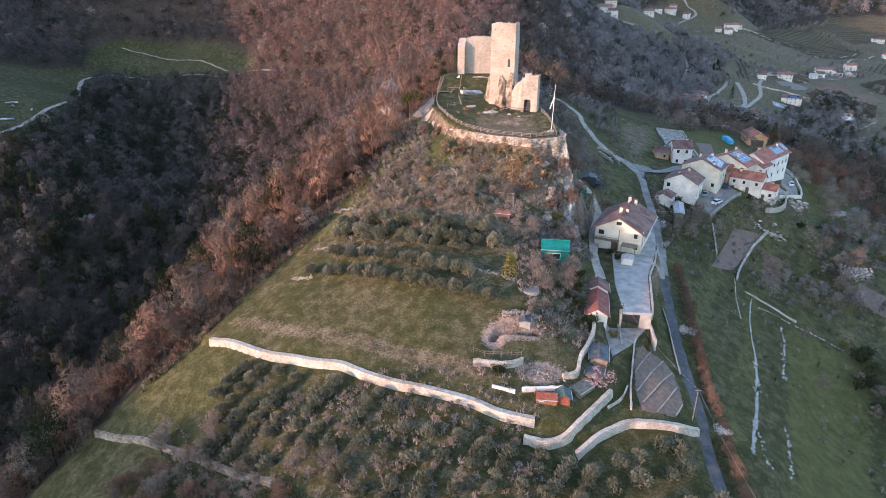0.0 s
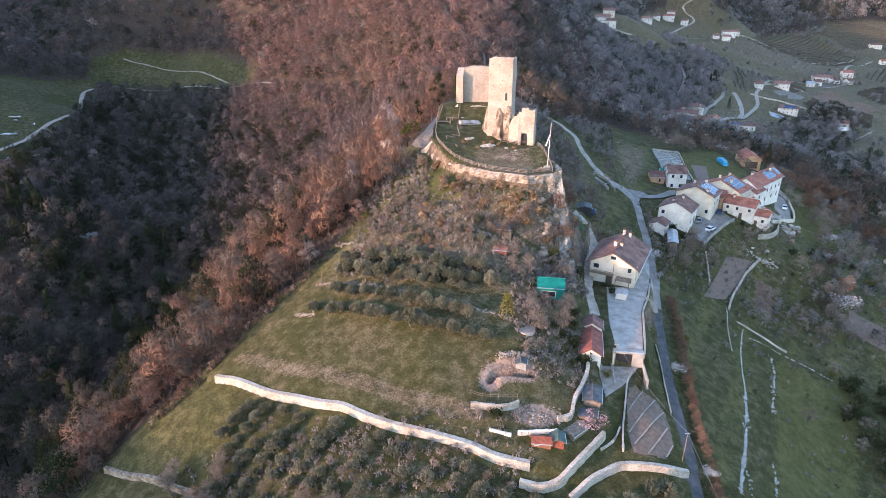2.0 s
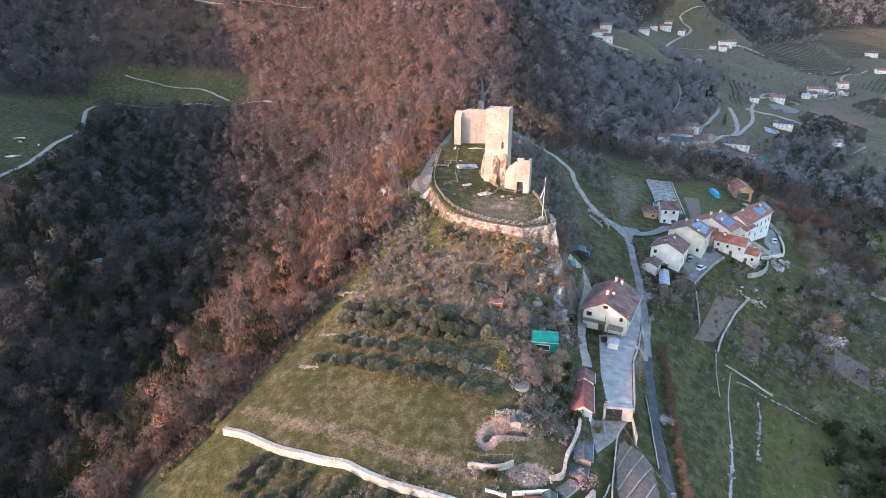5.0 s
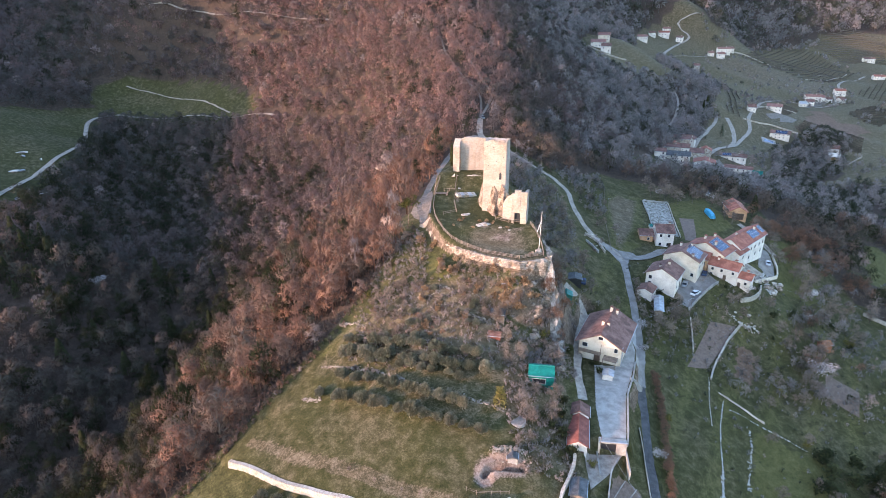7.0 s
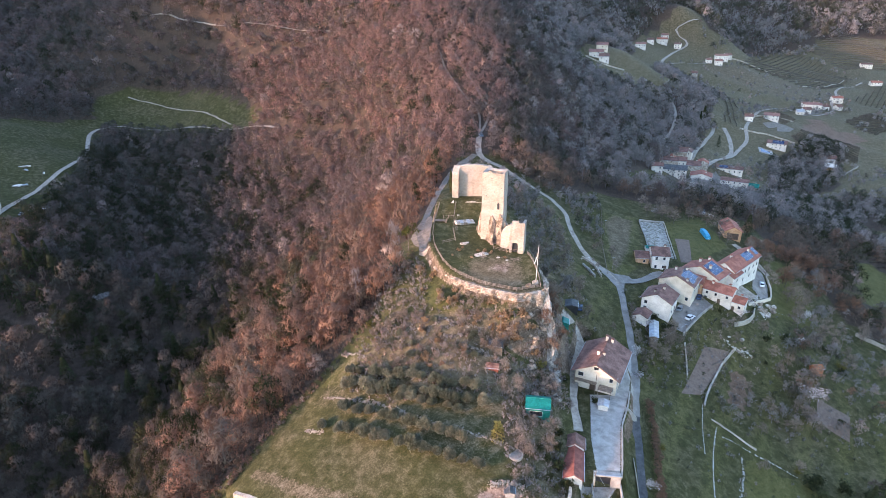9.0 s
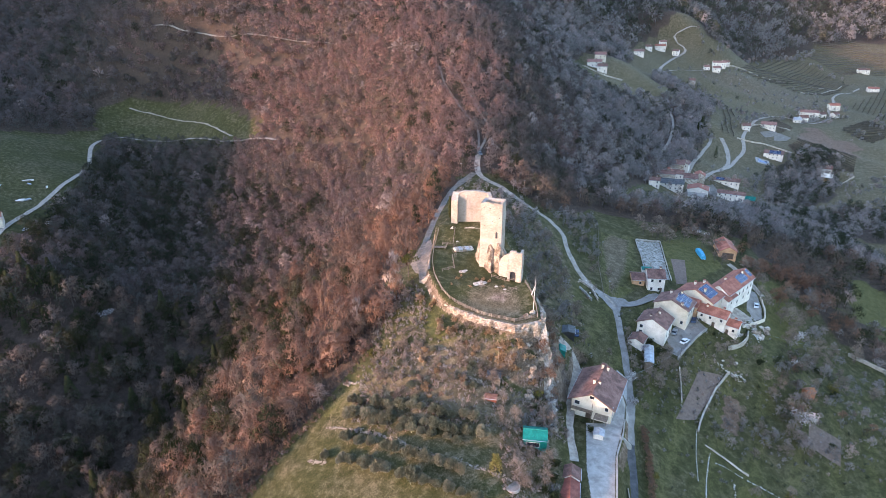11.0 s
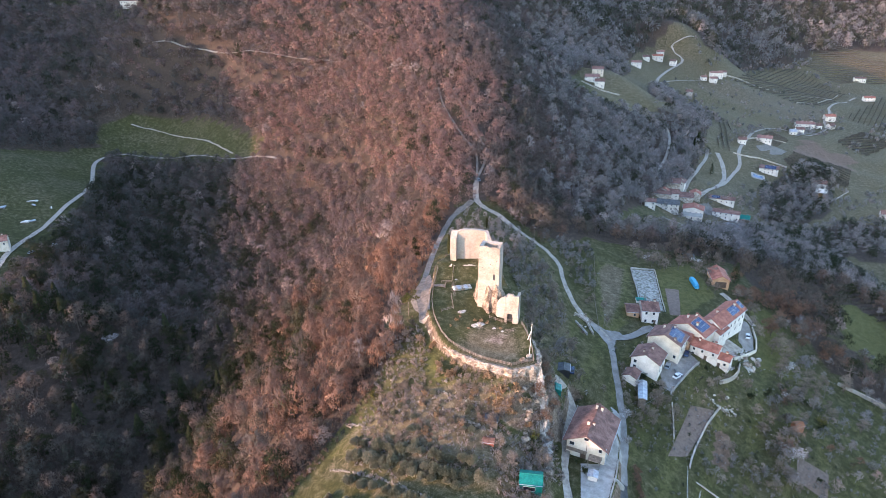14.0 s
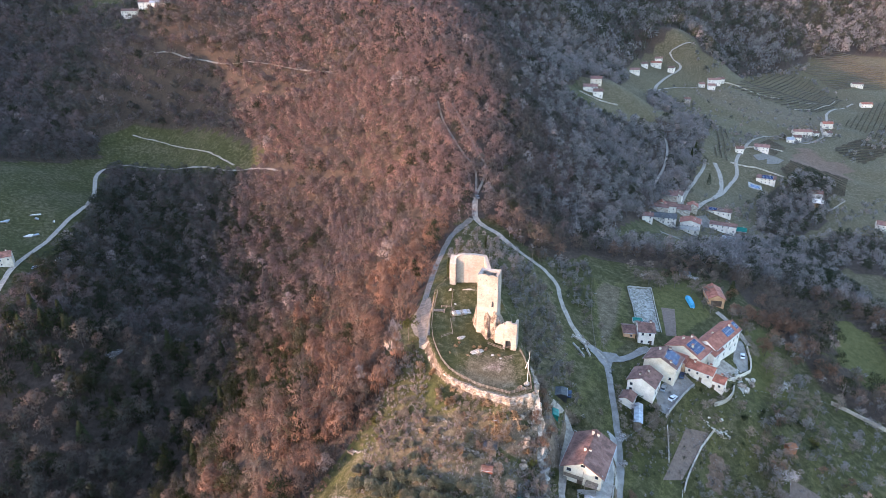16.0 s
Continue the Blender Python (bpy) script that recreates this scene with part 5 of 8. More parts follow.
# the stone buttress where the path meets the castle
part_walls = field_wall("path_wall", [(-6.2, 178.5), (-4.6, 176.2), (-2.6, 175.6)], 0.8, 0.5, M_CASTLE, "short pale stone wall at the path's end", 2.0)
# ---- houses ----
def house(label, x, y, yaw, w, l, base, eaves, ridge, wall, roof, along="y", wins=(), doors=(), chimneys=(), panels=(), name="house", over=0.55, group="", category="house", sink=2.5):
    """A gabled house: w across, l deep; the ridge runs along local y or x. wins: (face, centre, sill, width, height)."""
    h = thing(name, pose(x, y, base, 0, 0, yaw), label, category, group)
    e, r = eaves - base, ridge - base
    hw, hl = w / 2, l / 2
    bm = bmesh.new()
    if along == "y":
        prism(bm, [(-hw, -sink), (hw, -sink), (hw, e), (0, r), (-hw, e)], -hl, hl)
        swap = Matrix.Identity(4)
        span, run = hw, hl
    else:
        prism(bm, [(-hl, -sink), (hl, -sink), (hl, e), (0, r), (-hl, e)], -hw, hw)
        swap = pose(0, 0, 0, 0, 0, 90)
        bm.transform(swap)
        span, run = hl, hw
    body = part("wall", bm, wall, h)
    slope = (r - e) / span
    bm = bmesh.new()
    t = 0.22
    xo = span + over
    ez = e - over * slope
    prism(bm, [(-xo, ez), (0, r), (xo, ez), (xo, ez + t), (0, r + t), (-xo, ez + t)], -run - over * 0.7, run + over * 0.7)
    bmesh.ops.recalc_face_normals(bm, faces=bm.faces)
    bm.transform(swap)
    top = part("roof", bm, roof, h)
    bm = bmesh.new()
    rod(bm, swap @ Vector((0, -run - over * 0.7, r + t)), swap @ Vector((0, run + over * 0.7, r + t)), 0.16, sides=6)
    part("ridge_tiles", bm, roof, top)
    # gutters
    for sx in (-1, 1):
        bm = bmesh.new()
        rod(bm, swap @ Vector((sx * (xo + 0.04), -run - over * 0.6, ez + 0.05)), swap @ Vector((sx * (xo + 0.04), run + over * 0.6, ez + 0.05)), 0.09, sides=5)
        part("gutter", bm, M_METAL, top)
    faces = {"f": pose(0, -hl, 0), "b": pose(0, hl, 0, 0, 0, 180), "l": pose(-hw, 0, 0, 0, 0, -90), "r": pose(hw, 0, 0, 0, 0, 90)}
    for face, u, z, ww, hh in wins:
        m = faces[face] @ Matrix.Translation((u, 0, z))
        win = part("window", boxes((-ww / 2 - 0.12, ww / 2 + 0.12, -0.05, 0.1, -0.12, 0.0, m), (-ww / 2 - 0.10, -ww / 2, -0.03, 0.1, 0, hh, m), (ww / 2, ww / 2 + 0.10, -0.03, 0.1, 0, hh, m), (-ww / 2 - 0.10, ww / 2 + 0.10, -0.03, 0.1, hh, hh + 0.1, m)), M_TRIM, h)
        part("pane", boxes((-ww / 2, ww / 2, -0.012, 0.1, 0, hh, m)), M_GLASS, win)
    for face, u, ww, hh in doors:
        m = faces[face] @ Matrix.Translation((u, 0, 0))
        part("door", boxes((-ww / 2, ww / 2, -0.04, 0.1, 0, hh, m)), M_DOOR, h)
    for cx, cy, ch in chimneys:
        cz = r + t - slope * abs(cx if along == "y" else cy)
        chim = part("chimney", boxes((cx - 0.35, cx + 0.35, cy - 0.35, cy + 0.35, cz - 1.2, cz + ch)), M_CREAM, h)
        part("chimney_cap", boxes((cx - 0.5, cx + 0.5, cy - 0.5, cy + 0.5, cz + ch, cz + ch + 0.14), (cx - 0.3, cx + 0.3, cy - 0.3, cy + 0.3, cz + ch + 0.14, cz + ch + 0.3)), roof, chim)
    # solar panels: (side, first along, first down, columns, rows, width, height)
    for side, a0, d0, cols, rows, pw, ph in panels:
        tilt = math.atan(slope)
        for i in range(cols):
            for j in range(rows):
                along_c, down = a0 + (i + 0.5) * (pw + 0.04), d0 + (j + 0.5) * (ph + 0.04)
                px, pz = side * down * math.cos(tilt), r + t - down * math.sin(tilt)
                m = swap @ pose(px, along_c, pz + 0.10, 0, math.degrees(tilt) * side, 0)
                p = part("solar_panel", boxes((-ph / 2, ph / 2, -pw / 2, pw / 2, -0.03, 0.02, m)), M_METAL, h, "blue-black solar panel")
                part("pane", boxes((-ph / 2 + 0.04, ph / 2 - 0.04, -pw / 2 + 0.04, pw / 2 - 0.04, 0.02, 0.032, m)), M_PANEL, p)
    return h


M_TRIM = surface("stone_trim", (0.42, 0.40, 0.36), (0.52, 0.50, 0.46), (0.60, 0.58, 0.54), 0.8, 6, 0.9, 0.1, 0.01)
M_GLASS = surface("window_glass", (0.012, 0.014, 0.018), (0.02, 0.023, 0.028), (0.03, 0.034, 0.04), 1, 4, 0.08, 0.0, 0.01)
M_DOOR = surface("brown_door", (0.05, 0.03, 0.02), (0.08, 0.05, 0.03), (0.11, 0.07, 0.045), 0.6, 8, 0.6, 0.2, 0.01)
M_REDWOOD = surface("red_brown_boards", (0.14, 0.036, 0.018), (0.21, 0.056, 0.028), (0.28, 0.09, 0.048), 0.5, 8, 0.8, 0.2, 0.02)
M_ORANGE = surface("orange_boards", (0.16, 0.066, 0.030), (0.24, 0.10, 0.046), (0.32, 0.15, 0.07), 0.5, 8, 0.8, 0.2, 0.02)
M_SLATE = surface("grey_corrugated_sheet", (0.042, 0.041, 0.040), (0.068, 0.067, 0.066), (0.105, 0.104, 0.103), 1.2, 8, 0.7, 0.3, 0.03)
M_FELT = surface("green_roofing_felt", (0.03, 0.05, 0.042), (0.05, 0.078, 0.066), (0.08, 0.11, 0.095), 1.2, 8, 0.8, 0.3, 0.03)

# farm below the castle
farm = house("large cream farmhouse with a brown tiled roof beside the yard", 48.2, 146.0, -27.5, 11.8, 15.8, 39.7, 45.4, 48.6, M_CREAM, M_TILE_OLD,
             wins=[("f", 0.0, 7.0, 1.3, 0.9), ("f", -4.2, 3.9, 1.4, 1.2), ("f", 4.7, 1.2, 0.9, 1.1), ("f", 4.4, 4.1, 0.9, 1.2)] + [("r", u, z, 0.9, 1.4) for u in (-5.5, -2.2, 1.2, 4.6) for z in (1.2, 4.0)],
             doors=[("f", -0.6, 1.6, 2.3)], chimneys=[(-0.9, -2.2, 1.3), (-0.4, 6.2, 1.5), (1.2, 6.4, 1.2), (0.6, -1.8, 0.8)], over=1.15)
balc = part("balcony", boxes((-5.6, 0.6, -9.2, -7.7, 2.75, 2.95), (-5.6, 0.6, -9.2, -9.12, 3.75, 3.85), (-5.65, -5.5, -9.2, -9.05, -0.2, 6.3), (0.45, 0.6, -9.2, -9.05, -0.2, 6.3)), M_WOOD, farm, "timber balcony with turned rails")
for i in range(26):
    part("baluster", boxes((-5.5 + i * 0.24, -5.42 + i * 0.24, -9.18, -9.12, 2.95, 3.75)), M_WOOD, balc)
part("porch_door", boxes((0.8, 2.0, -7.78, -7.6, 0, 2.4)), M_REDWOOD, farm)
part("downpipe", boxes((6.05, 6.2, -7.85, -7.72, 0, 6.2)), M_METAL, farm)
part("porch_roof", boxes((1.4, 5.2, -10.6, -7.7, 2.5, 2.65), (1.5, 1.65, -10.5, -10.35, 0, 2.5), (4.9, 5.05, -10.5, -10.35, 0, 2.5)), M_WOOD, farm)
shed0 = house("small white storage box beside the farmhouse", 45.2, 131.3, -20, 2.6, 2.8, 39.7, 41.2, 41.5, M_PLASTER, M_METAL, over=0.15, name="shed", category="shed")

house("small white outbuilding with a long red tiled roof", 32.5, 109.4, -13, 4.2, 9.4, 36.6, 40.3, 41.5, M_PLASTER, M_TILE_DEEP, wins=[("f", -0.6, 1.6, 0.9, 1.0)], doors=[("f", 1.0, 1.0, 2.1)], name="outbuilding", over=0.4)
house("grey tiled rear part of the outbuilding", 34.2, 116.2, -13, 4.5, 3.8, 38.0, 41.0, 42.2, M_PLASTER, M_TILE_OLD, name="outbuilding", over=0.35)


def garage():
    g = thing("garage", pose(39.6, 106.2, 36.4, 0, 0, -8), "concrete garage under the yard terrace with a wide dark door", "garage")
    part("wall", boxes((-2.9, -2.4, -0.1, 1.2, -1, 3.2)), M_CREAM, g)
    part("wall", boxes((1.2, 3.4, -0.1, 1.2, -1, 3.2)), M_CONCRETE, g)
    part("lintel", boxes((-2.9, 3.4, -0.3, 1.2, 3.2, 3.55)), M_CONCRETE, g)
    part("door", boxes((-2.4, 1.2, 0.5, 0.7, -0.5, 3.2)), M_DARK, g, "dark green folding garage door")
    part("side_wall", boxes((-3.2, -2.9, -7.5, 1.2, -1.5, 0.5)), M_CONCRETE, g)
    part("side_wall", boxes((3.4, 3.7, -6.0, 1.2, -1.5, 0.9)), M_CONCRETE, g)
    lp = part("terrace_edge", boxes((-2.9, 3.6, -0.35, -0.15, 3.55, 3.75)), M_METAL, g)
    return g


garage()
house("rust-red tin hut below the castle slope", 14.6, 133.4, -12, 3.2, 2.2, 50.9, 52.3, 52.8, M_REDWOOD, M_TILE_OLD, along="x", name="hut", category="hut", over=0.25, sink=1.5)
house("low grey timber frame against the bank", 24.9, 86.6, 40, 4.4, 2.2, 35.2, 36.0, 36.2, M_WOOD, M_WOOD, along="x", name="store", category="shed", over=0.15, sink=1.5)
# green garden shelter
gs_ = house("green tarpaulin shelter on the bank", 25.6, 123.4, -9, 6.2, 5.0, 44.6, 47.7, 48.9, M_GREENSHEET, M_GREENSHEET, along="x", name="garden_shelter", category="shelter", wins=[("f", -0.5, 0.9, 3.2, 1.3)], over=0.2)
part("ramp", boxes((0.4, 0.9, -9.0, -3.1, -1.6, -1.4)), M_WOOD, gs_)
house("dark grey hut among the shrubs", 15.9, 139.2, -15, 3.8, 3.0, 54.2, 55.7, 56.2, M_WOOD, M_SLATE, along="x", name="hut", category="hut", over=0.25)
# garden sheds near the terrace foot
house("orange timber garden hut with a dark roof", 17.9, 83.2, -6, 3.4, 1.7, 35.5, 36.5, 36.9, M_ORANGE, M_REDWOOD, along="x", name="garden_hut", category="hut", wins=[("f", -0.9, 0.5, 0.5, 0.4)], over=0.25, sink=1.5)
house("red-brown timber garden hut with a green felt roof", 20.9, 83.8, -6, 2.2, 2.4, 35.3, 36.5, 37.1, M_REDWOOD, M_FELT, name="garden_hut", category="hut", over=0.3, sink=1.5)
house("grey corrugated lean-to shed against the rock wall", 29.7, 94.9, -15, 3.2, 5.0, 36.0, 37.6, 38.0, M_WOOD, M_SLATE, name="shed", category="shed", over=0.25, sink=1.5)
house("low grey shed against the rock wall", 27.9, 90.4, -15, 3.2, 2.4, 35.4, 36.5, 36.7, M_WOOD, M_SLATE, name="shed", category="shed", over=0.2, sink=1.5)
house("small stone hut beside the dug pit", 15.9, 99.6, -4, 2.1, 2.1, 40.4, 42.2, 42.5, M_CONCRETE, M_SLATE, name="hut", category="hut", over=0.2, sink=1.5)
house("dark car shelter by the drive", 44.2, 172.6, -10, 4.0, 4.5, 47.2, 49.8, 50.2, M_DARK, M_SLATE, name="car_shelter", category="shelter", over=0.2)
house("teal garden shed by the drive", 39.4, 161.8, -10, 3.4, 3.4, 47.2, 49.2, 49.8, M_GREENSHEET, M_GREENSHEET, name="garden_shed", category="shed", over=0.15)
house("long pale sheet-metal roof of a lean-to", 73.4, 173.2, -18, 2.6, 11.0, 37.0, 39.4, 39.7, M_WOOD, M_METAL, name="lean_to", category="shed", over=0.2)
house("low brown tiled outbuilding below the white house", 71.6, 180.8, -34, 5.0, 5.6, 38.6, 41.2, 42.2, M_PLASTER, M_TILE_OLD, name="outbuilding", over=0.3)

# upper village
V = dict(group="village houses")
house("tall narrow pale stone house with solar panels on its roof", 90.0, 219.6, -9, 6.6, 9.0, 41.6, 48.0, 49.8, M_PLASTER, M_TILE_OLD, along="x", wins=[("f", u, z, 0.85, 1.15) for u in (-1.7, 1.3) for z in (1.0, 4.6)] + [("l", u, 4.6, 0.8, 1.1) for u in (-2, 2)], doors=[("f", 1.9, 1.1, 2.2)], panels=[(1, -2.4, 0.4, 4, 2, 1.15, 1.75)], chimneys=[(2.0, 0.6, 0.9)], **V)
house("pink stone annexe with a brown tiled roof", 83.8, 222.4, -9, 5.0, 7.0, 42.4, 45.6, 46.8, M_OCHRE, M_TILE_OLD, along="x", wins=[("f", 0.8, 1.2, 0.8, 1.0)], **V)
house("broad cream house with rows of solar panels", 90.3, 197.7, -37, 12.4, 9.4, 39.6, 46.6, 49.4, M_CREAM, M_TILE_OLD, panels=[(1, -3.2, 0.9, 3, 3, 1.1, 1.8), (1, 0.4, 0.5, 3, 3, 1.1, 1.8)], chimneys=[(-2.4, 2.5, 1.2), (1.2, 3.4, 1.0), (3.6, -3.6, 0.8)], wins=[("r", 1.5, 3.6, 0.9, 1.2), ("r", -2.0, 3.6, 0.9, 1.2), ("f", 4.6, 1.0, 0.9, 1.2)], **V)
house("white plastered house with a brown tiled roof above the lane", 79.8, 187.7, -34.6, 10.2, 9.6, 39.0, 44.6, 47.2, M_PLASTER, M_TILE_OLD, wins=[("f", -3.6, 3.6, 1.0, 1.2), ("f", -3.6, 1.2, 1.0, 1.3), ("r", -2.2, 3.9, 0.9, 1.2), ("r", 1.6, 3.9, 0.9, 1.2), ("r", -2.2, 1.0, 0.9, 1.2)], doors=[("r", 1.8, 1.2, 2.2)], chimneys=[(0.8, 1.2, 0.9), (-1.4, -2.0, 0.7)], **V)
house("long cream house with a dark panelled roof slope", 103.7, 206.6, -47, 14.6, 9.6, 39.0, 45.6, 48.8, M_CREAM, M_TILE_RED, panels=[(1, -3.9, 0.5, 6, 3, 1.15, 1.9)], chimneys=[(-3.2, 2.0, 1.3), (-0.5, 3.6, 1.1), (2.6, -2.2, 1.4)], wins=[("f", 3.6, 3.8, 0.9, 1.2), ("f", 0.5, 3.8, 0.9, 1.2), ("f", 5.4, 1.0, 0.9, 1.3)], **V)
house("white row house with a red tiled roof facing the car park", 106.0, 197.2, -41, 10.4, 5.8, 37.4, 42.4, 44.2, M_PLASTER, M_TILE_RED, along="x", wins=[("f", -3.6, 3.0, 0.8, 1.0), ("f", -0.4, 3.0, 0.8, 1.0), ("f", 3.6, 3.0, 0.8, 1.0), ("f", -3.8, 0.8, 0.9, 1.1)], doors=[("f", 1.0, 1.1, 2.1)], chimneys=[(3.2, 0.6, 0.8), (-2.6, -0.4, 0.7)], **V)
house("ochre link house with a red roof and open loggia", 99.4, 201.4, -41, 4.4, 5.4, 38.6, 44.2, 45.8, M_OCHRE, M_TILE_RED, along="x", wins=[("f", -0.9, 0.8, 1.0, 1.2), ("f", 0.8, 3.2, 1.2, 1.3)], **V)
house("small low white house with a red roof at the terrace end", 112.0, 193.2, -41, 4.8, 5.0, 35.6, 39.6, 40.9, M_PLASTER, M_TILE_RED, along="x", wins=[("f", 0.9, 1.6, 0.8, 1.0)], doors=[("f", -1.2, 1.0, 2.0)], chimneys=[(0.4, 0.8, 0.8)], **V)
house("long white house with red roof and solar panels", 120.8, 216.2, -48, 8.4, 24.0, 37.0, 45.4, 48.0, M_PLASTER, M_TILE_RED, panels=[(1, 0.2, 0.6, 6, 2, 1.15, 1.8), (1, 9.4, 0.6, 2, 2, 1.2, 1.7)], wins=[("r", u, z, 0.9, 1.3) for u in (-8, -4.5, -1, 2.5, 6.5, 10) for z in (4.6,)] + [("r", u, 1.2, 0.9, 1.3) for u in (-7, -2, 4, 9)] + [("b", 1.6, 4.8, 0.9, 1.2)], chimneys=[(1.0, 6.8, 1.2), (-1.4, -3.6, 1.0)], **V)
house("red-roofed lower wing of the long white house", 113.4, 208.4, -48, 8.6, 8.0, 37.6, 44.0, 46.0, M_PLASTER, M_TILE_RED, chimneys=[(1.2, 1.4, 1.0)], wins=[("f", 2.0, 1.0, 1.0, 1.5), ("r", 0, 3.6, 0.9, 1.2)], **V)
house("barn with an orange tiled roof and a wide grey door", 137.6, 258.6, -12, 7.4, 13.0, 39.6, 43.6, 45.6, M_OCHRE, M_TILE_RED, doors=[("f", 0, 5.0, 3.0)], name="barn", category="barn", **V)
house("small open shed with a grey roof at the wood's edge", 131.5, 281.0, -15, 5.0, 4.0, 41.4, 43.8, 44.3, M_WOOD, M_SLATE, along="x", name="shed", category="shed")
house("white metal hut with a green roof in the gravel garden", 90.4, 231.0, -9, 4.0, 3.0, 43.0, 45.0, 45.4, M_PLASTER, M_GREENSHEET, along="x", name="shed", category="shed", over=0.15)
house("orange roofed field shed among the trees", 132.6, 172.4, 10, 3.4, 2.8, 22.0, 24.0, 24.7, M_ORANGE, M_ORANGE, along="x", name="field_shed", category="shed", over=0.2)

# hamlet in the valley and farms beyond it
def far_house(x, y, yaw, w, l, h, label, wall=None, roof=None, along="x", rise=2.2, base=None, win=True, grp="valley houses", front=False, panels=()):
    """x, y: the middle of the house or, with front, the middle of its front wall."""
    if front:
        x, y = x - math.sin(math.radians(yaw)) * l / 2, y + math.cos(math.radians(yaw)) * l / 2
    b = (gz(x, y) if base is None else base) - 0.2
    n = max(2, int(w // 3.4))
    ws = [("f", (k + 0.5) * w / n - w / 2, z, 0.75, 1.05) for k in range(n) for z in ((0.9, 3.6) if h > 4.8 else (1.1,)) if (k * 7 + int(w) + int(z)) % 5] if win else ()
    return house(label, x, y, yaw, w, l, b, b + h, b + h + rise, wall or M_PLASTER, roof or M_TILE_OLD, along=along, wins=ws, over=0.5, group=grp, chimneys=((w * 0.2, 0.3, 0.9),), panels=panels)


HAMLET = (
    (182, 445, -22, 17, 13, 4.6, "old farmhouse with a broad brown roof in the hamlet", M_STONE, M_TILE_OLD, "x"),
    (192, 449.6, -30, 8.5, 10, 5.4, "white gabled barn with a dark arched doorway in the hamlet", M_PLASTER, M_TILE_OLD, "y"),
    (164.5, 411.5, -22, 13, 8, 4.2, "low house with a brown roof in the hamlet", M_STONE, M_TILE_OLD, "x"),
    (169, 419, -22, 6, 6, 4.6, "small house with an orange tiled roof in the hamlet", M_CREAM, M_TILE_RED, "y"),
    (177, 420.5, -22, 8, 9, 6.2, "pale rendered house with a brown roof in the hamlet", M_PLASTER, M_TILE_OLD, "x"),
    (162, 393.8, -18, 17, 8, 5.0, "long white house with a grey roof in the hamlet", M_PLASTER, M_SLATE, "x"),
    (145, 379.6, -18, 7, 7, 5.2, "small white two-storey house at the hamlet's edge", M_PLASTER, M_TILE_OLD, "x"),
    (202.4, 440, -22, 8, 8, 5.0, "house with an orange tiled gable roof in the hamlet", M_STONE, M_TILE_RED, "y"),
    (191.4, 430.4, -22, 10, 12, 4.6, "old house with a brown tiled roof in the hamlet", M_STONE, M_TILE_OLD, "x"),
    (185, 401, -24, 14, 11, 6.6, "tall white house with a red tiled roof in the hamlet", M_PLASTER, M_TILE_RED, "y"),
    (182, 395, -24, 13, 4, 3.4, "low white front wing with a terrace roof", M_PLASTER, M_CONCRETE, "x"),
    (226, 444, -28, 19, 8, 3.6, "long low white house with a grey roof in the hamlet", M_PLASTER, M_TILE_OLD, "x"),
    (218.6, 418.6, -28, 19, 8, 5.2, "white two-storey house with a brown roof in the hamlet", M_PLASTER, M_TILE_OLD, "x"),
    (211.7, 394, -28, 8.5, 6, 3.4, "bright white store with a pale metal roof in the hamlet", M_PLASTER, M_METAL, "x"),
    (233, 418, -28, 7, 5, 2.8, "small shed with a green sheet roof in the hamlet", M_WOOD, M_GREENSHEET, "x"),
    (228, 405.6, -28, 9, 7, 2.8, "low grey shed in the hamlet", M_CONCRETE, M_SLATE, "x"),
)
for x, y, yaw, w, l, h, label, wall, roof, along in HAMLET:
    far_house(x, y, yaw, w, l, h, label, wall, roof, along, front=True, win=wall is M_PLASTER, rise=1.3 if "low" in label or "store" in label else 2.0, panels=((-1, 1.5, 0.4, 5, 2, 1.2, 1.7),) if "long low" in label else ())
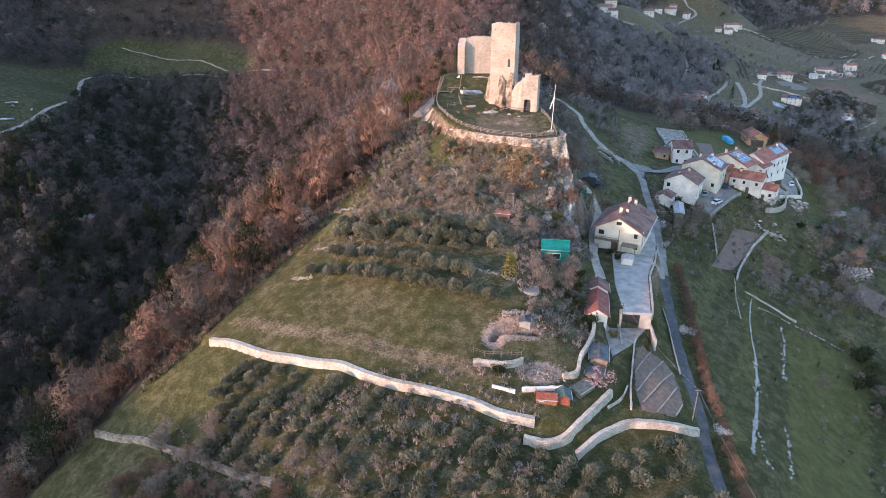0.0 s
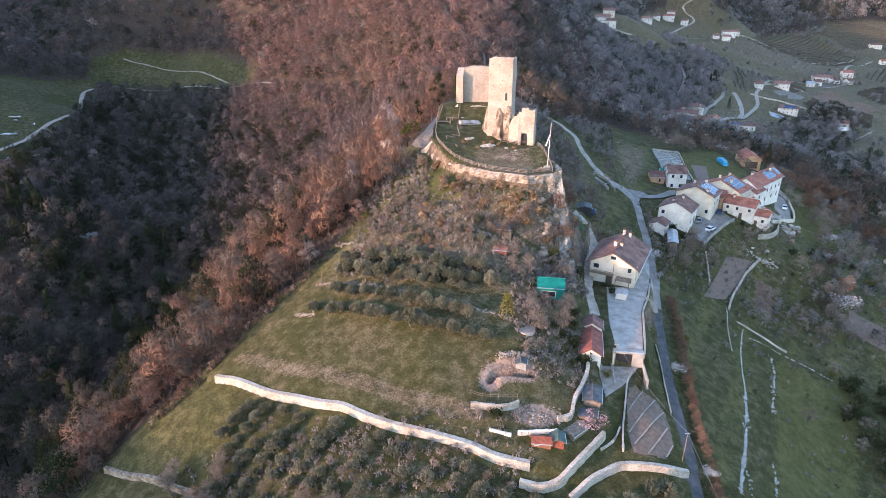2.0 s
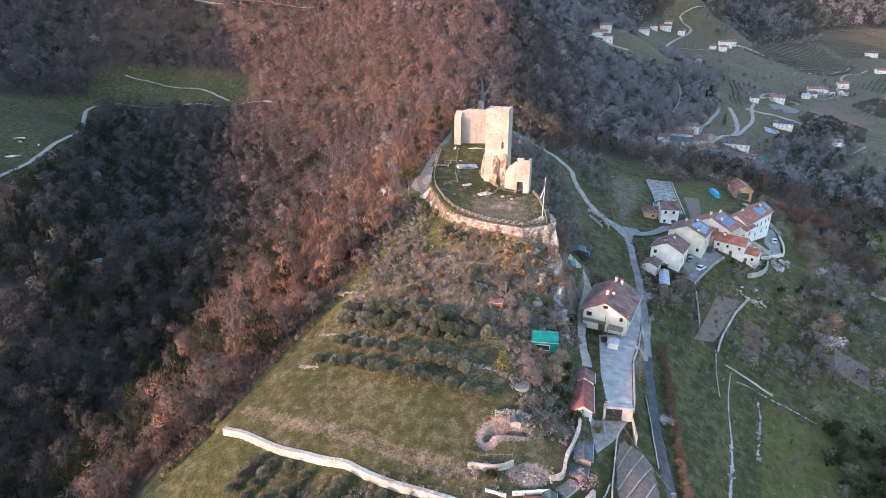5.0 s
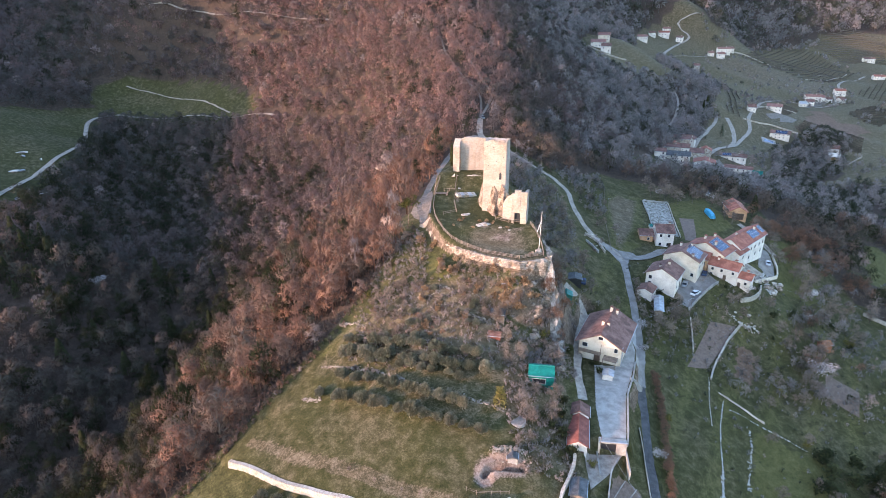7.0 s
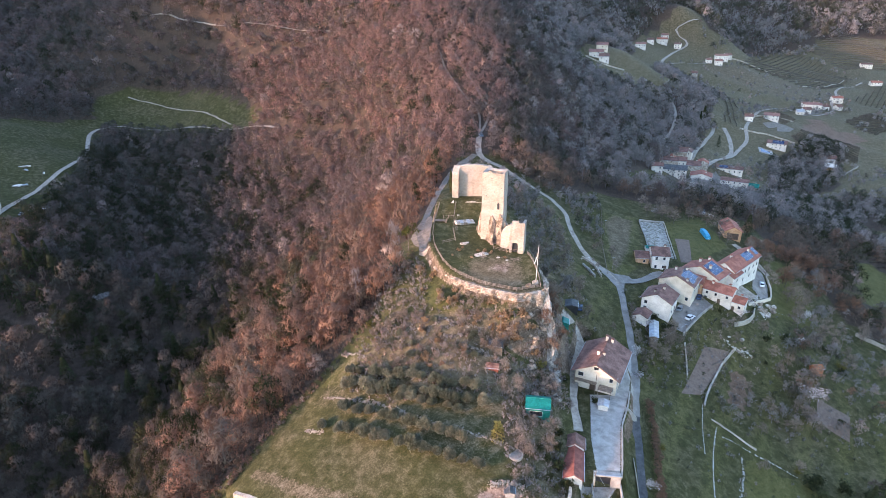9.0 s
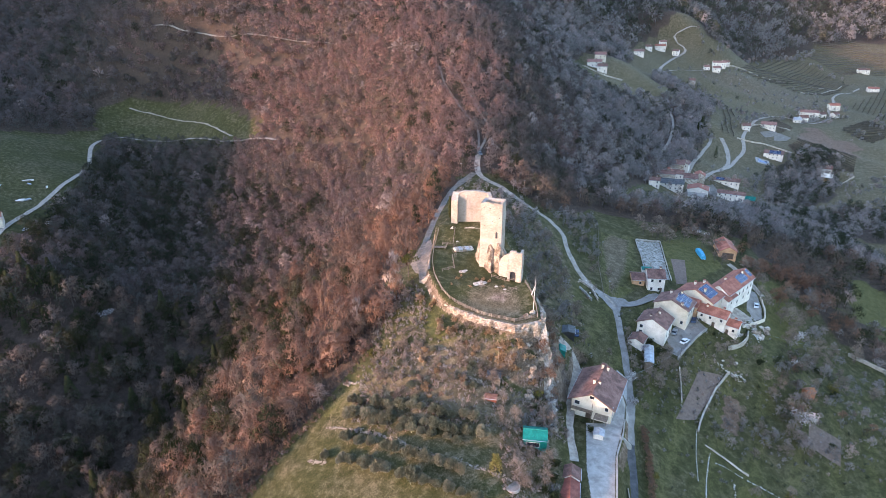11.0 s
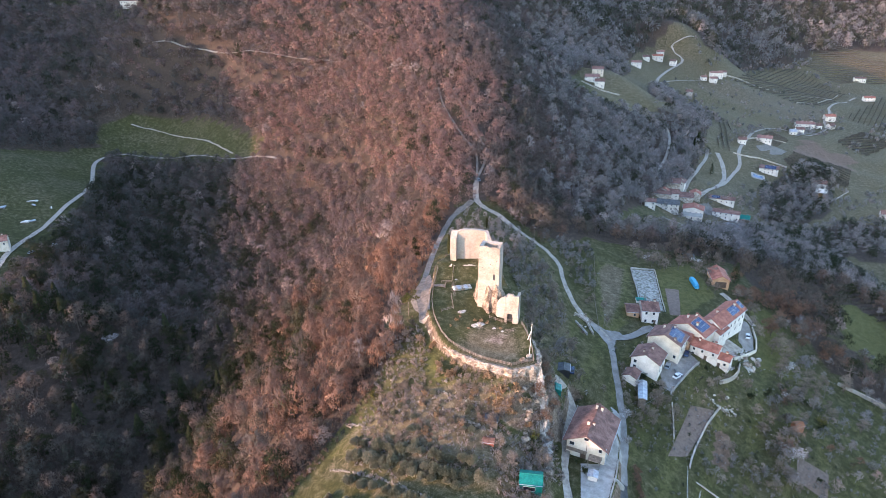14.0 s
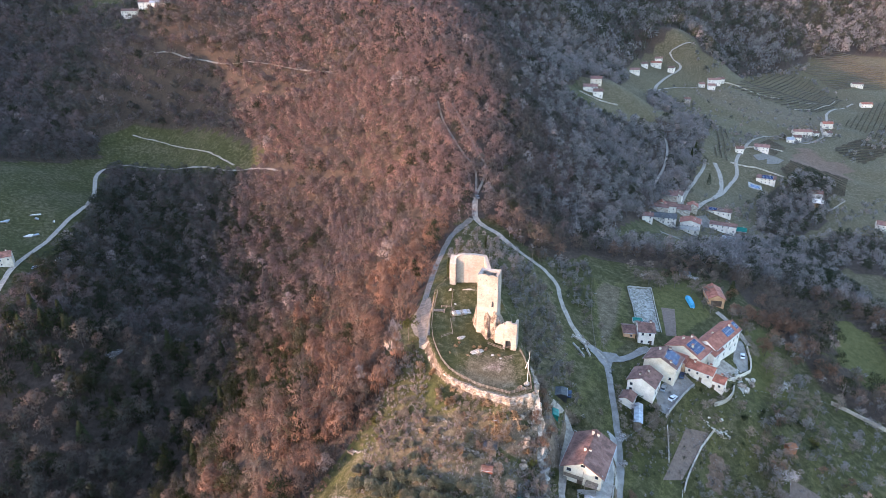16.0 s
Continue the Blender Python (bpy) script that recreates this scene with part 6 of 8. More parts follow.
for a in (
    (327, 562, -30, 17, 10, 5.2, "white villa with a grey roof covered in solar panels", M_PLASTER, M_TILE_OLD, "x", 2.0, None, True, "valley houses", False, ((-1, -6, 0.4, 8, 3, 1.2, 1.7),)),
    (363, 646, -28, 15, 10, 5, "white house with a red-brown roof and forecourt", M_PLASTER, M_TILE_FADED),
    (470, 755, -15, 18, 9, 6, "pale farmhouse with a red roof among fields", M_PLASTER, M_TILE_FADED),
    (455, 735, -15, 9, 8, 5, "white barn beside the farmhouse", M_PLASTER, M_TILE_OLD),
    (536, 806, -10, 13, 9, 6, "white house with a bright red roof", M_PLASTER, M_TILE_RED),
    (522, 778, 20, 9, 7, 5, "small white house with a brown roof", M_PLASTER, M_TILE_OLD),
    (361, 527, -34, 9, 9, 5.0, "orange house with a pale roof on the slope", M_OCHRE, M_PLASTER),
    (370, 546, -34, 12, 7, 4.4, "white house behind the orange one", M_PLASTER, M_TILE_OLD),
    (421, 918, -10, 18, 9, 7, "large pale farm with a red roof", M_PLASTER, M_TILE_FADED),
    (408, 895, -10, 10, 8, 6, "pale farm building with a red roof", M_PLASTER, M_TILE_FADED),
    (176, 668, -15, 12, 9, 6, "rose-coloured house with a red roof on the hillside", M_CREAM, M_TILE_FADED),
    (166, 651, -15, 15, 9, 5, "pale house with a red roof on the hillside", M_PLASTER, M_TILE_FADED),
    (171, 637, -15, 10, 8, 6, "white gabled house on the hillside", M_PLASTER, M_TILE_OLD),
    (286, 880, -15, 14, 10, 6, "white villa with a red roof", M_PLASTER, M_TILE_FADED),
    (346, 966, -10, 16, 9, 7, "white house with an orange roof", M_PLASTER, M_TILE_RED),
    (366, 950, -30, 9, 12, 6, "pale barn by the road", M_PLASTER, M_TILE_OLD),
    (322, 948, -10, 10, 8, 5, "white house by the road", M_PLASTER, M_TILE_OLD),
    (347, 828, -10, 8, 7, 5, "old pale barn in the meadow", M_STONE, M_TILE_OLD),
    (700, 968, -15, 16, 10, 5, "house with a bright red roof in the vineyards", M_PLASTER, M_TILE_RED),
    (756, 1082, -15, 18, 10, 6, "pale farm among vineyards", M_PLASTER, M_TILE_OLD),
    (400, 487, -30, 14, 10, 6, "white house with a red roof on the valley side", M_PLASTER, M_TILE_FADED),
    (486, 766, -12, 10, 8, 5.5, "white house with a red roof by the valley farm", M_PLASTER, M_TILE_FADED),
    (502, 774, 5, 8, 7, 4.5, "small pale barn by the valley farm", M_PLASTER, M_TILE_OLD),
    (443, 728, -20, 8, 6, 4, "low white shed by the valley farm", M_PLASTER, M_METAL),
    (330, 630, -15, 8, 6, 4.5, "small white house above the villa", M_PLASTER, M_TILE_OLD),
    (356, 984, -12, 11, 8, 6, "pale house with a red roof by the far road", M_PLASTER, M_TILE_FADED),
    (436, 928, -10, 9, 8, 5, "pale barn of the large farm", M_PLASTER, M_TILE_OLD),
    (398, 906, -10, 8, 7, 4.5, "white store of the large farm", M_PLASTER, M_TILE_FADED),
    (-352, 733, 5, 18, 9, 6, "white farm high on the hill", M_PLASTER, M_TILE_OLD),
    (-338, 742, 5, 12, 9, 6, "white house high on the hill", M_PLASTER, M_TILE_OLD),
    (-318, 736, 5, 22, 5, 3, "long low shed of the hill farm", M_PLASTER, M_METAL),
    (-277, 346, 30, 8, 9, 6, "cream house with a brown roof by the valley road", M_CREAM, M_TILE_OLD),
):
    far_house(*a)


# cars
M_CARWHITE = surface("white_car_paint", (0.60, 0.60, 0.60), (0.68, 0.68, 0.68), (0.72, 0.72, 0.72), 3, 3, 0.25, 0.0, 0.01)
M_CARGREY = surface("silver_car_paint", (0.22, 0.23, 0.24), (0.28, 0.29, 0.30), (0.33, 0.34, 0.35), 3, 3, 0.3, 0.0, 0.01, metal=0.4)
M_CARBLUE = surface("dark_blue_car_paint", (0.02, 0.03, 0.06), (0.03, 0.045, 0.09), (0.04, 0.06, 0.11), 3, 3, 0.25, 0.0, 0.01)
M_TYRE = surface("tyre_rubber", (0.012, 0.012, 0.012), (0.02, 0.02, 0.02), (0.03, 0.03, 0.03), 0.3, 4, 0.9, 0.1, 0.01)


def car(x, y, yaw, mat, label, z=None):
    c = thing("car", pose(x, y, (gz(x, y) if z is None else z) + 0.16, 0, 0, yaw), label, "car", "parked cars")
    bm = bmesh.new()
    prism(bm, [(-2.1, 0.25), (2.1, 0.25), (2.15, 0.6), (1.9, 0.85), (0.9, 0.95), (-1.9, 0.98), (-2.15, 0.7)], -0.86, 0.86)
    part("body", bm, mat, c)
    bm = bmesh.new()
    prism(bm, [(-1.85, 0.97), (0.95, 0.94), (0.25, 1.45), (-1.35, 1.47)], -0.72, 0.72)
    cab = part("cabin", bm, M_GLASS, c)
    part("roof_panel", boxes((-1.3, 0.2, -0.7, 0.7, 1.46, 1.52)), mat, cab)
    first = None
    for wx in (-1.3, 1.3):
        for wy in (-0.84, 0.84):
            if first is None:
                bm = bmesh.new()
                rod(bm, (0, -0.1, 0), (0, 0.1, 0), 0.32, sides=12)
                first = part("wheel", bm, M_TYRE, c)
                first.matrix_local = Matrix.Translation((wx, wy, 0.32))
            else:
                share("wheel", first, c, Matrix.Translation((wx, wy, 0.32)))
    for wy in (-0.6, 0.6):
        part("headlight", boxes((2.05, 2.17, wy - 0.18, wy + 0.18, 0.58, 0.72)), M_METAL, c)


car(90.3, 184.0, 38, M_CARWHITE, "white hatchback parked in the car park")
car(87.9, 188.3, 60, M_CARGREY, "silver hatchback parked beside the white house")
car(98.0, 195.9, 62, M_CARBLUE, "dark car parked against the row house")
car(134.6, 218.6, 65, M_CARWHITE, "pale car on the raised parking bay")
car(47.6, 174.6, 75, M_CARBLUE, "dark blue car by the drive")
car(-258, 366, 60, M_CARWHITE, "white car on the valley road")
car(-262, 349, 75, M_CARGREY, "pale car beside the cream house")
car(23.6, 325.0, 95, M_CARGREY, "grey car on the hill track")


def covered_vehicle(x, y, yaw):
    v = thing("covered_vehicle", pose(x, y, gz(x, y), 0, 0, yaw), "long vehicle under a bright blue cover on the lawn", "vehicle")
    bm = bmesh.new()
    add_box(bm, -1.1, 1.1, -5.0, 5.0, 0.1, 2.1, Matrix.Identity(4))
    bmesh.ops.subdivide_edges(bm, edges=bm.edges[:], cuts=3, use_grid_fill=True)
    for p in bm.verts:
        k = 1 - 0.25 * max(0.0, p.co.z - 1.2) - 0.12 * abs(p.co.y / 5) ** 3
        p.co = Vector((p.co.x * k, p.co.y * (1 - 0.04 * p.co.z), p.co.z * (1 - 0.15 * abs(p.co.y / 5) ** 2) + 0.08 * noise.noise(p.co)))
    part("cover", bm, M_BLUECOVER, v)
    part("hitch", boxes((-0.1, 0.1, -6.2, -4.9, 0.4, 0.55)), M_METAL, v)


M_BLUECOVER = surface("blue_cover", (0.02, 0.16, 0.28), (0.04, 0.25, 0.40), (0.08, 0.34, 0.50), 1.0, 5, 0.6, 0.3, 0.05)
covered_vehicle(122.6, 251.0, -6)
# ---- field walls, yards and plots ----
field_wall("terrace_wall", WALL_LINES["long"][0], 0.8, 0.15, M_WALLING, "long pale stone retaining wall across the slope", 0.8, 1.0, cap=0.06, front=0.5)
field_wall("terrace_wall", WALL_LINES["low"][0], 0.5, 0.12, M_RAMPART, "low stone wall at the foot of the slope", 0.6, 2.0, cap=0.06, front=0.5)
field_wall("terrace_wall", WALL_LINES["bend"][0], 0.5, 0.25, M_WALLING, "bending pale stone wall beside the ramp", 0.8, 3.0, cap=0.06, front=0.5)
field_wall("terrace_wall", WALL_LINES["corner"][0], 0.5, 0.25, M_WALLING, "rough stone wall round the kitchen garden", 0.8, 4.0, cap=0.06, front=0.5)
field_wall("terrace_wall", [(5.4, 89.7), (9.6, 89.4), (12.4, 89.4), (14.6, 90.6)], 0.45, 1.2, M_WALLING, "pale wall under the dug pit", 1.2, 5.0)
field_wall("terrace_wall", [(8.6, 85.3), (12.6, 84.3)], 0.35, 0.4, M_PLASTER, "white rendered wall behind the huts", 1.0, 6.0)
field_wall("terrace_wall", [(13.8, 84.6), (21.0, 85.4)], 0.35, 0.8, M_PLASTER, "white rendered wall behind the huts", 1.0, 7.0)
field_wall("terrace_wall", [(21.6, 88.2), (24.4, 88.8), (25.6, 93), (28.0, 97), (30.2, 101.5), (31.0, 106)], 0.8, 0.8, M_WALLING, "rough stone wall stepping up beside the sheds", 1.2, 8.0)
field_wall("garden_wall", [(33.4, 84.6), (34.4, 89), (36.2, 94.3), (38.4, 101), (41.2, 104.8)], 0.35, 0.6, M_CONCRETE, "grey garden wall with posts", 0.6, 9.0)
field_wall("yard_wall", [(43.6, 107), (48.4, 124), (52.2, 131.6), (54.6, 138)], 0.45, 0.55, M_CONCRETE, "concrete wall along the raised yard", 1.0, 10.0)
field_wall("yard_wall", [(51.0, 130.2), (54.6, 130.6)], 0.9, 0.9, M_CONCRETE, "short concrete bridge wall by the lane", 1.0, 11.0)
field_wall("roadside_wall", [(46.4, 96), (48.2, 107), (49.9, 117)], 0.22, 0.25, M_WALLING, "low pale wall beside the lane", 0.5, 12.0)
field_wall("car_park_wall", [(85.0, 175.8), (90, 181), (95.4, 186.4), (101.5, 191.6)], 0.45, 0.9, M_CONCRETE, "concrete wall along the car park", 1.6, 13.0)
field_wall("terrace_wall", [(106.5, 183.2), (110.4, 185.2), (114.5, 188.2), (118, 192), (120.2, 196)], 0.6, 1.4, M_WALLING, "curved pale stone terrace wall below the village", 1.2, 14.0)
field_wall("terrace_wall", [(103, 173.4), (95.6, 166.6), (88.4, 157.6), (84.6, 152), (82.4, 148)], 0.6, 0.5, M_WALLING, "dry-stone wall beside the tilled plot", 0.6, 15.0)
field_wall("terrace_wall", [(174, 210.6), (180.3, 207.8), (187, 204), (195, 199)], 0.9, 1.5, M_WALLING, "long pale stone wall on the eastern slope", 0.8, 16.0)
field_wall("terrace_wall", [(82.8, 143.4), (86.8, 140.8), (90.5, 137.6), (93.8, 135.6)], 0.5, 0.35, M_WALLING, "tumbled field wall", 0.5, 17.0)
field_wall("terrace_wall", [(-28.4, 145.5), (-26.4, 143.6)], 0.5, 0.25, M_ROCK, "broken wall end at the ridge", 0.8, 19.0)
field_wall("house_wall", [(119.5, 199.4), (125.5, 203.6), (130.5, 207.2), (135.4, 211.6), (138.4, 218), (140.2, 226)], 0.6, 0.9, M_CREAM, "high cream wall carrying the raised parking bay", 3.0, 21.0)
field_wall("stable_wall", [(55.4, 205.4), (57.4, 201.6), (58.6, 198.4)], 0.5, 0.8, M_CONCRETE, "low wall at the lane bend", 0.8, 22.0)


def flat_patch(name, outline, z, mat, label, category, lift=0.06, follow=True, step=0.45):
    """A paved or dug surface laid over the ground."""
    xs, ys = [p[0] for p in outline], [p[1] for p in outline]
    gx, gy = np.arange(min(xs), max(xs) + step, step), np.arange(min(ys), max(ys) + step, step)
    X, Y = np.meshgrid(gx, gy)
    ok = inside((X[:-1, :-1] + step / 2).ravel(), (Y[:-1, :-1] + step / 2).ravel(), outline)
    Z = land(X.ravel(), Y.ravel()) + lift if follow else np.full(X.size, z + lift)
    if z is not None and follow:
        Z = np.maximum(Z, z + lift) if z > 0 else Z
    nx = len(gx)
    i = (np.arange(len(gy) - 1)[:, None] * nx + np.arange(nx - 1)[None, :]).ravel()[ok]
    ob = mesh_object(name, np.stack([X.ravel(), Y.ravel(), Z], 1), np.stack([i, i + 1, i + nx + 1, i + nx], 1), mat)
    return tagged(ob, label, category, kind="structure")


def quad_patch(name, c, mat, label, category, lift=0.12, nu=14, nv=14):
    """A four-cornered surface that follows the ground."""
    c = [np.array(p, float) for p in c]
    u, v = np.meshgrid(np.linspace(0, 1, nu + 1), np.linspace(0, 1, nv + 1))
    u, v = u.ravel()[:, None], v.ravel()[:, None]
    p = (1 - u) * (1 - v) * c[0] + u * (1 - v) * c[1] + u * v * c[2] + (1 - u) * v * c[3]
    z = land(p[:, 0], p[:, 1]) + lift
    i = (np.arange(nv)[:, None] * (nu + 1) + np.arange(nu)[None, :]).ravel()
    ob = mesh_object(name, np.concatenate([p, z[:, None]], 1), np.stack([i, i + 1, i + nu + 2, i + nu + 1], 1), mat)
    return tagged(ob, label, category, kind="structure")


flat_patch("yard", [(37.6, 107.2), (43.2, 107.2), (48, 124), (51.8, 132), (54.6, 138.6), (58.6, 150), (56, 151), (49.5, 136.5), (43, 137), (41, 128), (39, 119)], None, M_CONCRETE, "pale concrete farmyard", "yard", 0.10, step=0.25)
flat_patch("yard", [(55, 138.6), (57.6, 139), (61.4, 152), (62.6, 163), (60, 166), (58.9, 150)], None, M_CONCRETE, "grey paved strip between farmhouse and lane", "yard", 0.09, step=0.3)
flat_patch("road_junction", [(61.5, 207), (66.5, 196), (69.2, 196.2), (71.5, 201.5), (75, 203.5), (74, 206), (68, 205.4), (64, 208)], None, M_ASPHALT, "broad grey asphalt junction of the lanes", "road", 0.20, step=0.3)
flat_patch("car_park", [(83, 178.5), (86, 176.6), (96, 187), (102, 192), (99.5, 198), (94, 196.5), (89, 191.5), (84, 186.5)], None, M_ASPHALT, "grey asphalt car park", "car park", 0.12, step=0.3)
flat_patch("parking_bay", [(128.5, 207.2), (134, 211.6), (137.6, 219), (139.6, 229), (134.6, 229.6), (131, 220), (127.6, 213)], None, M_ASPHALT, "grey raised parking bay beside the long white house", "car park", 0.14)
flat_patch("castle_forecourt", [(-5.4, 178.5), (-2.8, 178.5), (-2.6, 188), (-2.2, 197), (-1.8, 206), (-3, 216), (-6.4, 214), (-9.4, 205), (-10.2, 196), (-8.4, 188), (-6.6, 184)], None, M_DIRT, "trodden gravel forecourt on the ridge beside the castle", "forecourt", 0.16, step=0.3)
flat_patch("courtyard", [(112, 200.5), (118, 199.5), (127.5, 208), (122, 211.5), (115, 205.5)], None, M_GRAVEL, "gravel courtyard between the houses", "yard", 0.12)
quad_patch("gravel_garden", [(90.2, 227), (98.6, 224), (107, 262.6), (95.6, 262)], M_PEBBLE, "pale gravel garden behind the tall house", "garden", 0.10)
quad_patch("lower_drive", [(32.6, 95.6), (37.4, 99.6), (42.4, 105.9), (33.4, 106.2)], M_GRAVEL, "pale gravel drive below the garage", "drive", 0.08)
M_BED = surface("tilled_bed", (0.118, 0.080, 0.056), (0.148, 0.103, 0.074), (0.182, 0.130, 0.096), 0.9, 7, 0.98, 0.7, 0.1)


# kitchen garden: five slanting beds between pale boards
BED_EDGES = [((37.0, 96.6), (39.6, 99.8)), ((36.5, 93.3), (41.5, 99.9)), ((35.6, 88.8), (43.8, 98.4)), ((36.0, 86.3), (44.7, 95.5)), ((38.0, 84.3), (44.1, 91.3)), ((41.4, 84.2), (43.8, 87.4))]
toward = lambda p, q, t: (p[0] + (q[0] - p[0]) * t, p[1] + (q[1] - p[1]) * t)
flat_patch("garden_soil", [(36.6, 94), (38.2, 98.8), (41.5, 100.3), (44.0, 98.4), (44.9, 95.5), (44.6, 91.4), (43.9, 87.4), (41.2, 83.9), (35.4, 84.4), (35.4, 88.8)], None, M_BED, "dug soil of the kitchen garden", "garden", 0.09, step=0.3)
for (a0, a1), (b0, b1) in zip(BED_EDGES[:-1], BED_EDGES[1:]):
    quad_patch("garden_bed", [toward(a0, b0, 0.06), toward(a1, b1, 0.06), toward(a1, b1, 0.94), toward(a0, b0, 0.94)], M_BED, "tilled brown kitchen garden bed", "garden bed", 0.14, 12, 6)
for a0, a1 in BED_EDGES[1:]:
    ribbon("garden_path", [a0, toward(a0, a1, 0.5), a1], 0.26, M_GRAVEL, 0.26, "pale board edging between garden beds", "path", ragged=0.04)
quad_patch("tilled_plot", [(75.6, 150.4), (83.2, 152.6), (100.0, 171.8), (91.6, 172.6)], M_BED, "bare tilled plot on the slope", "plot", 0.12)
quad_patch("tilled_plot", [(100.6, 222), (105.5, 222.5), (112.4, 243.7), (106.4, 245.1)], M_BED, "bare tilled plot behind the houses", "plot", 0.12)
quad_patch("tilled_plot", [(122, 152), (130, 146), (136, 156), (127, 161)], M_BED, "bare earth patch on the slope", "plot", 0.10)
# the dug pit with its pink earth
M_PINK = surface("pink_clay", (0.15, 0.09, 0.065), (0.25, 0.16, 0.12), (0.37, 0.26, 0.21), 1.2, 6, 0.95, 0.6, 0.15)
random.seed(8)
for i in range(60):
    bx, by = (13 + 10 * random.random(), 87.6 + 3.6 * random.random()) if i % 2 else (11 + 9 * random.random(), 98.6 + 3 * random.random())
    boulder(bx, by, 0.12 + 0.22 * random.random(), M_ROCK if i % 3 else M_PINK, 0.6, "loose stone on the dug bank", "rubble_stone", i * 0.7)


def round_basin():
    z = gz(18.1, 109.0)
    b = thing("round_basin", pose(18.1, 109.0, z), "round grey concrete basin on the grass", "basin")
    bm = bmesh.new()
    bmesh.ops.create_cone(bm, cap_ends=True, segments=28, radius1=1.95, radius2=1.9, depth=1.6)
    part("rim", bm, M_CONCRETE, b).location = (0, 0, -0.68)
    bm = bmesh.new()
    bmesh.ops.create_cone(bm, cap_ends=True, segments=28, radius1=1.65, radius2=1.65, depth=0.06)
    part("lid", bm, M_ASPHALT, b).location = (0, 0, 0.15)


round_basin()
M_RUBBLE = surface("field_rubble", (0.13, 0.100, 0.072), (0.235, 0.190, 0.145), (0.36, 0.305, 0.245), 0.8, 6, 0.95, 0.6, 0.15)
M_SCAR = surface("white_scar", (0.26, 0.235, 0.195), (0.38, 0.35, 0.30), (0.50, 0.47, 0.42), 0.8, 6, 0.95, 0.6, 0.15)
def stone_scar(line, wide, label, gap=0.22, big=0.42, mat=None):
    """A tumbled line of pale field stones, half sunk in the grass."""
    rng = np.random.default_rng(int(abs(line[0][0] * 10 + line[0][1])))
    box = np.array([(x, y, z) for z in (-1, 1) for y in (-1, 1) for x in (-1, 1)], float)
    quads = np.array([(0, 2, 3, 1), (4, 5, 7, 6), (0, 1, 5, 4), (2, 6, 7, 3), (0, 4, 6, 2), (1, 3, 7, 5)])
    vs, fs = [], []
    for a, b in zip(line[:-1], line[1:]):
        for k in range(int(math.dist(a, b) / gap)):
            t = rng.random()
            w = wide * (0.35 + 0.65 * (0.5 + 0.5 * math.sin(a[1] * 0.7 + 9 * t)))
            x, y = a[0] + (b[0] - a[0]) * t + rng.normal() * w * 0.5, a[1] + (b[1] - a[1]) * t + rng.normal() * w * 0.5
            r = big * (0.35 + 0.8 * rng.random() ** 2)
            c, q = math.cos(6.283 * rng.random()), rng.normal(size=(8, 3)) * 0.16
            sn = math.sqrt(1 - c * c)
            p = (box * (1, 0.8, 0.5) * (1 - 0.22 * (box[:, 2:] > 0)) + q) * r
            p = np.stack([p[:, 0] * c - p[:, 1] * sn + x, p[:, 0] * sn + p[:, 1] * c + y, p[:, 2] + gz(x, y) + 0.12 * r], 1)
            fs.append(quads + 8 * len(vs))
            vs.append(p)
    tagged(mesh_object("stone_scar", np.concatenate(vs), np.concatenate(fs), mat or M_SCAR), label, "stones", kind="stuff")


stone_scar([(83.4, 140.6), (82.0, 138.2), (78.0, 130.4), (74.9, 123.2), (71.2, 113.4)], 0.16, "narrow line of bare white stones in the grass", 0.10, 0.19)
stone_scar([(71.2, 113.4), (68.4, 106.4), (66.1, 102.0), (62.4, 94.6), (58.6, 88.0), (55.5, 82.5)], 0.45, "broad bare white stone scar in the grass", 0.045, 0.24)
stone_scar([(82.1, 149), (81.2, 146.6), (78.2, 138.9), (74.5, 128.2)], 0.12, "thin pale line of stones below the tilled plot", 0.13, 0.17)
stone_scar([(87.4, 131.5), (86.7, 130), (85.4, 126.2), (81.2, 118.1), (77.3, 110.8)], 0.55, "loose white stones in the grass", 0.22, 0.26)
stone_scar([(83.8, 137.6), (88.2, 135.9), (94.6, 133.0), (105.5, 129.0)], 0.4, "tumbled stones along the field edge", 0.35, 0.26)
stone_scar([(70.0, 96.0), (66.5, 88.5), (62.0, 80.0)], 0.8, "loose white stones in the grass", 0.4, 0.26)
stone_scar([(60.0, 90.0), (58.0, 80.0)], 0.9, "loose white stones in the grass", 0.4, 0.26)
stone_scar([(-31.3, 131.6), (-25, 129.2), (-18.6, 126.5), (-11, 122.2), (-5.2, 119.1), (3, 115.6), (11, 112.9), (18.4, 110.6)], 0.75, "rubble of a fallen dry-stone terrace wall between the olive rows", 0.13, 0.27, M_RUBBLE)
stone_scar([(-35, 122.5), (-31.5, 121.2), (-29.8, 120.6)], 0.8, "pale heap of field stones at the terrace end", 0.06, 0.26, M_RUBBLE)
stone_scar([(-27.5, 145.4), (-24, 143.6), (-21, 141.5)], 0.6, "broken pale wall end at the ridge", 0.12, 0.36, M_RUBBLE)
stone_scar([(-18, 150), (-9, 146.5), (-2, 142.5), (4, 140.5)], 1.0, "pale stones strewn below the castle", 0.35, 0.34, M_RUBBLE)
stone_scar([(2, 146), (8, 143.6), (14, 142.6)], 0.8, "pale stones under the rampart bank", 0.22, 0.36, M_RUBBLE)
stone_scar([(8, 138), (15, 136.4), (19, 135.4)], 0.9, "rubble round the slope huts", 0.12, 0.36, M_RUBBLE)
stone_scar([(16, 89.5), (18, 88.2), (20, 88)], 1.5, "pink rubble in the dug bank", 0.05, 0.28, M_RUBBLE)
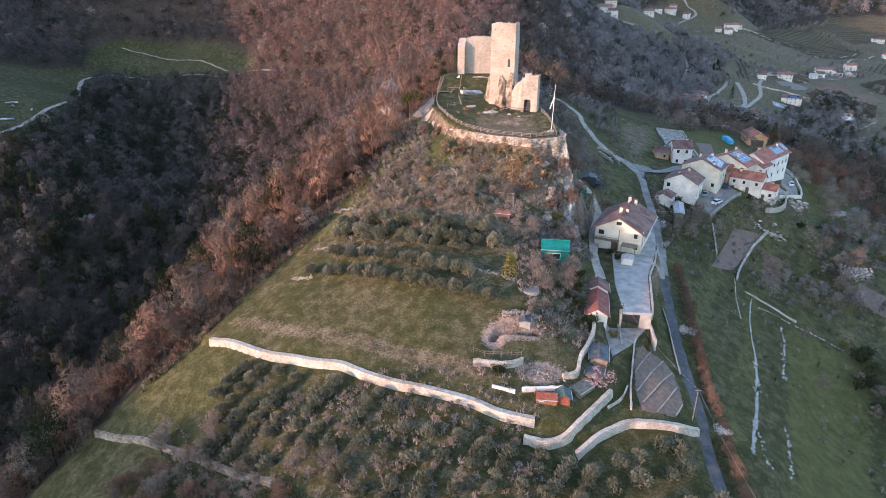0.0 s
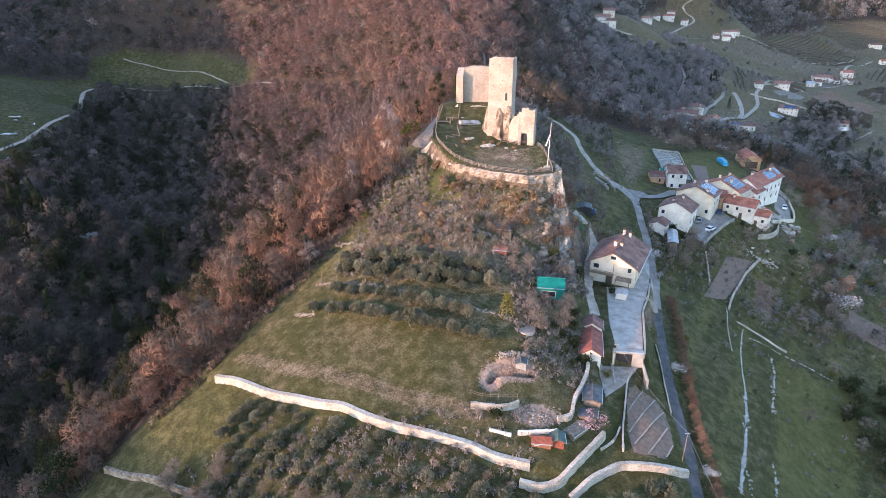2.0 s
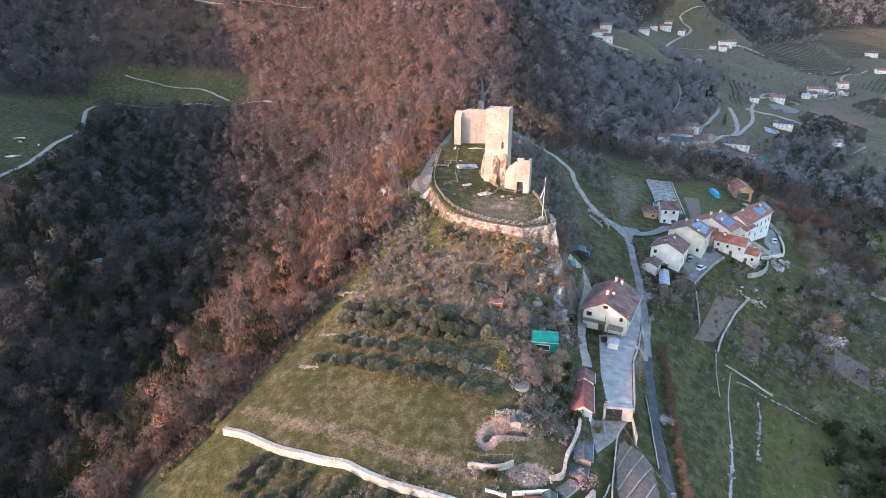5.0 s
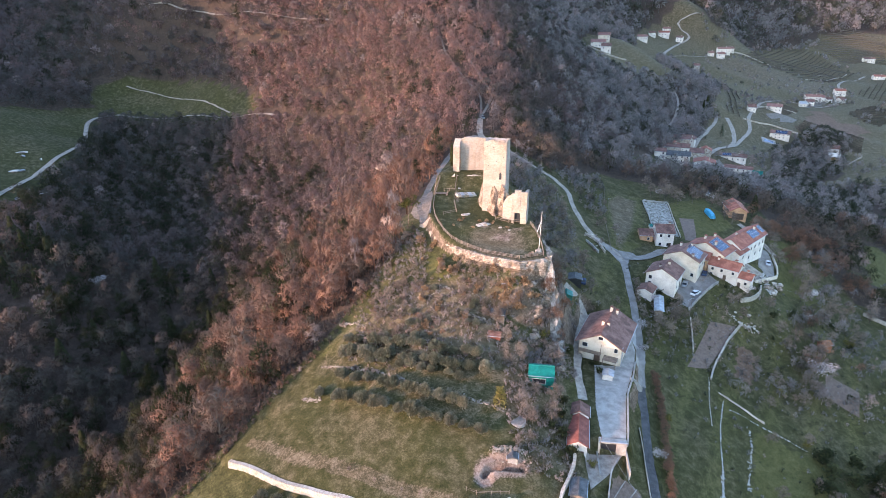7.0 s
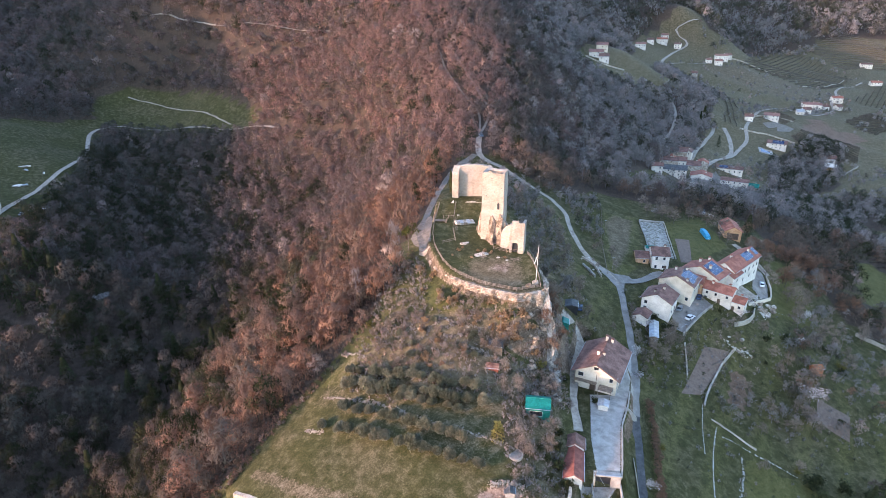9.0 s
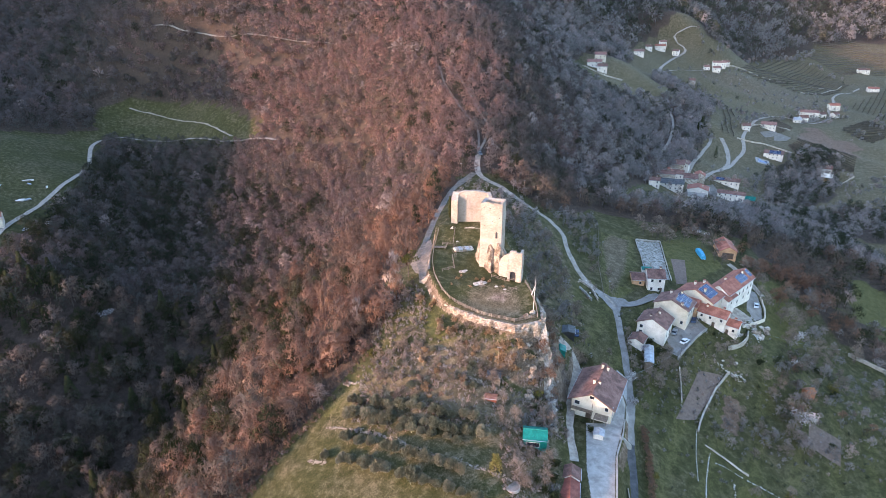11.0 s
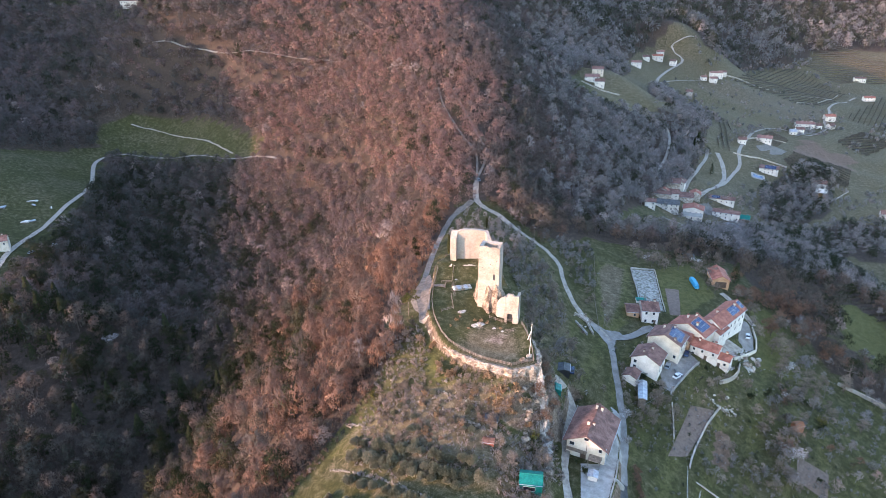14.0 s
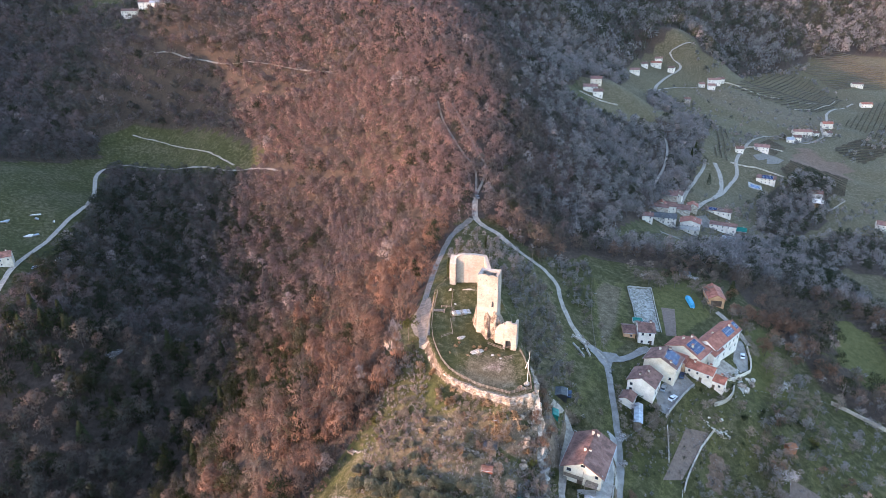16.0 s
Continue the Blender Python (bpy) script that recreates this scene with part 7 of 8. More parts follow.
stone_scar([(11.5, 100.4), (15.5, 101.2), (19, 100.6)], 0.8, "spoil of pale stones behind the pit", 0.05, 0.28, M_RUBBLE)
stone_scar([(100, 176), (103, 173), (108, 172.5)], 1.3, "broken pale rock heaped on the bank", 0.25, 0.45)
stone_scar([(127, 208), (126, 202), (124, 195)], 1.9, "pale rock scree under the white houses", 0.09, 0.5)
field_wall("garden_wall", [(29.2, 84.5), (32.3, 86.6), (34.1, 89.7)], 0.3, 0.35, M_STONE, "short pale stub wall in the grass", 0.5, 23.0)
rail_fence([(5.6, 92.6), (7.7, 91.8), (10.8, 91.8), (14.5, 92.0)], "thin wire fence above the pit wall", rails=(0.6, 1.0), gap=1.7, high=1.3, w=0.04)
rail_fence([(28.8, 137.4), (31.4, 131.4), (32.6, 127.4)], "garden frame of thin poles by the shelter", rails=(0.8, 1.6), gap=2.0, high=1.8, w=0.05)
rail_fence([(77.9, 266), (68.8, 229.5), (64.8, 203.5)], "wire fence along the village lawn", rails=(0.5, 1.0), gap=3.0, high=1.2, w=0.05)
field_wall("garden_wall", [(99.2, 224), (103.4, 244), (107.6, 263)], 0.3, 0.5, M_WALLING, "white wall round the gravel garden", 0.8, 24.0)
field_wall("garden_wall", [(107.6, 263.4), (95.2, 262.8), (92.6, 245), (89.6, 229)], 0.3, 0.7, M_CONCRETE, "grey wall beside the village lawn", 0.8, 25.0)
field_wall("terrace_wall", [(84.5, 172.5), (82.6, 165), (80.4, 158)], 0.4, 0.5, M_STONE, "low pale wall above the tilled plot", 0.8, 26.0)
field_wall("terrace_wall", [(56.2, 211), (60.4, 207.5), (61.4, 200)], 0.5, 0.9, M_STONE, "ruined pale stone wall at the lane bend", 0.8, 27.0)
for k in range(38):
    if k < 16:
        bx, by, br = random.uniform(121, 134), random.uniform(196, 207), random.uniform(0.5, 1.5)
    elif k < 26:
        bx, by, br = random.uniform(55, 62), random.uniform(199, 214), random.uniform(0.3, 0.9)
    else:
        bx, by, br = random.uniform(98, 108), random.uniform(170, 178), random.uniform(0.3, 0.8)
    boulder(bx, by, br, M_STONE if k % 2 else M_ROCK, 0.6, "pale broken rock on the village bank", "bank_rock", k * 0.9)
# wire poles
def pole(x, y, h, label="slim grey wooden pole", r=0.10, lamp=False):
    z = gz(x, y)
    p = thing("pole", pose(x, y, z), label, "pole", "poles along the lanes")
    bm = bmesh.new()
    rod(bm, (0, 0, -0.3), (0, 0, h), r, r * 0.7, 7)
    part("shaft", bm, M_WOOD if not lamp else M_METAL, p)
    part("cross_arm", boxes((-0.5, 0.5, -0.05, 0.05, h - 0.4, h - 0.28)), M_METAL, p)


for a in ((17.2, 141.2, 7), (72.5, 239, 7), (67.6, 207.2, 6), (36.4, 104.4, 7), (42.8, 280.5, 8), (84.5, 173.5, 7), (159.8, 198.4, 9), (90, 226, 8), (12, 298, 9), (44.6, 84.5, 6.8), (46.5, 262, 8)):
    pole(*a)


def wire(a, b, sag=0.8):
    bm = bmesh.new()
    a, b = Vector(a), Vector(b)
    prev = a
    for i in range(1, 13):
        t = i / 12
        q = a.lerp(b, t) - Vector((0, 0, sag * 4 * t * (1 - t)))
        rod(bm, prev, q, 0.018, sides=3)
        prev = q
    me = bpy.data.meshes.new("overhead_wire")
    bm.to_mesh(me)
    bm.free()
    me.materials.append(M_METAL)
    tagged(new("overhead_wire", me), "thin overhead wire between poles", "wire")


wire((114, 191, 40), (159.8, 198.4, gz(159.8, 198.4) + 8.6), 1.5)
wire((159.8, 198.4, gz(159.8, 198.4) + 8.6), (215, 190, gz(215, 190) + 9), 1.5)
wire((84.5, 173.5, gz(84.5, 173.5) + 6.8), (58, 150, 46.5), 1.0)
wire((36.4, 104.4, gz(36.4, 104.4) + 6.8), (44.6, 84.5, gz(44.6, 84.5) + 6.6), 0.9)
wire((44.6, 84.5, gz(44.6, 84.5) + 6.6), (48.4, 62, gz(48.4, 62) + 6.6), 0.9)

quad_patch("pool_terrace", [(302, 545), (314, 541), (318, 552), (306, 556)], M_CONCRETE, "pale paved terrace round a small pool", "terrace", 0.5, 8, 8)
quad_patch("pool", [(305, 547), (313, 544.5), (315, 549.5), (307, 552.5)], M_PANEL, "small dark blue swimming pool", "pool", 0.62, 8, 8)
# paved forecourts in the hamlet and at the farms
for c in ([(345, 628), (372, 645), (364, 628), (345, 615)], [(204, 436), (214, 440), (216, 422), (204, 420)], [(150, 369), (164, 366), (162, 359), (149, 362)], [(371, 620), (383, 632), (368, 640), (352, 610)], [(448, 738), (490, 764), (471, 734), (440, 715)]):
    quad_patch("forecourt", c, M_DIRT, "pale paved forecourt between houses", "forecourt", 0.35, 8, 8)
for line in ([(338, 640), (372, 660), (404, 672)], [(300, 585), (330, 590), (352, 575)], [(222, 402), (236, 396), (250, 400)], [(400, 545), (372, 522), (350, 520)], [(150, 632), (168, 622), (190, 626)], [(430, 925), (470, 935), (545, 952)], [(545, 905), (600, 935), (668, 998)]):
    field_wall("garden_wall", line, 0.6, 1.2, M_STONE, "pale garden wall in the valley", 1.2, line[0][0])
# sheets and timber lying on the western field
for k, (x, y, w_, l_, a) in enumerate(((-299, 413, 9, 1.2, 20), (-296, 410, 7, 1.0, -35), (-289, 388, 5, 4, 10), (-286, 391, 4, 2.5, 50), (-284, 411, 4, 0.8, -60), (-311, 399, 5, 4, 15))):
    s_ = thing("sheet_pile", pose(x, y, gz(x, y), 0, 0, a), "pale sheets and timber lying in the field", "pile", "piles on the field")
    part("sheet", boxes((-w_ / 2, w_ / 2, -l_ / 2, l_ / 2, -0.3, 0.5)), M_METAL if k % 2 else M_PLASTER, s_)
    part("board", boxes((-w_ / 3, w_ / 3, -l_ / 2 - 0.8, -l_ / 2 - 0.3, -0.3, 0.35)), M_WOOD, s_)
# ---- single trees, olives, hedges and vines ----
def leaf_mat(name, a, b, c):
    m, n, l, bs = shader(name)
    isl = n.new("ShaderNodeNewGeometry").outputs["Random Per Island"]
    rnd = n.new("ShaderNodeObjectInfo").outputs["Random"]
    f = maths(n, l, "ADD", maths(n, l, "MULTIPLY", isl, 0.6), maths(n, l, "MULTIPLY", rnd, 0.4))
    colour = ramp(n, l, f, [(0.15, a), (0.5, b), (0.85, c)])
    l.new(colour, bs.inputs["Base Color"])
    see_through(m, n, l, bs, colour, 0.35)
    bs.inputs["Roughness"].default_value = 0.85
    bs.inputs["Specular IOR Level"].default_value = 0.2
    return m


M_OLIVE = leaf_mat("olive_leaves", (0.090, 0.092, 0.056), (0.158, 0.152, 0.098), (0.26, 0.238, 0.162))
M_TWIG = leaf_mat("bare_twigs", (0.13, 0.100, 0.076), (0.215, 0.165, 0.128), (0.31, 0.245, 0.198))
M_RUSSET = leaf_mat("russet_twigs", (0.135, 0.078, 0.050), (0.205, 0.118, 0.075), (0.285, 0.178, 0.12))
M_RUST = leaf_mat("rusty_leaves", (0.17, 0.105, 0.055), (0.27, 0.170, 0.09), (0.36, 0.25, 0.15))
M_BLOSSOM = leaf_mat("white_blossom", (0.40, 0.34, 0.33), (0.58, 0.52, 0.50), (0.72, 0.68, 0.66))
M_PINKBLOSSOM = leaf_mat("pink_blossom", (0.34, 0.20, 0.21), (0.48, 0.32, 0.33), (0.62, 0.47, 0.48))
M_PINE = leaf_mat("pine_needles", (0.040, 0.044, 0.010), (0.078, 0.076, 0.018), (0.120, 0.110, 0.030))
M_CONIFER = leaf_mat("conifer_needles", (0.020, 0.026, 0.009), (0.040, 0.046, 0.017), (0.072, 0.075, 0.028))
M_YELLOW = leaf_mat("yellow_broom", (0.085, 0.080, 0.018), (0.15, 0.13, 0.032), (0.24, 0.19, 0.055))


def tri_mesh(name, tris, mat):
    tris = np.asarray(tris, np.float32)
    me = bpy.data.meshes.new(name)
    me.vertices.add(len(tris) * 3)
    me.vertices.foreach_set("co", tris.ravel())
    me.loops.add(len(tris) * 3)
    me.loops.foreach_set("vertex_index", np.arange(len(tris) * 3, dtype=np.int32))
    me.polygons.add(len(tris))
    me.polygons.foreach_set("loop_start", np.arange(0, len(tris) * 3, 3, dtype=np.int32))
    me.update(calc_edges=True)
    me.materials.append(mat)
    return me


def leafy(rng, n, wide, high, base, size):
    """Small leaf clumps in an uneven crown of several lobes."""
    lobes = [(rng.normal(size=3) * np.array([wide * 0.38, wide * 0.38, high * 0.16]), 0.5 + 0.4 * rng.random()) for _ in range(7)]
    out = []
    for k in range(n):
        o, r = lobes[rng.integers(0, 7)]
        d = rng.normal(size=3)
        d /= np.linalg.norm(d)
        p = o + d * np.array([wide, wide, high * 0.5]) * r * rng.random() ** 0.4 * 0.75
        p[2] += base + high * 0.5
        a, b = rng.normal(size=3), rng.normal(size=3)
        a, b = a / np.linalg.norm(a), b / np.linalg.norm(b)
        s = size * (0.6 + 0.8 * rng.random())
        out.append((p, p + a * s, p + b * s))
    return out


def olive_crown(rng, n, wide, high, base, size):
    """Rounded crown of fine upswept sprays on several humps."""
    humps = [(np.array([wide * 0.45 * math.cos(k * 1.05 + rng.random()), wide * 0.45 * math.sin(k * 1.05 + rng.random()), high * (0.34 + 0.16 * rng.random())]), 0.55 + 0.2 * rng.random()) for k in range(6)]
    humps.append((np.array([0, 0, high * 0.58]), 0.62))
    out = []
    for _ in range(n):
        o, r = humps[rng.integers(0, 7)]
        d = rng.normal(size=3)
        d /= np.linalg.norm(d)
        p = o + d * np.array([wide * 0.62, wide * 0.62, high * 0.44]) * r * (0.6 + 0.4 * rng.random())
        p[2] = max(p[2], 0.1) + base
        g = d * 0.6 + np.array([0, 0, 0.8]) + rng.normal(size=3) * 0.35
        g /= np.linalg.norm(g)
        w = np.cross(g, rng.normal(size=3))
        w *= size * 0.28 / (np.linalg.norm(w) + 1e-9)
        s = size * (0.7 + 0.7 * rng.random())
        out.append((p - w, p + w, p + g * s))
    return out


def wood_tris(rng, high, wide, limbs, r=0.14):
    full = tree_template(rng, 0, high, wide, limbs=limbs)
    full[:, :, :2] *= 1.0
    return full


RNG = np.random.default_rng(77)
KINDS = {}


def kind(key, name, label, category, crown, wood, crown_mat, group):
    KINDS.setdefault(key, []).append((name, label, category, tri_mesh("crown", crown, crown_mat), tri_mesh("trunk", wood, M_BARK), group))


for _ in range(3):
    kind("olive", "olive_tree", "rounded grey-green olive tree on the terrace", "tree", olive_crown(RNG, 1100, 1.95, 3.1, 0.35, 0.5), wood_tris(RNG, 2.6, 1.2, 4), M_OLIVE, "olive trees in rows")
    kind("young", "young_olive_tree", "small sparse olive tree on the lower slope", "tree", olive_crown(RNG, 420, 1.5, 2.2, 0.3, 0.42), wood_tris(RNG, 2.0, 0.9, 4), M_OLIVE, "young olive trees in rows")
    full = tree_template(RNG, 420, 7.5, 3.0, 1.0, 0.11, limbs=9)
    kind("bare", "bare_tree", "bare leafless garden tree", "tree", full[-420:], full[:-420], M_TWIG, "bare garden trees")
    full = tree_template(RNG, 420, 5.5, 2.6, 0.9, 0.12, 0.35, limbs=9)
    kind("russet", "russet_shrub", "russet leafless shrub on the bank", "shrub", full[-420:], full[:-420], M_RUSSET, "russet shrubs on the bank")
    kind("bush", "garden_bush", "dark green rounded garden bush", "bush", leafy(RNG, 260, 1.3, 2.0, 0.1, 0.34), wood_tris(RNG, 1.2, 0.6, 3), M_CONIFER, "garden bushes")
    kind("rustscrub", "rusty_bush", "low rust-brown bush among dry grass", "bush", leafy(RNG, 150, 1.0, 1.3, 0.0, 0.34), wood_tris(RNG, 0.9, 0.5, 3), M_RUST, "rusty bushes round the castle")
    con = []
    for k in range(420):
        t = RNG.random() ** 0.75
        a = 6.283 * RNG.random()
        rr = 2.3 * (1 - t) * (0.5 + 0.5 * RNG.random()) + 0.1
        p = np.array([math.cos(a) * rr, math.sin(a) * rr, 1.2 + 9.5 * t])
        d = np.array([math.cos(a), math.sin(a), -0.35]) * (0.5 + 0.5 * (1 - t))
        w_ = np.array([-math.sin(a), math.cos(a), 0.1]) * 0.3
        con.append((p - w_, p + w_, p + d))
    kind("conifer", "conifer_tree", "dark green pointed conifer tree", "tree", con, wood_tris(RNG, 8, 0.3, 0), M_CONIFER, "conifers")
cyp = []
for k in range(420):
    t = RNG.random()
    a = 6.283 * RNG.random()
    rr = 0.95 * math.sin(math.pi * min(1, 0.12 + 0.88 * t)) ** 0.6 * (0.6 + 0.4 * RNG.random())
    p = np.array([math.cos(a) * rr, math.sin(a) * rr, 0.4 + 9 * t])
    w_ = np.array([-math.sin(a), math.cos(a), 0.0]) * 0.2
    cyp.append((p - w_, p + w_, p + np.array([0.1 * math.cos(a), 0.1 * math.sin(a), 0.9])))
kind("cypress", "cypress_tree", "slender dark green cypress tree", "tree", cyp, wood_tris(RNG, 6, 0.2, 0), M_CONIFER, "cypresses")
kind("pine", "pine_tree", "small pine with a bare trunk and flat crown", "tree", leafy(RNG, 420, 2.7, 3.6, 4.9, 0.5), wood_tris(RNG, 8.5, 0.8, 4), M_PINE, "")
full = tree_template(RNG, 60, 5.0, 2.6, 0.9, 0.06, limbs=10)
kind("blossom", "blossom_tree", "fruit tree in white blossom", "tree", leafy(RNG, 420, 2.4, 3.6, 1.2, 0.26), full, M_BLOSSOM, "blossoming fruit trees")
kind("pinkblossom", "blossom_tree", "fruit tree in pale pink blossom", "tree", leafy(RNG, 420, 2.4, 3.4, 1.2, 0.26), full, M_PINKBLOSSOM, "blossoming fruit trees")
gold = []
for k in range(360):
    t = RNG.random() ** 0.7
    a = 6.283 * RNG.random()
    rr = 1.7 * (1 - 0.75 * t) * (0.6 + 0.4 * RNG.random())
    p = np.array([math.cos(a) * rr, math.sin(a) * rr, 0.3 + 4.6 * t])
    gold.append((p, p + RNG.normal(size=3) * 0.3, p + RNG.normal(size=3) * 0.3))
kind("golden", "golden_conifer", "yellow-green conical garden conifer", "tree", gold, wood_tris(RNG, 3, 0.2, 0), M_YELLOW, "")
kind("broom", "yellow_bush", "bright yellow-green flowering broom bush", "bush", leafy(RNG, 240, 1.3, 2.0, 0.1, 0.32), wood_tris(RNG, 1.0, 0.6, 3), M_YELLOW, "yellow bushes")


def plant(key, x, y, s=1.0, seed=None):
    opts = KINDS[key]
    k = random.randrange(len(opts))
    name, label, cat, crown, trunk, group = opts[k]
    e = thing(name, pose(x, y, gz(x, y) - 0.1, 0, 0, random.random() * 360) @ Matrix.Diagonal((s * random.uniform(0.85, 1.15), s * random.uniform(0.85, 1.15), s, 1)), label, cat, group)
    for nm, me in (("trunk", trunk), ("crown", crown)):
        o = new(nm, me)
        o.parent = e


random.seed(21)


def row_of(key, line, gap, s, off=0.35):
    for a, b in zip(line[:-1], line[1:]):
        n = max(1, round(math.dist(a, b) / gap))
        for i in range(n):
            t = (i + random.uniform(0.2, 0.8)) / n
            plant(key, a[0] + (b[0] - a[0]) * t + random.uniform(-off, off), a[1] + (b[1] - a[1]) * t + random.uniform(-off, off), s * random.uniform(0.8, 1.2))


row_of("olive", [(-25.5, 137.6), (-11.4, 131.2), (1.8, 127.8), (11, 126.4)], 2.9, 0.95)
row_of("olive", [(-26.5, 133.4), (-11.2, 127.0), (3.1, 123.4), (12.6, 121.6)], 2.8, 1.0)
row_of("olive", [(-19.6, 128.8), (-6, 123.6), (6, 119.6)], 3.6, 0.8)
row_of("olive", [(-26.5, 126.0), (-19.6, 123.0), (-12.1, 119.2), (-1.7, 115.1), (7.5, 111.2)], 3.7, 1.0, 0.15)
row_of("olive", [(-31.4, 122.2), (-17.4, 116.0), (-8.7, 112.0), (0.9, 108.0), (10.8, 104.4)], 3.6, 1.02, 0.15)
# olive rows on the lower slope run slantwise downhill
for k in range(17):
    x0 = -40 + k * 4.0
    y0 = float(np.interp(x0, [-50, -20, 0, 16, 30], [107, 92, 83, 77, 73])) - 2.6
    for j in range(12):
        xx, yy = x0 - 1.35 * j + random.uniform(-0.35, 0.35), y0 - 1.95 * j + random.uniform(-0.35, 0.35)
        if yy > 64 and xx > -47 + 0.25 * (100 - yy) and random.random() < 0.93:
            plant(*(("young", xx, yy, random.uniform(0.85, 1.2)) if random.random() < 0.68 else ("bare", xx, yy, random.uniform(0.30, 0.42))))
for xx, yy in ((24, 72), (28, 74), (32, 75.5), (36, 77), (40, 78), (27, 69.5), (31.5, 70.5), (36, 72), (40, 73.5), (42.5, 69), (38, 68), (33, 67), (22, 67)):
    plant("young", xx + random.uniform(-1, 1), yy + random.uniform(-1, 1), random.uniform(1.1, 1.4))
# blossom
for key, x, y, s in (("pinkblossom", 28.8, 87.0, 1.0), ("blossom", 52.6, 109.3, 0.75), ("blossom", 49.0, 82.6, 0.6), ("blossom", 122.2, 157.3, 1.8), ("blossom", 106.8, 271.7, 1.1), ("blossom", 64.4, 161.8, 0.9), ("blossom", 61.5, 150.8, 0.7), ("blossom", 147, 206, 1.0), ("blossom", 152, 211, 0.9), ("blossom", 112, 190, 0.8), ("blossom", 136, 187, 0.9), ("blossom", 73, 177, 0.8), ("blossom", 57.2, 156.4, 0.6), ("blossom", 118, 199, 0.8), ("blossom", 133, 278, 0.9), ("blossom", 136, 277, 0.8), ("blossom", 48, 160, 0.7)):
    plant(key, x, y, s)
for key, x, y, s in (("blossom", -183.6, 283, 1.7), ("bare", -166, 209, 1.5), ("pine", -10.5, 185.8, 1.15), ("cypress", 7.2, 214.5, 1.1), ("cypress", 4.6, 212.8, 0.9), ("cypress", 24, 268, 0.6), ("cypress", 246, 556, 1.5), ("cypress", 256, 572, 1.6), ("conifer", 250, 520, 1.1), ("conifer", 263, 585, 1.0), ("conifer", 148, 262, 1.1), ("conifer", -231, 284, 1.5), ("conifer", -221, 288, 1.7), ("conifer", -210, 289, 1.4), ("conifer", -233, 299, 1.6), ("conifer", -218, 299, 1.5), ("conifer", -176, 232, 1.3), ("conifer", -150, 236, 1.3), ("conifer", -146, 190, 1.4), ("conifer", -120, 226, 1.2), ("conifer", -118, 262, 1.3), ("conifer", -205, 268, 1.2), ("conifer", -212, 262, 1.0), ("conifer", -222, 272, 1.3), ("conifer", -196, 290, 1.1), ("conifer", -232, 280, 1.1), ("conifer", -170, 250, 1.2), ("conifer", -160, 300, 1.3), ("conifer", -138, 262, 1.2), ("conifer", -128, 296, 1.1), ("golden", 14.2, 112.6, 1.1), ("broom", 106, 149, 1.1), ("broom", 60.2, 124, 0.9), ("broom", 59, 128, 0.7), ("broom", 104.5, 131, 1.0), ("broom", 28.5, 138.5, 1.3), ("broom", -20.5, 152, 0.9), ("broom", 34.4, 102.6, 0.8), ("broom", 147, 180, 1.5), ("bush", 41.8, 137, 0.8), ("bush", 43.3, 133.2, 1.1), ("bush", 36.3, 139.4, 1.0), ("bush", 78, 177, 1.4), ("bush", 76, 181, 1.2), ("bush", 82.5, 178.6, 1.2), ("bush", 118, 181, 1.3), ("bush", 103, 189, 0.9), ("bush", 28.8, 107.4, 1.5), ("bush", 30, 103.8, 1.3), ("bush", 29.2, 113.2, 1.3), ("bush", 30.6, 117, 1.2), ("bush", 10.2, 88.0, 1.1), ("bush", 27.0, 133.5, 1.1)):
    plant(key, x, y, s)
for x, y, s in ((27.6, 115.8, 0.8), (20.6, 127.4, 0.8), (17.6, 131.6, 0.75), (23.0, 116.6, 0.6), (29.6, 118.4, 0.55), (17.4, 102.6, 0.42), (20.2, 103.8, 0.45), (-8, 93.6, 0.22), (-4, 92.4, 0.25), (3.6, 89.4, 0.24), (-20, 100, 0.22), (-14, 96.4, 0.2), (58.4, 170.4, 0.5), (50.0, 172.0, 0.7), (47.4, 176.6, 0.6), (-82.5, 91, 1.25), (-74, 97, 0.7), (-86, 97, 0.9)):
    plant("bare", x, y, s)
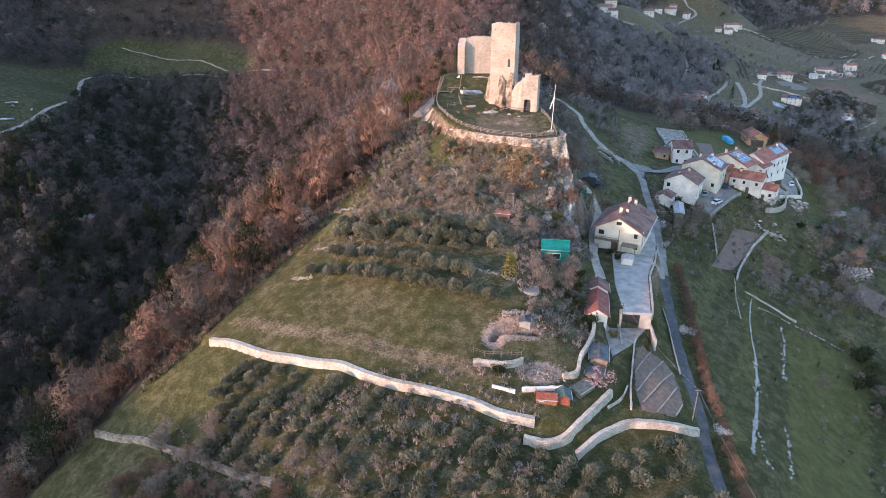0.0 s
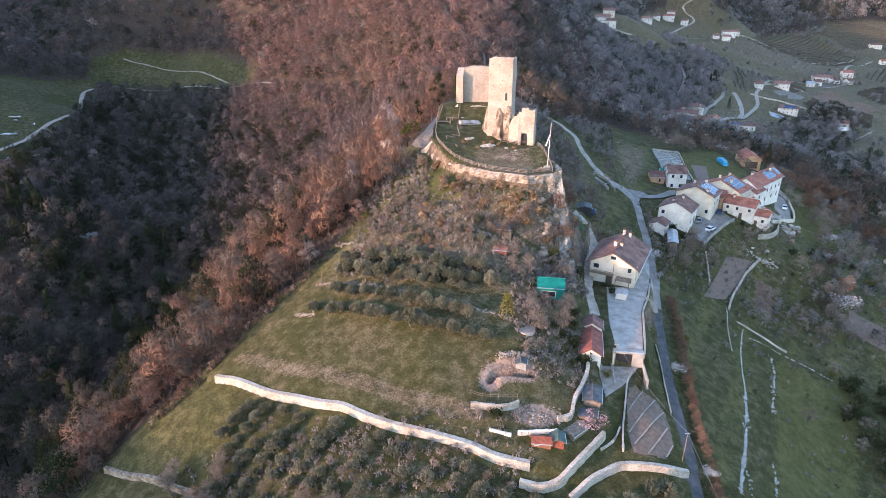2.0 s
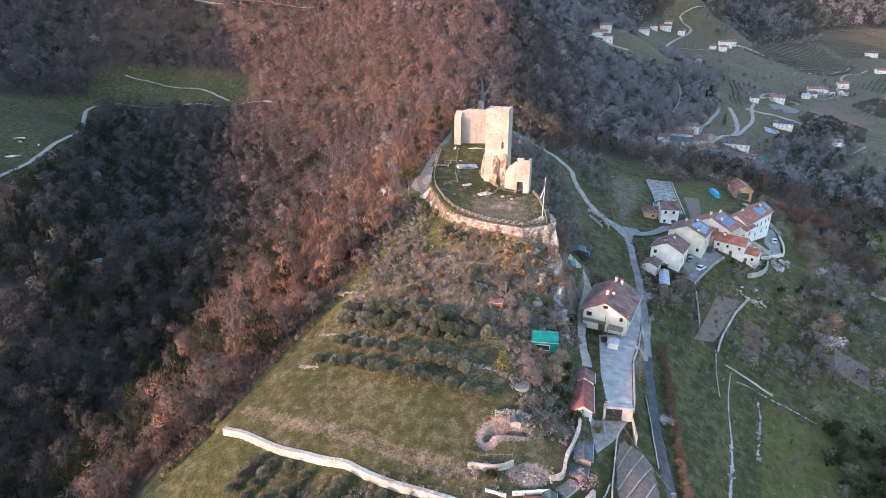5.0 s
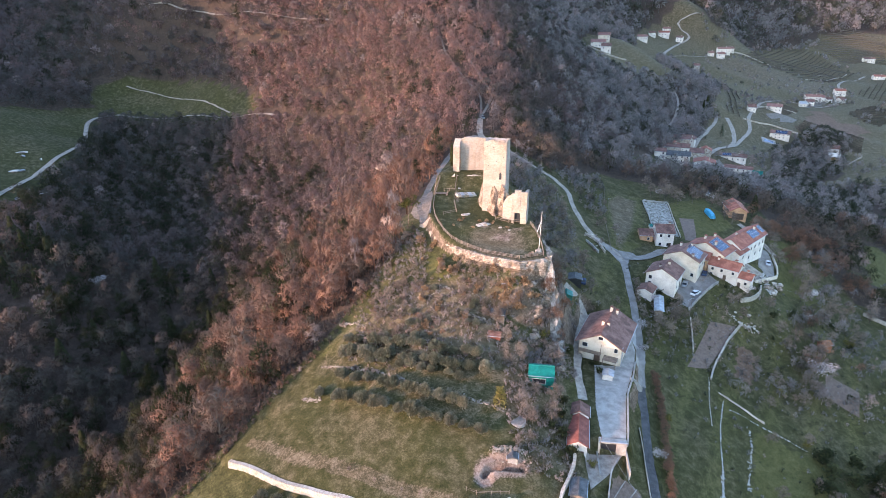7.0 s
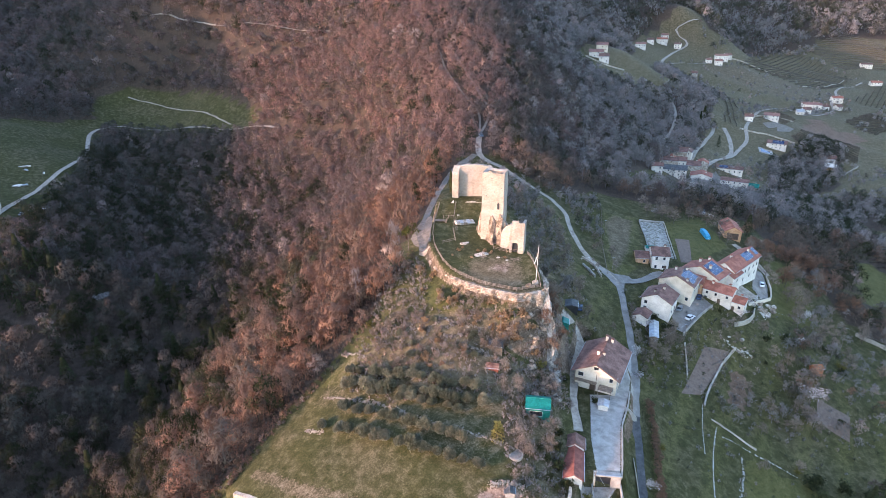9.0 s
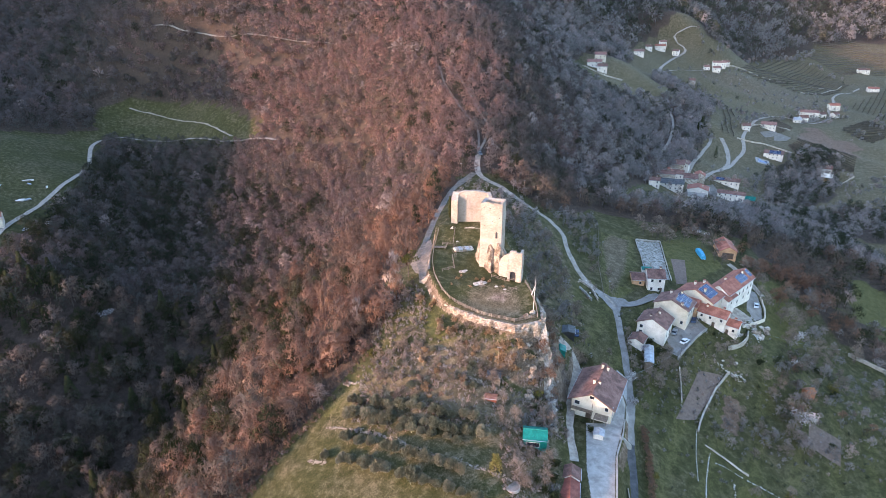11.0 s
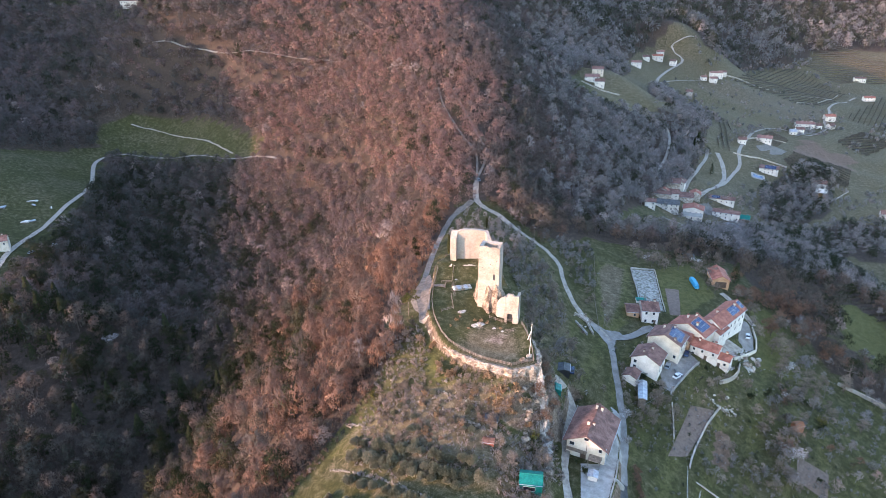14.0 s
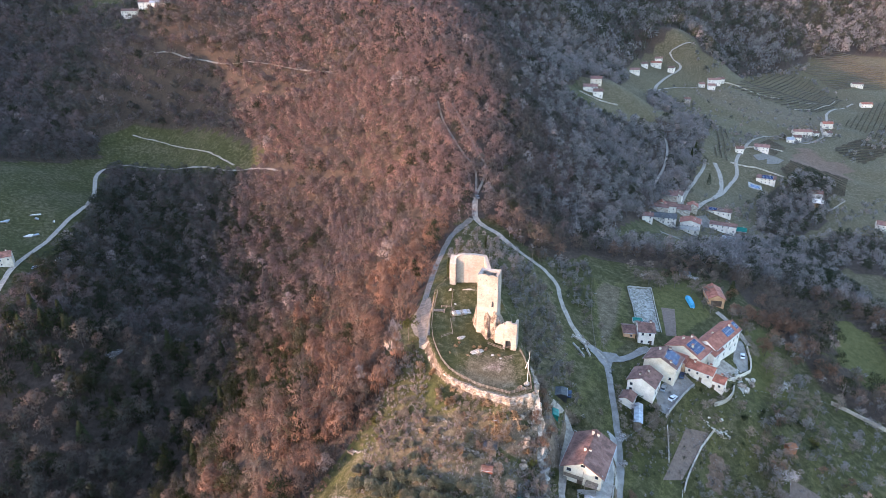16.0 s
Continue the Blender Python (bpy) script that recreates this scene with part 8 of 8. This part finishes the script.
# bare trees in gardens and on banks
GROVES = (
    ("bush", 4, (23.5, 27.5), (101, 112), 0.6, 1.0), ("bare", 5, (19, 29), (108, 118), 0.5, 0.8), ("bare", 9, (15, 21), (124, 142), 0.45, 0.8), ("bare", 6, (28, 33), (130, 145), 0.4, 0.7), ("bare", 16, (30, 40), (150, 178), 0.6, 1.0),
    ("russet", 14, (-20, 16), (132, 148), 0.2, 0.4), ("bare", 80, (-20, 16), (132, 152), 0.24, 0.46), ("rustscrub", 16, (-6, 24), (132, 147), 0.8, 1.5), ("olive", 16, (-14, 12), (130, 146), 0.5, 0.8), ("russet", 10, (27, 36), (140, 158), 0.7, 1.1), ("bare", 16, (-20, -5), (146, 176), 0.3, 0.6),
    ("bare", 26, (33, 50), (178, 236), 0.5, 0.9), ("bare", 12, (68, 84), (160, 178), 0.5, 0.9), ("bare", 22, (98, 150), (150, 186), 0.55, 1.0),
    ("russet", 6, (120, 165), (160, 190), 0.5, 0.9), ("russet", 22, (141, 178), (247, 258), 0.7, 1.1), ("russet", 9, (168, 186), (222, 236), 0.9, 1.3), ("bush", 10, (126, 150), (172, 200), 0.7, 1.2), ("bare", 26, (138, 178), (178, 240), 0.7, 1.2), ("russet", 14, (140, 176), (226, 262), 1.0, 1.5),
    ("bare", 12, (100, 130), (262, 290), 0.8, 1.1), ("bare", 16, (124, 150), (240, 288), 0.7, 1.1), ("bare", 12, (-54, -40), (70, 92), 0.5, 0.8), ("bare", 16, (-58, -16), (64, 78), 0.4, 0.7), ("russet", 22, (-58, -45), (70, 83), 0.45, 0.85), ("russet", 18, (-46, -34), (63, 76), 0.45, 0.85), ("russet", 12, (-36, -22), (60, 70), 0.45, 0.8),
    ("bare", 12, (56, 74), (206, 250), 0.4, 0.7), ("bush", 7, (100, 150), (150, 200), 0.6, 1.0), ("bare", 12, (86, 120), (100, 150), 0.4, 0.8), ("conifer", 8, (118, 132), (100, 130), 0.6, 0.9),
    ("bush", 34, (101, 124), (100, 128), 1.5, 2.6),
)
for key, n, (xa, xb), (ya, yb), s0, s1 in GROVES:
    made = 0
    while made < n:
        x, y = random.uniform(xa, xb), random.uniform(ya, yb)
        made += 1
        if float(signed(np.array([x]), np.array([y]), MESA)[0]) < 2 or (36 < x < 60 and 104 < y < 170) or (29 < x < 40 and 102 < y < 129):
            continue
        plant(key, x, y, random.uniform(s0, s1))
# orange scrub under the rampart and on the castle lawn
for k in range(170):
    x, y = random.uniform(-6, 31), random.uniform(140, 172)
    sd = float(signed(np.array([x]), np.array([y]), MESA)[0])
    if 1.8 < sd < 8 and x < 27:
        plant("rustscrub" if k % 4 else "bare", x, y, random.uniform(0.9, 1.9) * (1 if k % 4 else 0.22))
for x, y, s in ((12.4, 171.0, 0.22), (14.2, 170.0, 0.3), (16.6, 169.4, 0.24), (10.2, 166.4, 0.2), (6.4, 171.5, 0.25), (7.6, 173.6, 0.2), (20.6, 166.2, 0.2), (4.4, 168.0, 0.18)):
    plant("rustscrub", x, y, s * 3.2)
# hedge of brown scrub along the lane
row_of("russet", [(61.6, 141), (59.6, 129), (56.4, 116.3), (53.4, 104), (51.0, 92), (50.0, 82.3), (48.8, 73.8), (48, 66)], 1.0, 0.46, 0.5)
row_of("bare", [(65.5, 150), (66.5, 168), (68.5, 186)], 3.5, 0.45, 0.8)


def scrub(name, boxes_, n, label, tone0, spare, mat=None):
    """Low weeds and twigs scattered over rough ground."""
    rng = np.random.default_rng(n)
    tpl = [tree_template(rng, 26, 1.5, 0.8, 0.6, 0.14, limbs=0) for _ in range(4)]
    xs, ys = [], []
    for (xa, xb, ya, yb), share_ in boxes_:
        k = int(n * share_)
        xs.append(rng.uniform(xa, xb, k))
        ys.append(rng.uniform(ya, yb, k))
    x, y = np.concatenate(xs), np.concatenate(ys)
    ok = spare(x, y)
    x, y = x[ok], y[ok]
    plant_wood(name, x, y, tpl, 0.45 + 0.7 * rng.random(len(x)), np.clip(tone0 + 0.2 * rng.normal(size=len(x)), 0, 1), label, mat or HAZE_LIFTED_WOODS)


def off_paving(x, y):
    ok = signed(x, y, MESA) > 3.0
    ok &= ~inside(x, y, YARD) & ~inside(x, y, DRIVE)
    d, _ = line_dist(x, y, [(44.3, 66), (46.3, 88), (50.1, 111), (56, 136), (62.6, 165), (67, 205)])
    return ok & (d > 2.4)


scrub("slope_scrub", [((-24, 30, 124, 150), 0.35), ((-20, -3, 145, 176), 0.2), ((-52, 16, 66, 90), 0.3), ((16, 30, 96, 126), 0.15)], 2200, "low dry weeds and brambles on the rough slope", 0.46, off_paving)
scrub("edge_scrub", [((-64, -50, 96, 124), 0.3), ((-54, -38, 112, 140), 0.3), ((-40, -20, 132, 160), 0.25), ((-24, -8, 150, 184), 0.15)], 1500, "brambles and undergrowth along the wooded edge", 0.55, lambda x, y: (line_dist(x, y, RIDGE_EDGE)[0] < 4.5) & off_paving(x, y), WOODS)
scrub("rock_scrub", [((24, 36, 126, 160), 1.0)], 420, "brambles hanging over the rocky bank", 0.66, off_paving)
scrub("field_scrub", [((64, 150, 84, 180), 0.7), ((68, 100, 150, 200), 0.3)], 320, "rough tussocks in the eastern field", 0.3, off_paving)
scrub("bank_scrub", [((30, 52, 150, 240), 0.4), ((96, 160, 140, 200), 0.25), ((64, 100, 150, 180), 0.15)], 900, "low brown scrub on the banks", 0.45, off_paving)


M_VINE = leaf_mat("bare_vines", (0.07, 0.058, 0.044), (0.11, 0.092, 0.07), (0.16, 0.135, 0.108))


def vineyard(name, outline, ang, gap, label, high=1.5):
    """Rows of bare vines on wires, joined."""
    c = np.mean(outline, axis=0)
    rad = max(math.dist(p, c) for p in outline)
    u, v = np.array([math.cos(ang), math.sin(ang)]), np.array([-math.sin(ang), math.cos(ang)])
    tris, rng = [], np.random.default_rng(3)
    for k in np.arange(-rad, rad, gap):
        s = np.arange(-rad, rad, 2.2)
        q = c + v * k + s[:, None] * u
        ok = inside(q[:, 0], q[:, 1], [tuple(p) for p in outline])
        z = land(q[:, 0], q[:, 1])
        for (x, y), h, o in zip(q, z, ok):
            if not o:
                continue
            a = np.array([x, y, h])
            e = np.array([u[0] * 1.15, u[1] * 1.15, 0])
            j = rng.normal(size=3) * 0.12
            tris.append((a - e + (0, 0, 0.2), a + e + (0, 0, 0.2), a + e * 0.7 + (0, 0, high) + j))
            tris.append((a - e + (0, 0, 0.2), a + e * 0.7 + (0, 0, high) + j, a - e * 0.8 + (0, 0, high) - j))
            w_ = np.array([v[0] * 0.55, v[1] * 0.55, 0])
            tris.append((a - w_ + (0, 0, high * 0.6), a + w_ + (0, 0, high * 0.6), a + (0, 0, high * 1.15) + j))
    ob = new(name, tri_mesh(name, tris, M_VINE))
    tagged(ob, label, "vineyard", kind="stuff")


vineyard("vineyard", [(361, 599), (394, 637), (441, 607), (407, 556), (370, 549), (351, 558)], 2.15, 5.5, "bare vine rows below the brown field")
vineyard("vineyard", [(357, 650), (417, 730), (414, 686), (372, 634)], 0.25, 5.0, "bare vine rows beside the farm")
vineyard("vineyard", [(453, 918), (555, 1067), (663, 1135), (689, 1004), (577, 892), (517, 905)], 0.75, 7.0, "bare vine rows on the far slope", 1.9)
vineyard("vineyard", [(592, 856), (764, 1011), (700, 820), (590, 758)], 0.9, 6.5, "bare vine rows in the far valley", 1.8)
vineyard("vineyard", [(338, 706), (360, 725), (297, 584), (283, 588)], 1.2, 5.5, "bare vine rows above the hamlet", 1.6)
vineyard("vineyard", [(222, 300), (272, 310), (300, 270), (238, 262)], 0.4, 4.5, "bare vine rows on the eastern slope", 1.4)
vineyard("vineyard", [(689, 1164), (832, 1281), (889, 1202), (811, 1082), (708, 1063)], 0.3, 8.0, "bare vine rows high in the valley", 2.0)
vineyard("vineyard", [(480, 700), (560, 770), (590, 740), (500, 668)], 0.5, 5.5, "dark orchard rows near the far farm", 2.4)
